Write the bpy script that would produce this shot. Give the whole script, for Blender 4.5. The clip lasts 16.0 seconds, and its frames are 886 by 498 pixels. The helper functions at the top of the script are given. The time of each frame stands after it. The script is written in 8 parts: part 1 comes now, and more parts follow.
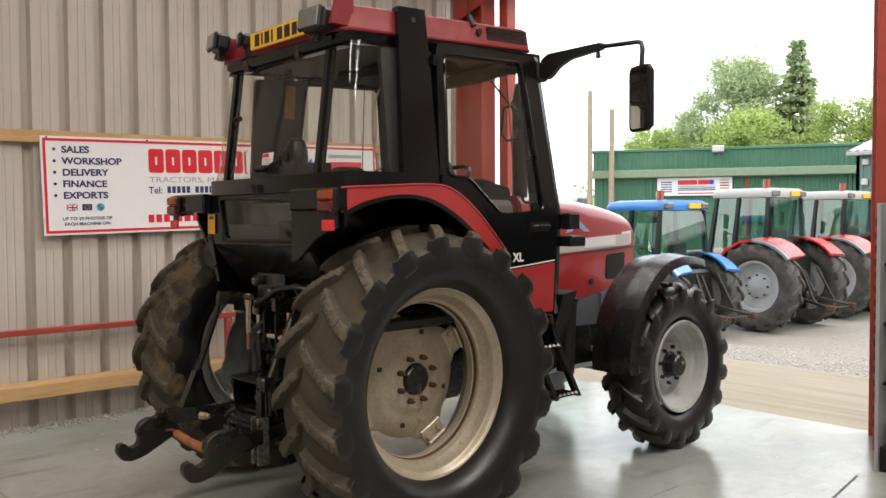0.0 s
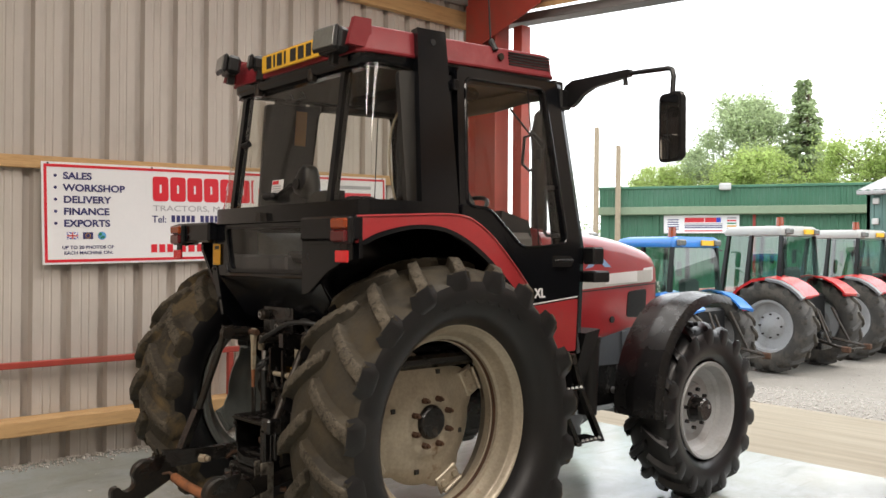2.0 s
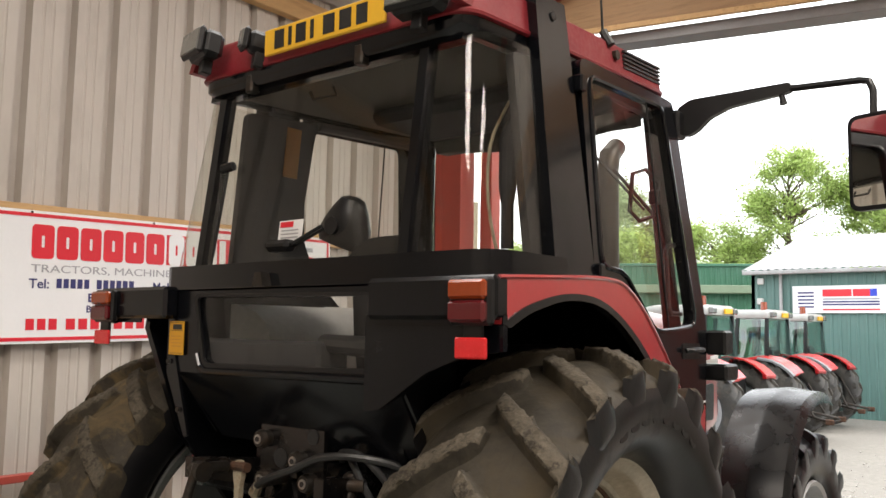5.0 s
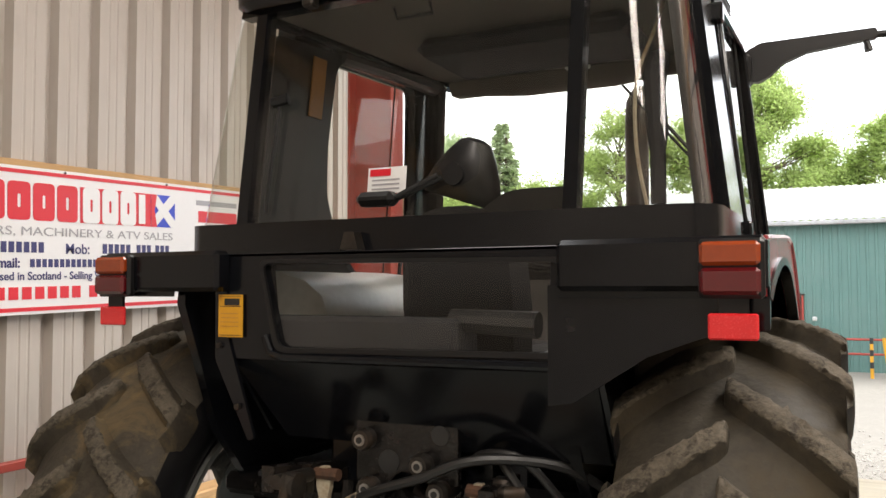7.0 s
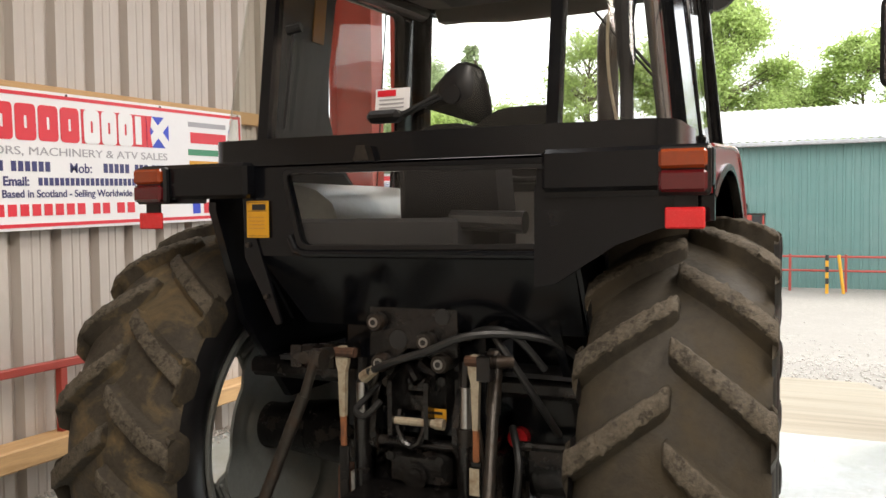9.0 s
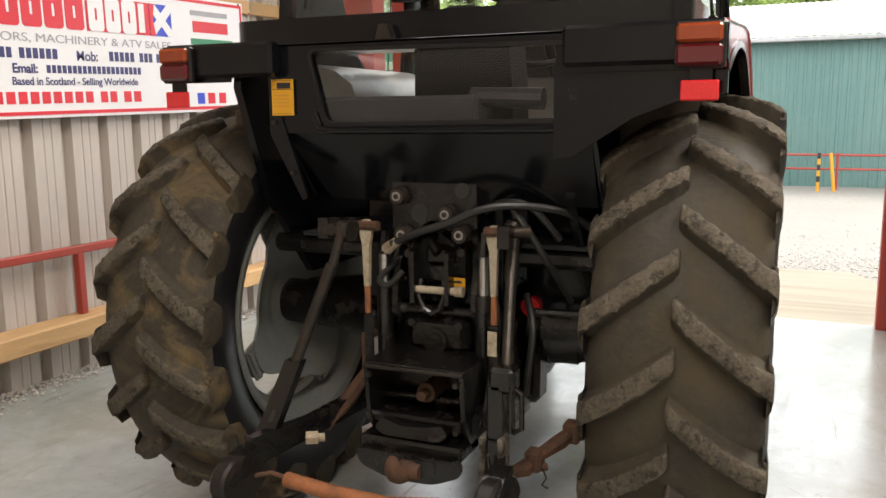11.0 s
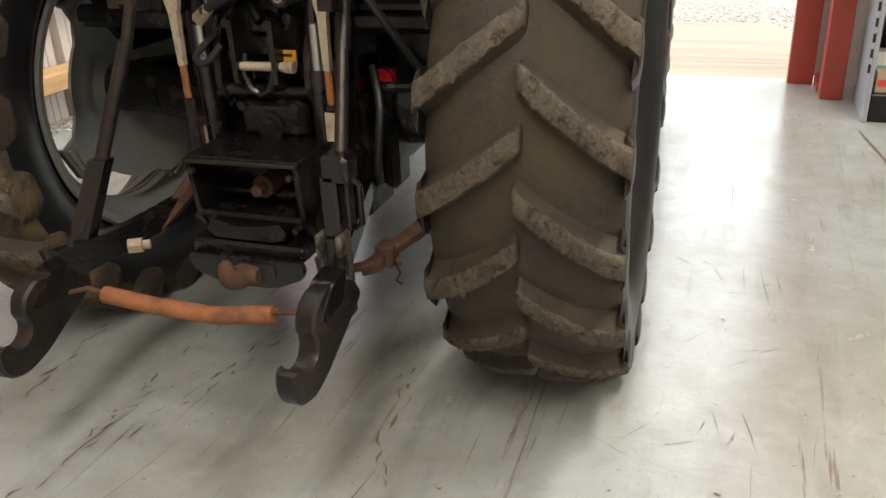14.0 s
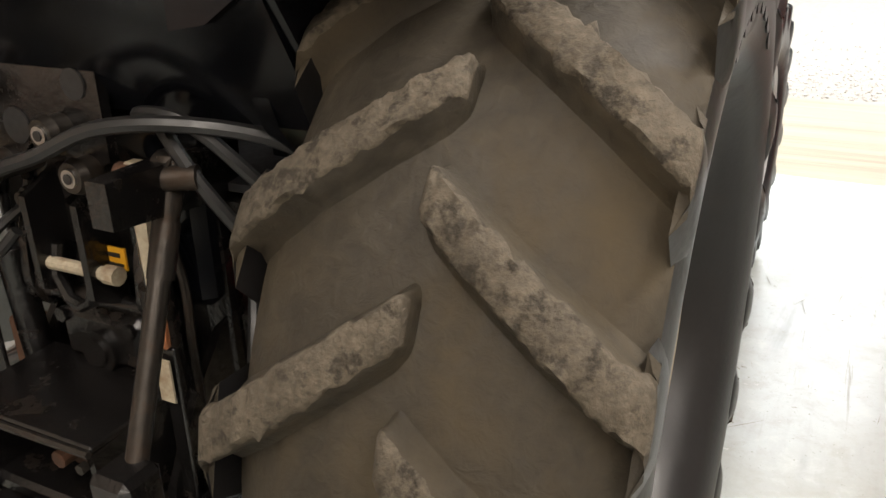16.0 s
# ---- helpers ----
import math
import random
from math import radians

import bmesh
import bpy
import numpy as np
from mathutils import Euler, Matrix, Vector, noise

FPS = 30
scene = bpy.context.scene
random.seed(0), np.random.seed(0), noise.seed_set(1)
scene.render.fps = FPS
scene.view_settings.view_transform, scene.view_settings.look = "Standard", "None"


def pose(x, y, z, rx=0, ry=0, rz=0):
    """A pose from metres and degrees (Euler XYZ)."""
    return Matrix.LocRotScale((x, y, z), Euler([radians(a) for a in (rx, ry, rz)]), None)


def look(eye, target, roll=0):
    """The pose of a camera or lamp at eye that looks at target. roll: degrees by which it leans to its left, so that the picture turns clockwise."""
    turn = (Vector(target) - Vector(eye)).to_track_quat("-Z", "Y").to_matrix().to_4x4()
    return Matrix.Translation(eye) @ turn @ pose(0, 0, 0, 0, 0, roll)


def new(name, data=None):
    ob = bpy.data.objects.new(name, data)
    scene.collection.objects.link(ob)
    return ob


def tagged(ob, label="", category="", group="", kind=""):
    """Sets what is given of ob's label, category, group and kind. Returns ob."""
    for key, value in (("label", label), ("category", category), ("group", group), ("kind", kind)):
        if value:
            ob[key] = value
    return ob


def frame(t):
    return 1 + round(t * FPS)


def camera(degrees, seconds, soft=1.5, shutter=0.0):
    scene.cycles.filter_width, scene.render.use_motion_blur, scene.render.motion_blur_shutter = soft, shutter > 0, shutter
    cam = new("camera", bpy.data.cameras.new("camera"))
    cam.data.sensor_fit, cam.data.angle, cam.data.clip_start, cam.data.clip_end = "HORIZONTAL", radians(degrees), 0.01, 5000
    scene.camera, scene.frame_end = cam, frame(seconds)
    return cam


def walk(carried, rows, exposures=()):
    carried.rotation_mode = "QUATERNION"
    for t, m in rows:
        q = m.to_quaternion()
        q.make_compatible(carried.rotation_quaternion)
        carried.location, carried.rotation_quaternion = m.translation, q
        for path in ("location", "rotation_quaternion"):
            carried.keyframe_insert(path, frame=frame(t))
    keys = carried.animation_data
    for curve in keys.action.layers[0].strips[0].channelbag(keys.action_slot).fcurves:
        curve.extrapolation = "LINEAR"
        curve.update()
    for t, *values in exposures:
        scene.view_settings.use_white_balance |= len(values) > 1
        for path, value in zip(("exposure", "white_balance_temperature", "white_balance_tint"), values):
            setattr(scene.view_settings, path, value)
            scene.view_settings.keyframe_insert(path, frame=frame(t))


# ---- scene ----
cam = camera(56.0, 16.0)
PATH = [
    (0, (4.302, -2.958, 1.713), (2.807, -1.632, 1.64), -0.3),
    (0.5, (4.306, -2.955, 1.714), (2.808, -1.632, 1.642), -0.2),
    (1, (4.296, -2.958, 1.714), (2.797, -1.635, 1.656), -0.1),
    (1.5, (4.232, -2.943, 1.708), (2.735, -1.618, 1.685), 0.1),
    (2, (4.048, -2.846, 1.699), (2.547, -1.524, 1.71), 0.4),
    (2.5, (3.747, -2.793, 1.733), (2.269, -1.447, 1.781), 0.8),
    (3, (3.38, -2.763, 1.705), (1.943, -1.375, 1.801), 0.8),
    (3.5, (3.101, -2.653, 1.736), (1.685, -1.246, 1.861), 0.8),
    (4, (2.769, -2.527, 1.727), (1.406, -1.073, 1.891), 0.8),
    (6.3, (1.436, -2.37, 1.725), (0.406, -0.662, 1.882), 0.4),
    (6.5, (1.315, -2.398, 1.728), (0.329, -0.664, 1.873), 0.2),
    (7, (1.126, -2.477, 1.761), (0.229, -0.692, 1.857), -0.1),
    (7.5, (1.123, -2.552, 1.741), (0.282, -0.739, 1.797), -0.1),
    (8, (1.196, -2.67, 1.729), (0.372, -0.848, 1.731), -0.3),
    (8.5, (1.212, -2.776, 1.718), (0.382, -0.957, 1.675), -0.5),
    (11, (1.179, -3.034, 1.627), (0.377, -1.23, 1.306), -0.5),
    (11.5, (1.176, -3.022, 1.624), (0.375, -1.235, 1.218), -0.8),
    (12, (1.17, -3.006, 1.611), (0.383, -1.235, 1.115), -1.1),
    (12.5, (1.17, -2.967, 1.591), (0.409, -1.216, 0.994), -1.6),
    (13, (1.192, -2.888, 1.567), (0.465, -1.162, 0.865), -2.4),
    (13.5, (1.232, -2.756, 1.541), (0.556, -1.042, 0.763), -2.6),
    (14, (1.31, -2.586, 1.541), (0.69, -0.88, 0.7), -2.6),
    (14.5, (1.312, -2.388, 1.545), (0.73, -0.682, 0.679), -2.3),
    (15, (1.25, -2.091, 1.586), (0.662, -0.381, 0.733), -2.2),
    (15.5, (1.242, -1.734, 1.601), (0.593, -0.041, 0.757), -1.8),
    (16, (1.244, -1.411, 1.632), (0.4, 0.229, 0.857), -1.4),
]
EXPOSURES = [(0, 0.4), (4, 0.48), (6.5, 0.76), (8.5, 0.76), (11, 0.88), (13, 0.94), (14.5, 0.94), (16, 1.12)]
walk(cam, [(t, look(eye, target, roll)) for t, eye, target, roll in PATH], EXPOSURES)

# ---- world and light ----
world = bpy.data.worlds.new("overcast_sky")
scene.world = world
world.use_nodes = True
wn, wl = world.node_tree.nodes, world.node_tree.links
sky = wn.new("ShaderNodeTexSky")
sky.sky_type = "NISHITA"
sky.sun_disc = False
sky.sun_elevation, sky.sun_rotation = radians(52), radians(35)
cloud_co = wn.new("ShaderNodeTexCoord")
cloud = wn.new("ShaderNodeTexNoise")
cloud.inputs["Scale"].default_value = 2.2
cloud.inputs["Detail"].default_value = 5
cloud_ramp = wn.new("ShaderNodeValToRGB")
cloud_ramp.color_ramp.elements[0].color = (8.6, 8.9, 9.3, 1)
cloud_ramp.color_ramp.elements[1].color = (11.5, 11.5, 11.4, 1)
cloud_mix = wn.new("ShaderNodeMix")
cloud_mix.data_type = "RGBA"
cloud_mix.inputs[0].default_value = 0.9
wl.new(cloud_co.outputs["Generated"], cloud.inputs["Vector"])
wl.new(cloud.outputs["Fac"], cloud_ramp.inputs["Fac"])
wl.new(sky.outputs["Color"], cloud_mix.inputs[6])
wl.new(cloud_ramp.outputs["Color"], cloud_mix.inputs[7])
wl.new(cloud_mix.outputs[2], wn["Background"].inputs["Color"])
wn["Background"].inputs["Strength"].default_value = 0.21

sun = new("sun", bpy.data.lights.new("sun", "SUN"))
sun.data.energy, sun.data.angle, sun.data.color = 1.8, radians(20), (1.0, 0.96, 0.9)
sun.matrix_world = look((10, 14, 22), (0, 0, 0))


def roof_opening_lamp(x, y, z, sx, sy, watts, name="roof_opening_lamp"):
    lamp = new(name, bpy.data.lights.new(name, "AREA"))
    lamp.data.shape, lamp.data.size, lamp.data.size_y = "RECTANGLE", sx, sy
    lamp.data.energy, lamp.data.color = watts, (1.0, 0.885, 0.775)
    lamp.location = (x, y, z)
    return lamp


roof_opening_lamp(-1.0, 1.0, 4.85, 0.9, 4.4, 24)
roof_opening_lamp(3.3, 1.0, 5.58, 0.9, 4.4, 150)
roof_opening_lamp(5.6, -4.4, 6.02, 0.9, 3.4, 120)
# Added fill, out of view behind the tractor, to brighten hitch and wall.
roof_opening_lamp(1.2, -4.4, 5.22, 0.9, 3.4, 125)
# ---- building blocks ----
class Shape:
    """Vertices and faces of one mesh."""

    def __init__(self):
        self.v, self.f = [], []

    def add(self, verts, faces, m=None):
        n = len(self.v)
        for p in verts:
            self.v.append(tuple(m @ Vector(p)) if m is not None else tuple(p))
        for f in faces:
            self.f.append(tuple(i + n for i in f))
        return self

    def box(self, lo, hi, bevel=0.0, m=None):
        (x0, y0, z0), (x1, y1, z1) = lo, hi
        b = min(bevel, (x1 - x0) / 2.2, (y1 - y0) / 2.2, (z1 - z0) / 2.2)
        if b <= 0:
            vs = [(x, y, z) for x in (x0, x1) for y in (y0, y1) for z in (z0, z1)]
            return self.add(vs, [(0, 1, 3, 2), (4, 6, 7, 5), (0, 4, 5, 1), (2, 3, 7, 6), (0, 2, 6, 4), (1, 5, 7, 3)], m)
        vs, index = [], {}
        for i, x in enumerate((x0, x1)):
            for j, y in enumerate((y0, y1)):
                for k, z in enumerate((z0, z1)):
                    dx, dy, dz = b * (1 - 2 * i), b * (1 - 2 * j), b * (1 - 2 * k)
                    for a, p in enumerate(((x, y + dy, z + dz), (x + dx, y, z + dz), (x + dx, y + dy, z))):
                        index[i, j, k, a] = len(vs)
                        vs.append(p)
        fs = []
        for s in (0, 1):
            fs.append([index[s, j, k, 0] for j, k in ((0, 0), (1, 0), (1, 1), (0, 1))][:: 1 if s else -1])
            fs.append([index[j, s, k, 1] for j, k in ((0, 0), (1, 0), (1, 1), (0, 1))][:: -1 if s else 1])
            fs.append([index[j, k, s, 2] for j, k in ((0, 0), (1, 0), (1, 1), (0, 1))][:: 1 if s else -1])
        for s in (0, 1):
            for u in (0, 1):
                fs.append([index[s, u, 0, 0], index[s, u, 1, 0], index[s, u, 1, 1], index[s, u, 0, 1]])
                fs.append([index[s, 0, u, 0], index[s, 1, u, 0], index[s, 1, u, 2], index[s, 0, u, 2]])
                fs.append([index[0, s, u, 1], index[1, s, u, 1], index[1, s, u, 2], index[0, s, u, 2]])
                for w in (0, 1):
                    fs.append([index[s, u, w, a] for a in (0, 1, 2)])
        return self.add(vs, fs, m)

    def tube(self, pts, r, n=10, cap=True, close=False):
        """A round tube along points; r is one radius or one for each point."""
        pts = [Vector(p) for p in pts]
        rs = r if isinstance(r, (list, tuple)) else [r] * len(pts)
        base, up = len(self.v), None
        k = len(pts)
        for i, p in enumerate(pts):
            a = pts[i - 1] if (i > 0 or close) else p
            b = pts[(i + 1) % k] if (i < k - 1 or close) else p
            d = (b - a).normalized()
            if up is None:
                up = d.orthogonal().normalized()
            up = (up - d * up.dot(d)).normalized()
            w = d.cross(up)
            for j in range(n):
                t = 2 * math.pi * j / n
                self.v.append(tuple(p + rs[i] * (math.cos(t) * up + math.sin(t) * w)))
        for i in range(k if close else k - 1):
            i2 = (i + 1) % k
            for j in range(n):
                j2 = (j + 1) % n
                self.f.append((base + i * n + j, base + i * n + j2, base + i2 * n + j2, base + i2 * n + j))
        if cap and not close:
            self.f.append(tuple(base + j for j in range(n))[::-1])
            self.f.append(tuple(base + (k - 1) * n + j for j in range(n)))
        return self

    def lathe(self, profile, n=48, m=None, closed=False):
        """Turns (x, radius) points round the x axis."""
        k = len(profile)
        vs, fs = [], []
        for i in range(n):
            t = 2 * math.pi * i / n
            for x, r in profile:
                vs.append((x, -r * math.cos(t), r * math.sin(t)))
        for i in range(n):
            i2 = (i + 1) % n
            for j in range(k if closed else k - 1):
                j2 = (j + 1) % k
                fs.append((i * k + j, i * k + j2, i2 * k + j2, i2 * k + j))
        return self.add(vs, fs, m)

    def prism(self, outline, depth, axis="x", at=0.0, m=None):
        """An outline in the plane across the axis, drawn out from at to at + depth. axis x: (y, z), y: (x, z), z: (x, y)."""
        n = len(outline)

        def put(p, d):
            return {"x": (d, p[0], p[1]), "y": (p[0], d, p[1]), "z": (p[0], p[1], d)}[axis]

        vs = [put(p, at) for p in outline] + [put(p, at + depth) for p in outline]
        fs = [tuple(range(n)), tuple(range(2 * n - 1, n - 1, -1))]
        fs += [(i, (i + 1) % n, n + (i + 1) % n, n + i) for i in range(n)]
        return self.add(vs, fs, m)

    def ring(self, outer, inner, depth, axis="x", at=0.0, m=None):
        """A frame between two outlines with as many points each."""
        n = len(outer)

        def put(p, d):
            return {"x": (d, p[0], p[1]), "y": (p[0], d, p[1]), "z": (p[0], p[1], d)}[axis]

        vs = [put(p, d) for d in (at, at + depth) for o in (outer, inner) for p in o]
        fs = []
        for i in range(n):
            j = (i + 1) % n
            fs += [(i, j, n + j, n + i), (2 * n + i, 3 * n + i, 3 * n + j, 2 * n + j),
                   (i, 2 * n + i, 2 * n + j, j), (n + i, n + j, 3 * n + j, 3 * n + i)]
        return self.add(vs, fs, m)

    def loft(self, rows, closed=True, caps=True):
        """Skins a list of loops of equal length."""
        n, base = len(rows[0]), len(self.v)
        for row in rows:
            self.v += [tuple(p) for p in row]
        for i in range(len(rows) - 1):
            for j in range(n if closed else n - 1):
                j2 = (j + 1) % n
                self.f.append((base + i * n + j, base + i * n + j2, base + (i + 1) * n + j2, base + (i + 1) * n + j))
        if caps and closed:
            self.f.append(tuple(range(base, base + n))[::-1])
            self.f.append(tuple(range(base + (len(rows) - 1) * n, base + len(rows) * n)))
        return self

    def sheet(self, rows, thickness, direction):
        """A plate: rows of points, thickened along a direction."""
        d = Vector(direction).normalized() * thickness
        back = [[tuple(Vector(p) + d) for p in row] for row in rows]
        h, w, base = len(rows), len(rows[0]), len(self.v)
        for grid in (rows, back):
            for row in grid:
                self.v += [tuple(p) for p in row]
        k = h * w
        for i in range(h - 1):
            for j in range(w - 1):
                a = base + i * w + j
                self.f.append((a, a + 1, a + w + 1, a + w))
                self.f.append((a + k, a + k + w, a + k + w + 1, a + k + 1))
        edge = [i * w for i in range(h)] + [(h - 1) * w + j for j in range(1, w)] + [i * w + w - 1 for i in range(h - 2, -1, -1)] + [j for j in range(w - 2, 0, -1)]
        for i, a in enumerate(edge):
            b = edge[(i + 1) % len(edge)]
            self.f.append((base + a, base + b, base + k + b, base + k + a))
        return self

    def mesh(self, name, material, smooth=None):
        me = bpy.data.meshes.new(name)
        me.from_pydata(self.v, [], self.f)
        bm = bmesh.new()
        bm.from_mesh(me)
        bmesh.ops.recalc_face_normals(bm, faces=bm.faces)
        if smooth is not None:
            for f in bm.faces:
                f.smooth = True
            for e in bm.edges:
                if len(e.link_faces) == 2 and e.calc_face_angle(0) > radians(smooth):
                    e.smooth = False
        bm.to_mesh(me)
        bm.free()
        me.materials.append(material)
        return me


def part(name, shape, material, parent=None, label="", smooth=35):
    ob = new(name, shape.mesh(name, material, smooth))
    ob.parent = parent
    if label:
        tagged(ob, label)
    return ob


def thing(name, label, category, group="", kind="", m=None):
    ob = new(name)
    if m is not None:
        ob.matrix_world = m
    return tagged(ob, label, category, group, kind)


def structure(name, shape, material, label, category, smooth=35, kind="structure"):
    return tagged(part(name, shape, material, None, "", smooth), label, category, "", kind)


def writing(name, text, size, material, parent, m, depth=0.0015, align="LEFT", squeeze=1.0, bold=0.0):
    """Raised lettering in the built-in font; m places its baseline."""
    curve = bpy.data.curves.new(name, "FONT")
    curve.body, curve.size, curve.extrude, curve.align_x, curve.offset = text, size, depth, align, bold
    tmp = bpy.data.objects.new(name, curve)
    scene.collection.objects.link(tmp)
    bpy.context.view_layer.update()
    me = bpy.data.meshes.new_from_object(tmp.evaluated_get(bpy.context.evaluated_depsgraph_get()))
    bpy.data.objects.remove(tmp)
    me.transform(m @ Matrix.Diagonal((squeeze, 1, 1, 1)))
    me.materials.clear()
    me.materials.append(material)
    ob = new(name, me)
    ob.parent = parent
    return ob


def circle(cx, cy, r, n=16, start=0.0, sweep=360.0):
    k = n if sweep >= 360 else n - 1
    return [(cx + r * math.cos(radians(start + sweep * i / k)), cy + r * math.sin(radians(start + sweep * i / k))) for i in range(n)]


def rounded(points, r, n=4):
    """An outline with its corners rounded."""
    out, k = [], len(points)
    for i in range(k):
        p, a, b = Vector(points[i]), Vector(points[i - 1]), Vector(points[(i + 1) % k])
        d1, d2 = (a - p), (b - p)
        t = min(r, d1.length * 0.45, d2.length * 0.45)
        p1, p2 = p + d1.normalized() * t, p + d2.normalized() * t
        for j in range(n + 1):
            s = j / n
            q = (1 - s) ** 2 * p1 + 2 * s * (1 - s) * p + s * s * p2
            out.append((q.x, q.y))
    return out


def smoothed(points, n=5):
    """A smooth curve through points."""
    out, k = [], len(points)
    for i in range(k - 1):
        p = [Vector(points[min(max(i + d, 0), k - 1)]) for d in (-1, 0, 1, 2)]
        for j in range(n):
            t = j / n
            out.append(tuple(0.5 * ((2 * p[1]) + (p[2] - p[0]) * t + (2 * p[0] - 5 * p[1] + 4 * p[2] - p[3]) * t * t + (3 * p[1] - p[0] - 3 * p[2] + p[3]) * t ** 3)))
    return out + [tuple(points[-1])]


def lerp(a, b, t):
    return a + (b - a) * t
# ---- materials ----
def material(name, colour, rough=0.5, metal=0.0, vary=0.12, scale=6.0, bump=0.0, bump_scale=60.0, second=None, second_at=0.6, second_scale=3.0,
             second_rough=None, stretch=(1, 1, 1), coat=0.0, random=0.0, soft=0.12, distort=0.0, shine=0.5):
    """A surface with fine grain, a broad variation and, with second, patches of another colour."""
    mat = bpy.data.materials.new(name)
    mat.use_nodes = True
    nt = mat.node_tree
    n, l = nt.nodes, nt.links
    bsdf = n["Principled BSDF"]
    co = n.new("ShaderNodeTexCoord")
    mp = n.new("ShaderNodeMapping")
    mp.inputs["Scale"].default_value = stretch
    l.new(co.outputs["Object"], mp.inputs["Vector"])

    def noise_node(sc, detail=4.0, rough_=0.6):
        t = n.new("ShaderNodeTexNoise")
        t.inputs["Scale"].default_value, t.inputs["Detail"].default_value, t.inputs["Roughness"].default_value = sc, detail, rough_
        t.inputs["Distortion"].default_value = distort
        l.new(mp.outputs["Vector"], t.inputs["Vector"])
        return t

    broad, fine = noise_node(scale), noise_node(scale * 9, 3)
    add = n.new("ShaderNodeMath")
    add.operation = "ADD"
    l.new(broad.outputs["Fac"], add.inputs[0])
    l.new(fine.outputs["Fac"], add.inputs[1])
    ramp = n.new("ShaderNodeMapRange")
    ramp.inputs["From Min"].default_value, ramp.inputs["From Max"].default_value = 0.6, 1.4
    ramp.inputs["To Min"].default_value, ramp.inputs["To Max"].default_value = 1 - vary, 1 + vary
    l.new(add.outputs[0], ramp.inputs["Value"])
    value = ramp.outputs[0]
    if random:
        info = n.new("ShaderNodeObjectInfo")
        rr = n.new("ShaderNodeMapRange")
        rr.inputs["To Min"].default_value, rr.inputs["To Max"].default_value = 1 - random, 1 + random
        l.new(info.outputs["Random"], rr.inputs["Value"])
        mul = n.new("ShaderNodeMath")
        mul.operation = "MULTIPLY"
        l.new(value, mul.inputs[0])
        l.new(rr.outputs[0], mul.inputs[1])
        value = mul.outputs[0]
    tint = n.new("ShaderNodeVectorMath")
    tint.operation = "SCALE"
    tint.inputs[0].default_value = colour
    l.new(value, tint.inputs["Scale"])
    out = tint.outputs[0]
    rough_val = None
    if second is not None:
        patch = noise_node(second_scale, 6, 0.65)
        pr = n.new("ShaderNodeMapRange")
        pr.inputs["From Min"].default_value, pr.inputs["From Max"].default_value = second_at - soft, second_at + soft
        l.new(patch.outputs["Fac"], pr.inputs["Value"])
        mix = n.new("ShaderNodeMix")
        mix.data_type = "RGBA"
        l.new(pr.outputs[0], mix.inputs[0])
        l.new(out, mix.inputs[6])
        mix.inputs[7].default_value = (*second, 1)
        out = mix.outputs[2]
        if second_rough is not None:
            mr = n.new("ShaderNodeMapRange")
            mr.inputs["To Min"].default_value, mr.inputs["To Max"].default_value = rough, second_rough
            l.new(pr.outputs[0], mr.inputs["Value"])
            rough_val = mr.outputs[0]
    l.new(out, bsdf.inputs["Base Color"])
    if rough_val is None:
        mr = n.new("ShaderNodeMapRange")
        mr.inputs["From Min"].default_value, mr.inputs["From Max"].default_value = 0.3, 0.7
        mr.inputs["To Min"].default_value, mr.inputs["To Max"].default_value = rough * 0.8, min(1, rough * 1.2)
        l.new(fine.outputs["Fac"], mr.inputs["Value"])
        rough_val = mr.outputs[0]
    l.new(rough_val, bsdf.inputs["Roughness"])
    bsdf.inputs["Metallic"].default_value = metal
    bsdf.inputs["Specular IOR Level"].default_value = shine
    bsdf.inputs["Coat Weight"].default_value = coat
    bsdf.inputs["Coat Roughness"].default_value = 0.15
    if bump:
        t = noise_node(bump_scale, 5)
        b = n.new("ShaderNodeBump")
        b.inputs["Strength"].default_value, b.inputs["Distance"].default_value = bump, min(0.01, 0.4 / bump_scale)
        l.new(t.outputs["Fac"], b.inputs["Height"])
        l.new(b.outputs["Normal"], bsdf.inputs["Normal"])
    return mat


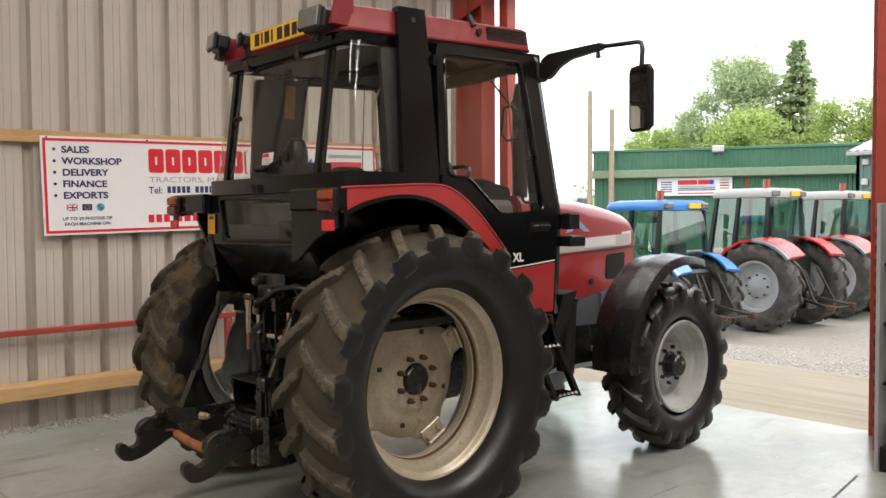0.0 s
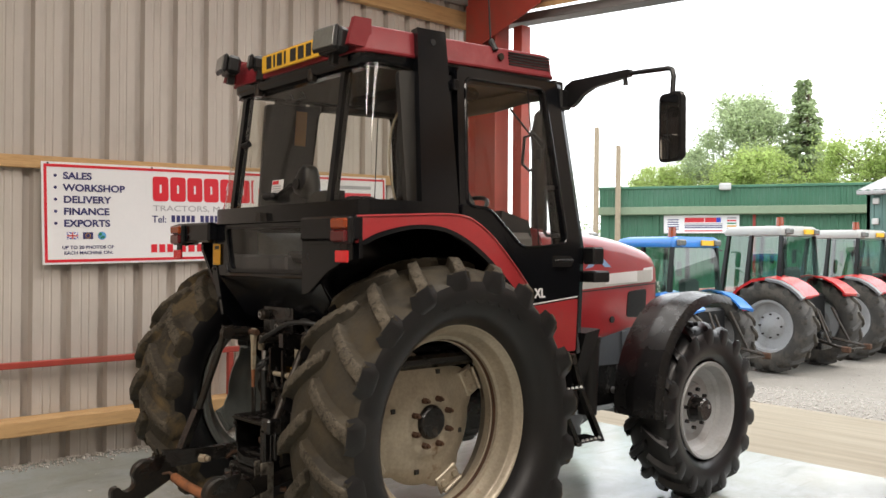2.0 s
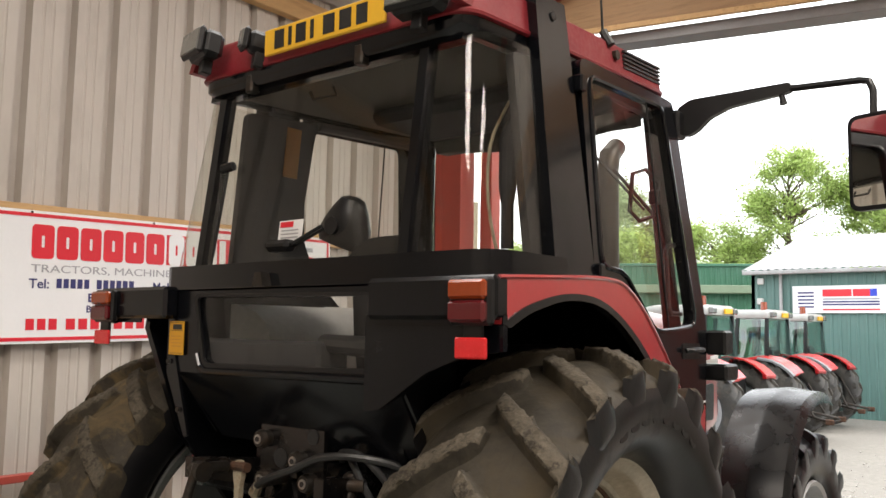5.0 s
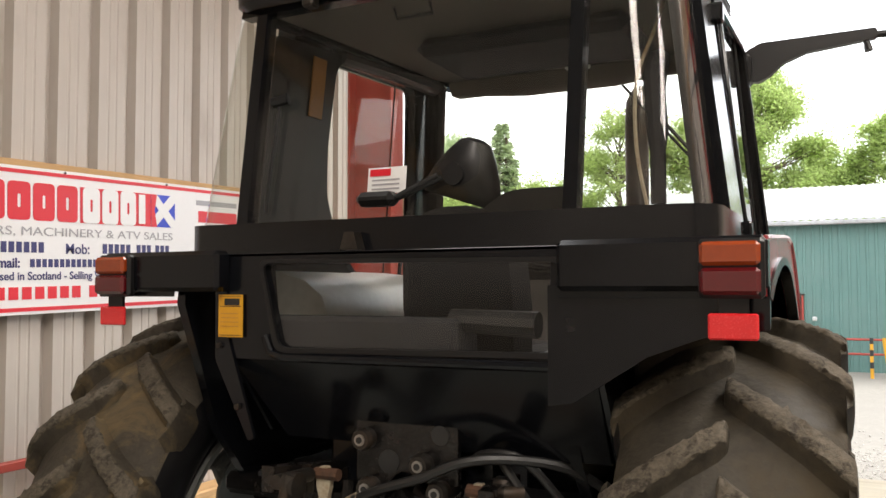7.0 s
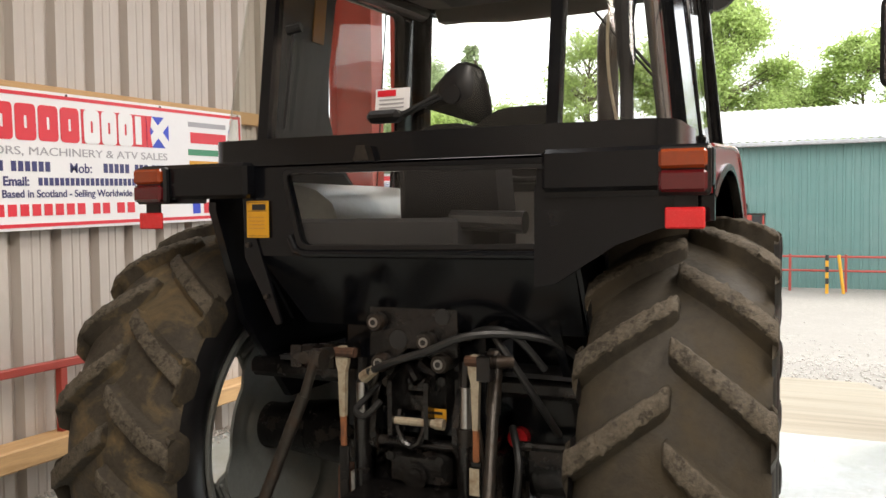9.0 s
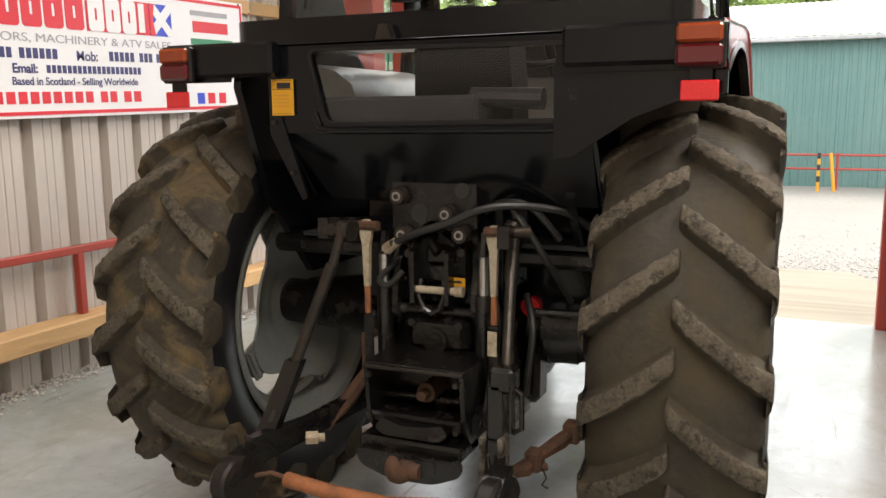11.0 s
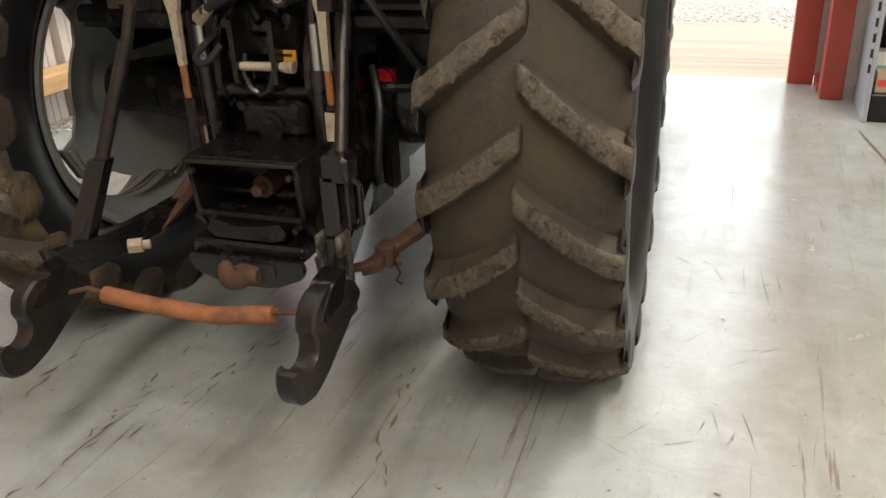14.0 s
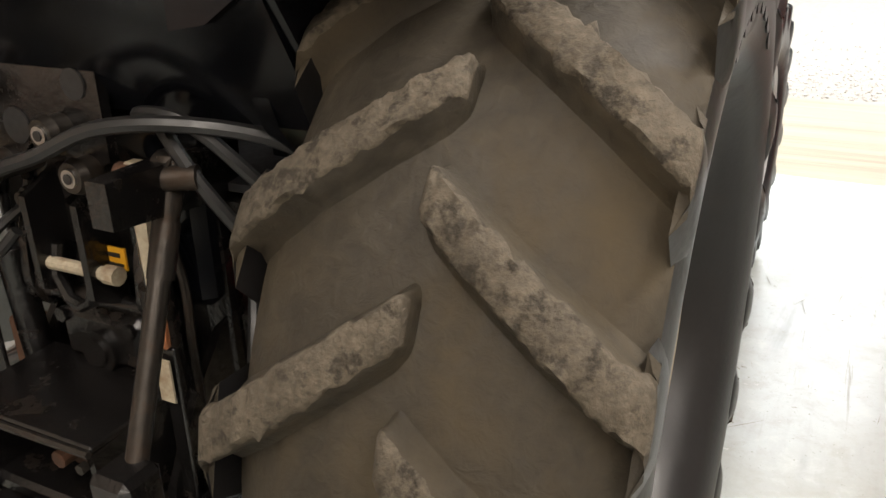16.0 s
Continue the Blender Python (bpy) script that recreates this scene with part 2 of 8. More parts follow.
def glass(name, tint=(0.86, 0.9, 0.88), base=0.045, rough=0.0, dust=0.0):
    """A thin pane: clear with a mirror sheen that grows at grazing angles, and a little dust."""
    mat = bpy.data.materials.new(name)
    mat.use_nodes = True
    n, l = mat.node_tree.nodes, mat.node_tree.links
    n.remove(n["Principled BSDF"])
    clear, gloss, mix, facing = n.new("ShaderNodeBsdfTransparent"), n.new("ShaderNodeBsdfGlossy"), n.new("ShaderNodeMixShader"), n.new("ShaderNodeLayerWeight")
    power, sheen = n.new("ShaderNodeMath"), n.new("ShaderNodeMath")
    clear.inputs["Color"].default_value = (*tint, 1)
    gloss.inputs["Roughness"].default_value = rough
    facing.inputs["Blend"].default_value = 0.5
    power.operation, power.inputs[1].default_value = "POWER", 4.0
    sheen.operation, sheen.inputs[1].default_value, sheen.inputs[2].default_value = "MULTIPLY_ADD", 0.75, base
    l.new(facing.outputs["Facing"], power.inputs[0])
    l.new(power.outputs[0], sheen.inputs[0])
    l.new(sheen.outputs[0], mix.inputs[0])
    l.new(clear.outputs[0], mix.inputs[1])
    l.new(gloss.outputs[0], mix.inputs[2])
    top = mix
    if dust:
        noise_t, mr, dif = n.new("ShaderNodeTexNoise"), n.new("ShaderNodeMapRange"), n.new("ShaderNodeBsdfDiffuse")
        noise_t.inputs["Scale"].default_value, noise_t.inputs["Detail"].default_value = 5, 6
        mr.inputs["From Min"].default_value, mr.inputs["From Max"].default_value = 0.4, 0.75
        mr.inputs["To Max"].default_value = dust
        dif.inputs["Color"].default_value = (0.5, 0.47, 0.4, 1)
        top = n.new("ShaderNodeMixShader")
        l.new(noise_t.outputs["Fac"], mr.inputs["Value"])
        l.new(mr.outputs[0], top.inputs[0])
        l.new(mix.outputs[0], top.inputs[1])
        l.new(dif.outputs[0], top.inputs[2])
    l.new(top.outputs[0], n["Material Output"].inputs["Surface"])
    return mat


def leaf_material(name, colour):
    """Leaves that scatter light on both faces; each blade differs a little."""
    mat = bpy.data.materials.new(name)
    mat.use_nodes = True
    n, l = mat.node_tree.nodes, mat.node_tree.links
    n.remove(n["Principled BSDF"])
    geo, mr, tint = n.new("ShaderNodeNewGeometry"), n.new("ShaderNodeMapRange"), n.new("ShaderNodeVectorMath")
    mr.inputs["To Min"].default_value, mr.inputs["To Max"].default_value = 0.6, 1.4
    tint.operation = "SCALE"
    tint.inputs[0].default_value = colour
    l.new(geo.outputs["Random Per Island"], mr.inputs["Value"])
    l.new(mr.outputs[0], tint.inputs["Scale"])
    dif, tra, mix = n.new("ShaderNodeBsdfDiffuse"), n.new("ShaderNodeBsdfTranslucent"), n.new("ShaderNodeMixShader")
    mix.inputs[0].default_value = 0.55
    for b in (dif, tra):
        l.new(tint.outputs[0], b.inputs["Color"])
    l.new(dif.outputs[0], mix.inputs[1])
    l.new(tra.outputs[0], mix.inputs[2])
    l.new(mix.outputs[0], n["Material Output"].inputs["Surface"])
    return mat


PAINT_RED = material("red_tractor_paint", (0.36, 0.022, 0.028), 0.33, vary=0.08, second=(0.30, 0.05, 0.05), second_at=0.66, second_scale=5, second_rough=0.42, coat=1.0)
ROOF_RED = material("faded_roof_red", (0.19, 0.012, 0.018), 0.45, vary=0.1, second=(0.24, 0.05, 0.05), second_at=0.68)
CAB_BLACK = material("satin_black_cab_paint", (0.004, 0.0045, 0.006), 0.16, shine=0.35, vary=0.25, second=(0.009, 0.009, 0.01), second_at=0.68, second_scale=4, second_rough=0.35)
CHASSIS_BLACK = material("oily_black_casting", (0.0065, 0.006, 0.006), 0.2, shine=0.6, vary=0.4, bump=0.3, bump_scale=40, second=(0.03, 0.021, 0.014), second_at=0.68, second_scale=9, second_rough=0.75)
PLASTIC = material("black_plastic", (0.007, 0.007, 0.0075), 0.4, shine=0.35, vary=0.15, bump=0.08, bump_scale=200)
MUDGUARD = material("black_rubber_mudguard", (0.009, 0.009, 0.01), 0.27, vary=0.25, second=(0.02, 0.019, 0.017), second_at=0.64, second_scale=6, second_rough=0.5)
RUBBER = material("tyre_sidewall_rubber", (0.0085, 0.0085, 0.0095), 0.36, shine=0.45, vary=0.25, bump=0.1, bump_scale=80, second=(0.02, 0.018, 0.016), second_at=0.68, second_scale=4, second_rough=0.7)
TREAD = material("dusty_tread_rubber", (0.032, 0.027, 0.019), 0.62, vary=0.45, scale=5, bump=0.35, bump_scale=45, second=(0.06, 0.047, 0.028), second_at=0.56, second_scale=4, second_rough=0.95, shine=0.35, distort=0.4)
TREAD_MUDDY = material("muddy_tread_rubber", (0.04, 0.033, 0.023), 0.72, vary=0.4, scale=5, bump=0.4, bump_scale=50, second=(0.16, 0.115, 0.055), second_at=0.6, second_scale=5.5, second_rough=0.95, shine=0.35, distort=0.8)
LUG = material("worn_lug_rubber", (0.076, 0.064, 0.047), 0.8, vary=0.55, scale=11, bump=1.0, bump_scale=75, second=(0.032, 0.027, 0.02), second_at=0.58, second_scale=34, second_rough=0.9, soft=0.05, shine=0.3)
RIM = material("dull_silver_rim_paint", (0.4, 0.35, 0.27), 0.34, vary=0.22, metal=0.25, second=(0.17, 0.08, 0.035), second_at=0.7, second_scale=6, second_rough=0.9, soft=0.06)
RIM_GREY = material("silver_front_rim", (0.42, 0.43, 0.44), 0.38, vary=0.12, second=(0.25, 0.24, 0.22), second_at=0.66)
STEEL = material("bright_steel", (0.5, 0.5, 0.5), 0.28, metal=1.0, vary=0.15, second=(0.22, 0.15, 0.1), second_at=0.7, second_scale=12, second_rough=0.7)
DARK_STEEL = material("worn_dark_steel", (0.045, 0.04, 0.035), 0.36, metal=0.7, vary=0.35, bump=0.15, second=(0.06, 0.038, 0.024), second_at=0.62, second_scale=14, second_rough=0.8)
RUST = material("rusty_steel", (0.09, 0.042, 0.022), 0.85, vary=0.45, scale=14, bump=0.5, bump_scale=90, second=(0.05, 0.028, 0.018), second_at=0.55, second_scale=20)
RUST_ORANGE = material("rusty_orange_spring", (0.27, 0.1, 0.038), 0.8, vary=0.4, scale=15, bump=0.3, bump_scale=120, second=(0.12, 0.055, 0.03), second_at=0.56, second_scale=14)
WORN_IVORY = material("worn_pale_paint_on_steel", (0.38, 0.33, 0.24), 0.65, vary=0.3, scale=14, second=(0.18, 0.1, 0.05), second_at=0.6, second_scale=18)
HOSE = material("black_hydraulic_hose", (0.014, 0.014, 0.014), 0.45, vary=0.2)
AMBER = material("amber_lens", (0.24, 0.036, 0.005), 0.2, vary=0.1, coat=0.5)
RED_LENS = material("dark_red_lens", (0.085, 0.004, 0.007), 0.2, vary=0.1, coat=0.5)
REFLECTOR = material("bright_red_reflector", (0.62, 0.02, 0.025), 0.25, vary=0.1, scale=30, coat=0.4)
# Darker copy of the rim silver; the far wheel's shade is in its colour.
RIM_SHADED = material("shaded_grey_inner_rim", (0.15, 0.16, 0.15), 0.5, vary=0.15, second=(0.2, 0.18, 0.15), second_at=0.64, second_scale=4, second_rough=0.8)
LAMP_GLASS = material("ribbed_lamp_glass", (0.14, 0.14, 0.13), 0.15, vary=0.2, scale=20, coat=0.5)
YELLOW_STICKER = material("yellow_sticker", (0.6, 0.3, 0.015), 0.45, vary=0.06)
# For print and black trim, and for the shade painted into holes and slots.
INK_AND_HOLE_BLACK = material("ink_and_hole_black", (0.015, 0.015, 0.015), 0.5, vary=0.05)
PLATE_YELLOW = material("yellow_plate", (0.75, 0.43, 0.03), 0.4, vary=0.05)
GLASS = glass("cab_glass", (0.9, 0.9, 0.86), dust=0.012)
GLASS_CLEAR = glass("clear_cab_glass", (0.94, 0.95, 0.93), dust=0.008)
GLASS_GREEN = glass("green_tinted_glass", (0.62, 0.78, 0.71), base=0.14)
MIRROR = material("mirror_glass", (0.85, 0.86, 0.87), 0.02, metal=1.0, vary=0.01)
SEAT = material("dark_seat_fabric", (0.02, 0.02, 0.022), 0.9, vary=0.25, bump=0.3, bump_scale=180)
HEADLINING = material("dark_cab_headlining", (0.1, 0.09, 0.075), 0.85, vary=0.2, bump=0.15, bump_scale=150)
TRIM = material("dark_grey_moulded_trim", (0.018, 0.018, 0.019), 0.5, vary=0.3, bump=0.1, bump_scale=90)
TAN_STICKER = material("faded_orange_sticker", (0.42, 0.2, 0.05), 0.5, vary=0.15)
INTERIOR = material("grey_cab_lining", (0.16, 0.15, 0.14), 0.85, vary=0.15, bump=0.15, bump_scale=150)
PALE_PLASTIC = material("pale_grey_plastic", (0.5, 0.5, 0.48), 0.4, vary=0.08)
WALL_SHEET = material("beige_grey_steel_sheet", (0.47, 0.425, 0.38), 0.42, vary=0.06, scale=1.2, second=(0.36, 0.32, 0.28), second_at=0.68, second_scale=1.7, second_rough=0.6, stretch=(1, 1, 0.35))
ROOF_SHEET = material("pale_grey_roof_sheet", (0.5, 0.49, 0.47), 0.55, vary=0.08, scale=1.5, second=(0.36, 0.34, 0.31), second_at=0.66)
TIMBER = material("raw_pine_timber", (0.5, 0.31, 0.14), 0.7, vary=0.18, scale=4, stretch=(6, 0.5, 6), bump=0.2, bump_scale=25, second=(0.33, 0.18, 0.07), second_at=0.66, second_scale=5)
TIMBER_X = material("brown_timber_header", (0.3, 0.18, 0.09), 0.7, vary=0.18, scale=4, stretch=(0.5, 6, 6), bump=0.2, bump_scale=25, second=(0.2, 0.11, 0.05), second_at=0.62, second_scale=5)
FRAME_RED = material("red_oxide_steel_paint", (0.33, 0.045, 0.03), 0.5, vary=0.12, scale=2, second=(0.24, 0.06, 0.04), second_at=0.66, second_scale=3, bump=0.05)
def floor_material(name):
    """Painted concrete: cloudy paint, dirt in drag lines, fine dark specks, patchy gloss."""
    m = bpy.data.materials.new(name)
    m.use_nodes = True
    n, l = m.node_tree.nodes, m.node_tree.links
    bsdf = n["Principled BSDF"]
    co = n.new("ShaderNodeTexCoord")

    def noise_of(stretch, sc, detail, distort=0.0, rough=0.6):
        mp, t = n.new("ShaderNodeMapping"), n.new("ShaderNodeTexNoise")
        mp.inputs["Scale"].default_value = stretch
        t.inputs["Scale"].default_value, t.inputs["Detail"].default_value, t.inputs["Distortion"].default_value, t.inputs["Roughness"].default_value = sc, detail, distort, rough
        l.new(co.outputs["Object"], mp.inputs["Vector"])
        l.new(mp.outputs["Vector"], t.inputs["Vector"])
        return t.outputs["Fac"]

    def window(src, lo, hi, top=1.0, low=0.0):
        r = n.new("ShaderNodeMapRange")
        r.inputs["From Min"].default_value, r.inputs["From Max"].default_value, r.inputs["To Max"].default_value, r.inputs["To Min"].default_value = lo, hi, top, low
        l.new(src, r.inputs["Value"])
        return r.outputs[0]

    def times(a, b):
        k = n.new("ShaderNodeMath")
        k.operation = "MULTIPLY"
        l.new(a, k.inputs[0])
        l.new(b, k.inputs[1])
        return k.outputs[0]

    def blend(fac, a, colour):
        k = n.new("ShaderNodeMix")
        k.data_type = "RGBA"
        l.new(fac, k.inputs[0])
        if isinstance(a, tuple):
            k.inputs[6].default_value = (*a, 1)
        else:
            l.new(a, k.inputs[6])
        k.inputs[7].default_value = (*colour, 1)
        return k.outputs[2]

    cloudy, mottle = noise_of((1, 1, 1), 0.9, 5, 0.6), noise_of((1, 1, 1), 7.0, 9, 0.3, 0.75)
    lines, patch = noise_of((26, 1.1, 1), 1.0, 6, 0.5, 0.7), noise_of((1, 0.5, 1), 1.7, 4)
    smears, specks, ticks = noise_of((5, 0.8, 1), 1.0, 5, 0.4), noise_of((1, 1, 1), 55, 3, 0.0, 0.7), noise_of((1, 2.2, 1), 130, 2)
    out = blend(window(cloudy, 0.38, 0.62), (0.35, 0.38, 0.375), (0.29, 0.3, 0.27))
    out = blend(window(mottle, 0.5, 0.72, 0.5), out, (0.22, 0.215, 0.18))
    out = blend(window(mottle, 0.46, 0.3, 0.4), out, (0.46, 0.47, 0.45))
    out = blend(times(window(smears, 0.54, 0.7, 0.6), window(patch, 0.42, 0.58)), out, (0.17, 0.175, 0.17))
    out = blend(times(window(lines, 0.6, 0.68, 0.75), window(patch, 0.45, 0.6)), out, (0.13, 0.1, 0.065))
    dirt = window(specks, 0.66, 0.72, 0.8)
    out = blend(dirt, out, (0.11, 0.095, 0.07))
    out = blend(window(ticks, 0.7, 0.75, 0.6), out, (0.12, 0.11, 0.09))
    l.new(out, bsdf.inputs["Base Color"])
    l.new(window(mottle, 0.35, 0.7, 0.3, 0.07), bsdf.inputs["Roughness"])
    bsdf.inputs["Specular IOR Level"].default_value = 0.8
    b = n.new("ShaderNodeBump")
    b.inputs["Strength"].default_value, b.inputs["Distance"].default_value = 0.12, 0.008
    l.new(noise_of((1, 1, 1), 38, 6, 0.0, 0.7), b.inputs["Height"])
    l.new(b.outputs["Normal"], bsdf.inputs["Normal"])
    return m


FLOOR = floor_material("grey_painted_concrete")
SCRATCH = material("dark_floor_mark", (0.12, 0.1, 0.075), 0.6, vary=0.4, scale=30)
APRON = material("brushed_concrete_apron", (0.27, 0.235, 0.175), 0.85, vary=0.2, scale=2.4, stretch=(0.2, 5, 1), bump=0.4, bump_scale=12, second=(0.2, 0.165, 0.115), second_at=0.58, second_scale=2)
GRAVEL = material("grey_gravel", (0.235, 0.215, 0.185), 0.95, vary=0.35, scale=9, bump=1.0, bump_scale=28, second=(0.22, 0.2, 0.175), second_at=0.56, second_scale=0.7)
STONE = material("loose_gravel_stone", (0.42, 0.39, 0.35), 0.95, vary=0.3, scale=20, bump=0.3)
GREEN_SHEET = material("green_steel_sheet", (0.045, 0.15, 0.085), 0.5, vary=0.1, scale=0.5, second=(0.07, 0.17, 0.11), second_at=0.62, second_scale=0.5)
TEAL_SHEET = material("grey_green_steel_sheet", (0.1, 0.19, 0.17), 0.55, vary=0.08, scale=0.5, second=(0.13, 0.21, 0.19), second_at=0.6, second_scale=0.5)
FIBRE_ROOF = material("pale_fibre_cement_roof", (0.34, 0.34, 0.34), 0.8, vary=0.3, scale=1.5, second=(0.27, 0.27, 0.26), second_at=0.6, second_scale=1.2)
SIGN_WHITE = material("white_sign_board", (0.74, 0.74, 0.75), 0.35, vary=0.02)
SIGN_RED = material("red_sign_print", (0.62, 0.015, 0.03), 0.4, vary=0.03)
SIGN_NAVY = material("navy_sign_print", (0.03, 0.03, 0.13), 0.4, vary=0.03)
SIGN_GREY = material("grey_sign_print", (0.33, 0.33, 0.35), 0.4, vary=0.03)
SIGN_BLUE = material("blue_sign_print", (0.02, 0.05, 0.5), 0.4, vary=0.03)
SIGN_GREEN = material("green_sign_print", (0.03, 0.22, 0.1), 0.4, vary=0.03)
LEAF = leaf_material("conifer_foliage", (0.4, 0.48, 0.28))
LEAF_LIGHT = leaf_material("broadleaf_foliage", (0.42, 0.52, 0.19))
BARK = material("grey_brown_bark", (0.12, 0.09, 0.065), 0.9, vary=0.3, bump=0.4)
POLE = material("weathered_pole", (0.33, 0.27, 0.19), 0.85, vary=0.2)
# ---- the shed ----
WALL_X, DOOR_Y, PITCH = -3.12, 3.9, 0.2965
EAVE = 4.42


def roof_z(x):
    return EAVE + 0.16 + (x - WALL_X) * 0.1763


def box_profile(y0, y1, z0, z1, first, face, depth, ribs=True):
    """Box-profile sheet: flat pans with recessed troughs; returns the rows of a plate lying in the plane x = face."""
    line, k = [(y0, 0.0)], math.floor((y0 - first) / PITCH)
    while True:
        e = first + k * PITCH
        pts = [(e - 0.085, 0), (e - 0.07, depth), (e - 0.018, depth), (e, 0)]
        if ribs:
            pts += [(e + 0.065, 0), (e + 0.071, 0.005), (e + 0.079, 0.005), (e + 0.085, 0), (e + 0.125, 0), (e + 0.131, 0.005), (e + 0.139, 0.005), (e + 0.145, 0)]
        line += [p for p in pts if y0 < p[0] < y1 and p[0] > line[-1][0]]
        k += 1
        if e > y1:
            break
    line.append((y1, 0.0))
    return [[(face - d, y, z0) for y, d in line], [(face - d, y, z1) for y, d in line]]


floor = Shape()
floor.box((-3.14, -7.0, -0.2), (8.2, DOOR_Y + 0.05, 0.0), 0)
structure("floor", floor, FLOOR, "grey painted concrete floor with scratches and tyre marks", "floor")

wall = Shape()
wall.sheet(box_profile(-7.0, DOOR_Y + 0.1, -0.15, EAVE + 0.25, -0.012, WALL_X, 0.058), 0.006, (-1, 0, 0))
structure("wall_west", wall, WALL_SHEET, "beige grey box-profile steel sheet wall", "wall")

right_wall = Shape()
right_wall.sheet(box_profile(-7.0, DOOR_Y + 0.1, -0.15, 6.7, -0.012, 8.1, -0.034), 0.006, (1, 0, 0))
structure("wall_east", right_wall, WALL_SHEET, "beige grey box-profile steel sheet wall", "wall")

back = Shape()
back.sheet([[(-3.3, -7.0, 0.0), (8.2, -7.0, 0.0)], [(-3.3, -7.0, 6.8), (8.2, -7.0, 6.8)]], 0.06, (0, -1, 0))
structure("wall_south", back, WALL_SHEET, "plain beige sheet wall behind", "wall")

front = Shape()
front.box((1.98, DOOR_Y - 0.08, 0.0), (8.2, DOOR_Y, 6.7), 0)
front.prism([(-3.3, EAVE - 0.02), (1.98, EAVE - 0.02), (1.98, 5.6), (-3.3, 4.68)], 0.08, "y", DOOR_Y - 0.08)
structure("wall_north", front, WALL_SHEET, "beige sheet wall beside and above the doorway", "wall")

# The gap from x 0.75 to 1.65 is added for the unseen fill lamp.
ROOF_OPENINGS = {-1.2: ((-1.45, -0.55), (2.85, 3.75)), -6.1: ((0.75, 1.65), (5.15, 6.05))}
ceiling = Shape()
lines = []
x = -3.3
while x < 8.25:
    lines.append(x)
    x += 0.0763
line_pts = [(px, roof_z(px) + (0.0 if i % 2 else 0.03)) for i, px in enumerate(lines)]
y_cuts = ((-7.0, -6.1), (-6.1, -2.7), (-2.7, -1.2), (-1.2, 3.2), (3.2, DOOR_Y + 0.3))
for a, b in y_cuts:
    run = []
    for px, pz in line_pts:
        gap = any(lo < px < hi for lo, hi in ROOF_OPENINGS.get(a, ()))
        if gap:
            if len(run) > 1:
                ceiling.sheet([[(q, a, w) for q, w in run], [(q, b, w) for q, w in run]], 0.01, (0, 0, 1))
            run = []
        else:
            run.append((px, pz))
    if len(run) > 1:
        ceiling.sheet([[(q, a, w) for q, w in run], [(q, b, w) for q, w in run]], 0.01, (0, 0, 1))
structure("ceiling", ceiling, ROOF_SHEET, "pale grey corrugated roof sheets seen from below", "ceiling")

# eave timber along the wall
eave = Shape()
eave.box((WALL_X + 0.004, -7.0, 4.32), (WALL_X + 0.09, DOOR_Y - 0.1, 4.5), 0.006)
structure("trim_eave_timber", eave, TIMBER, "raw pine timber along the top of the sheet wall", "timber beam")

mid = Shape()
mid.box((WALL_X + 0.003, -7.0, 2.36), (WALL_X + 0.06, DOOR_Y - 0.3, 2.46), 0.004, m=Matrix.Translation((0, -0.8, 2.41)) @ Matrix.Rotation(radians(1.2), 4, "X") @ Matrix.Translation((0, 0.8, -2.41)))
structure("trim_sign_timber", mid, TIMBER, "raw pine batten behind the sign board", "timber batten")

low = Shape()
low.box((WALL_X + 0.003, -7.0, 0.26), (WALL_X + 0.2, DOOR_Y - 0.3, 0.385), 0.01)
structure("trim_kick_timber", low, TIMBER, "heavy raw pine kick plank along the wall", "timber plank")

# guard rail on the plank
rail = thing("guard_rail", "red painted steel guard rail standing on the kick plank", "rail")
s = Shape()
s.box((WALL_X + 0.05, -6.9, 0.775), (WALL_X + 0.1, DOOR_Y - 0.35, 0.825), 0.006)
part("rail", s, FRAME_RED, rail)
for py in (-5.2, -2.2, 0.78, 3.2):
    s = Shape()
    s.box((WALL_X + 0.055, py - 0.025, 0.385), (WALL_X + 0.105, py + 0.025, 0.775), 0.004)
    part("post", s, FRAME_RED, rail)

# door frame: columns, rafter, header
def i_column(name, x0, x1, y0, y1, z1, label):
    """A steel column of I section, web along x."""
    ob = thing(name, label, "steel column", kind="structure")
    t = 0.02
    for a, b in ((x0, x0 + t), (x1 - t, x1)):
        q = Shape()
        q.box((a, y0, 0.012), (b, y1, z1), 0.003)
        part("flange", q, FRAME_RED, ob)
    q = Shape()
    q.box((x0 + t, (y0 + y1) / 2 - 0.008, 0.012), (x1 - t, (y0 + y1) / 2 + 0.008, z1), 0)
    part("web", q, FRAME_RED, ob)
    q = Shape()
    q.box((x0 - 0.03, y0 - 0.03, 0.0), (x1 + 0.03, y1 + 0.03, 0.012), 0.002)
    part("base_plate", q, FRAME_RED, ob)
    return ob


i_column("column_west", -2.86, -2.42, DOOR_Y - 0.3, DOOR_Y - 0.09, 4.75, "red oxide painted steel column at the doorway")
q = Shape()
q.box((-2.33, DOOR_Y - 0.12, 0.0), (-2.2, DOOR_Y + 0.02, 4.2), 0.004)
structure("trim_door_post_west", q, FRAME_RED, "red painted steel door post", "door post")

east = thing("column_east", "red oxide painted steel column and door post with sheet infill", "steel column", kind="structure")
q = Shape()
q.box((1.67, DOOR_Y - 0.09, 0.0), (1.84, DOOR_Y + 0.03, 4.1), 0.004)
part("door_post", q, FRAME_RED, east)
q = Shape()
q.box((1.84, DOOR_Y - 0.02, 0.05), (2.0, DOOR_Y, 4.1), 0)
part("infill_sheet", q, WALL_SHEET, east)
q = Shape()
q.box((1.86, DOOR_Y - 0.5, 0.0), (2.0, DOOR_Y - 0.3, 5.2), 0.004)
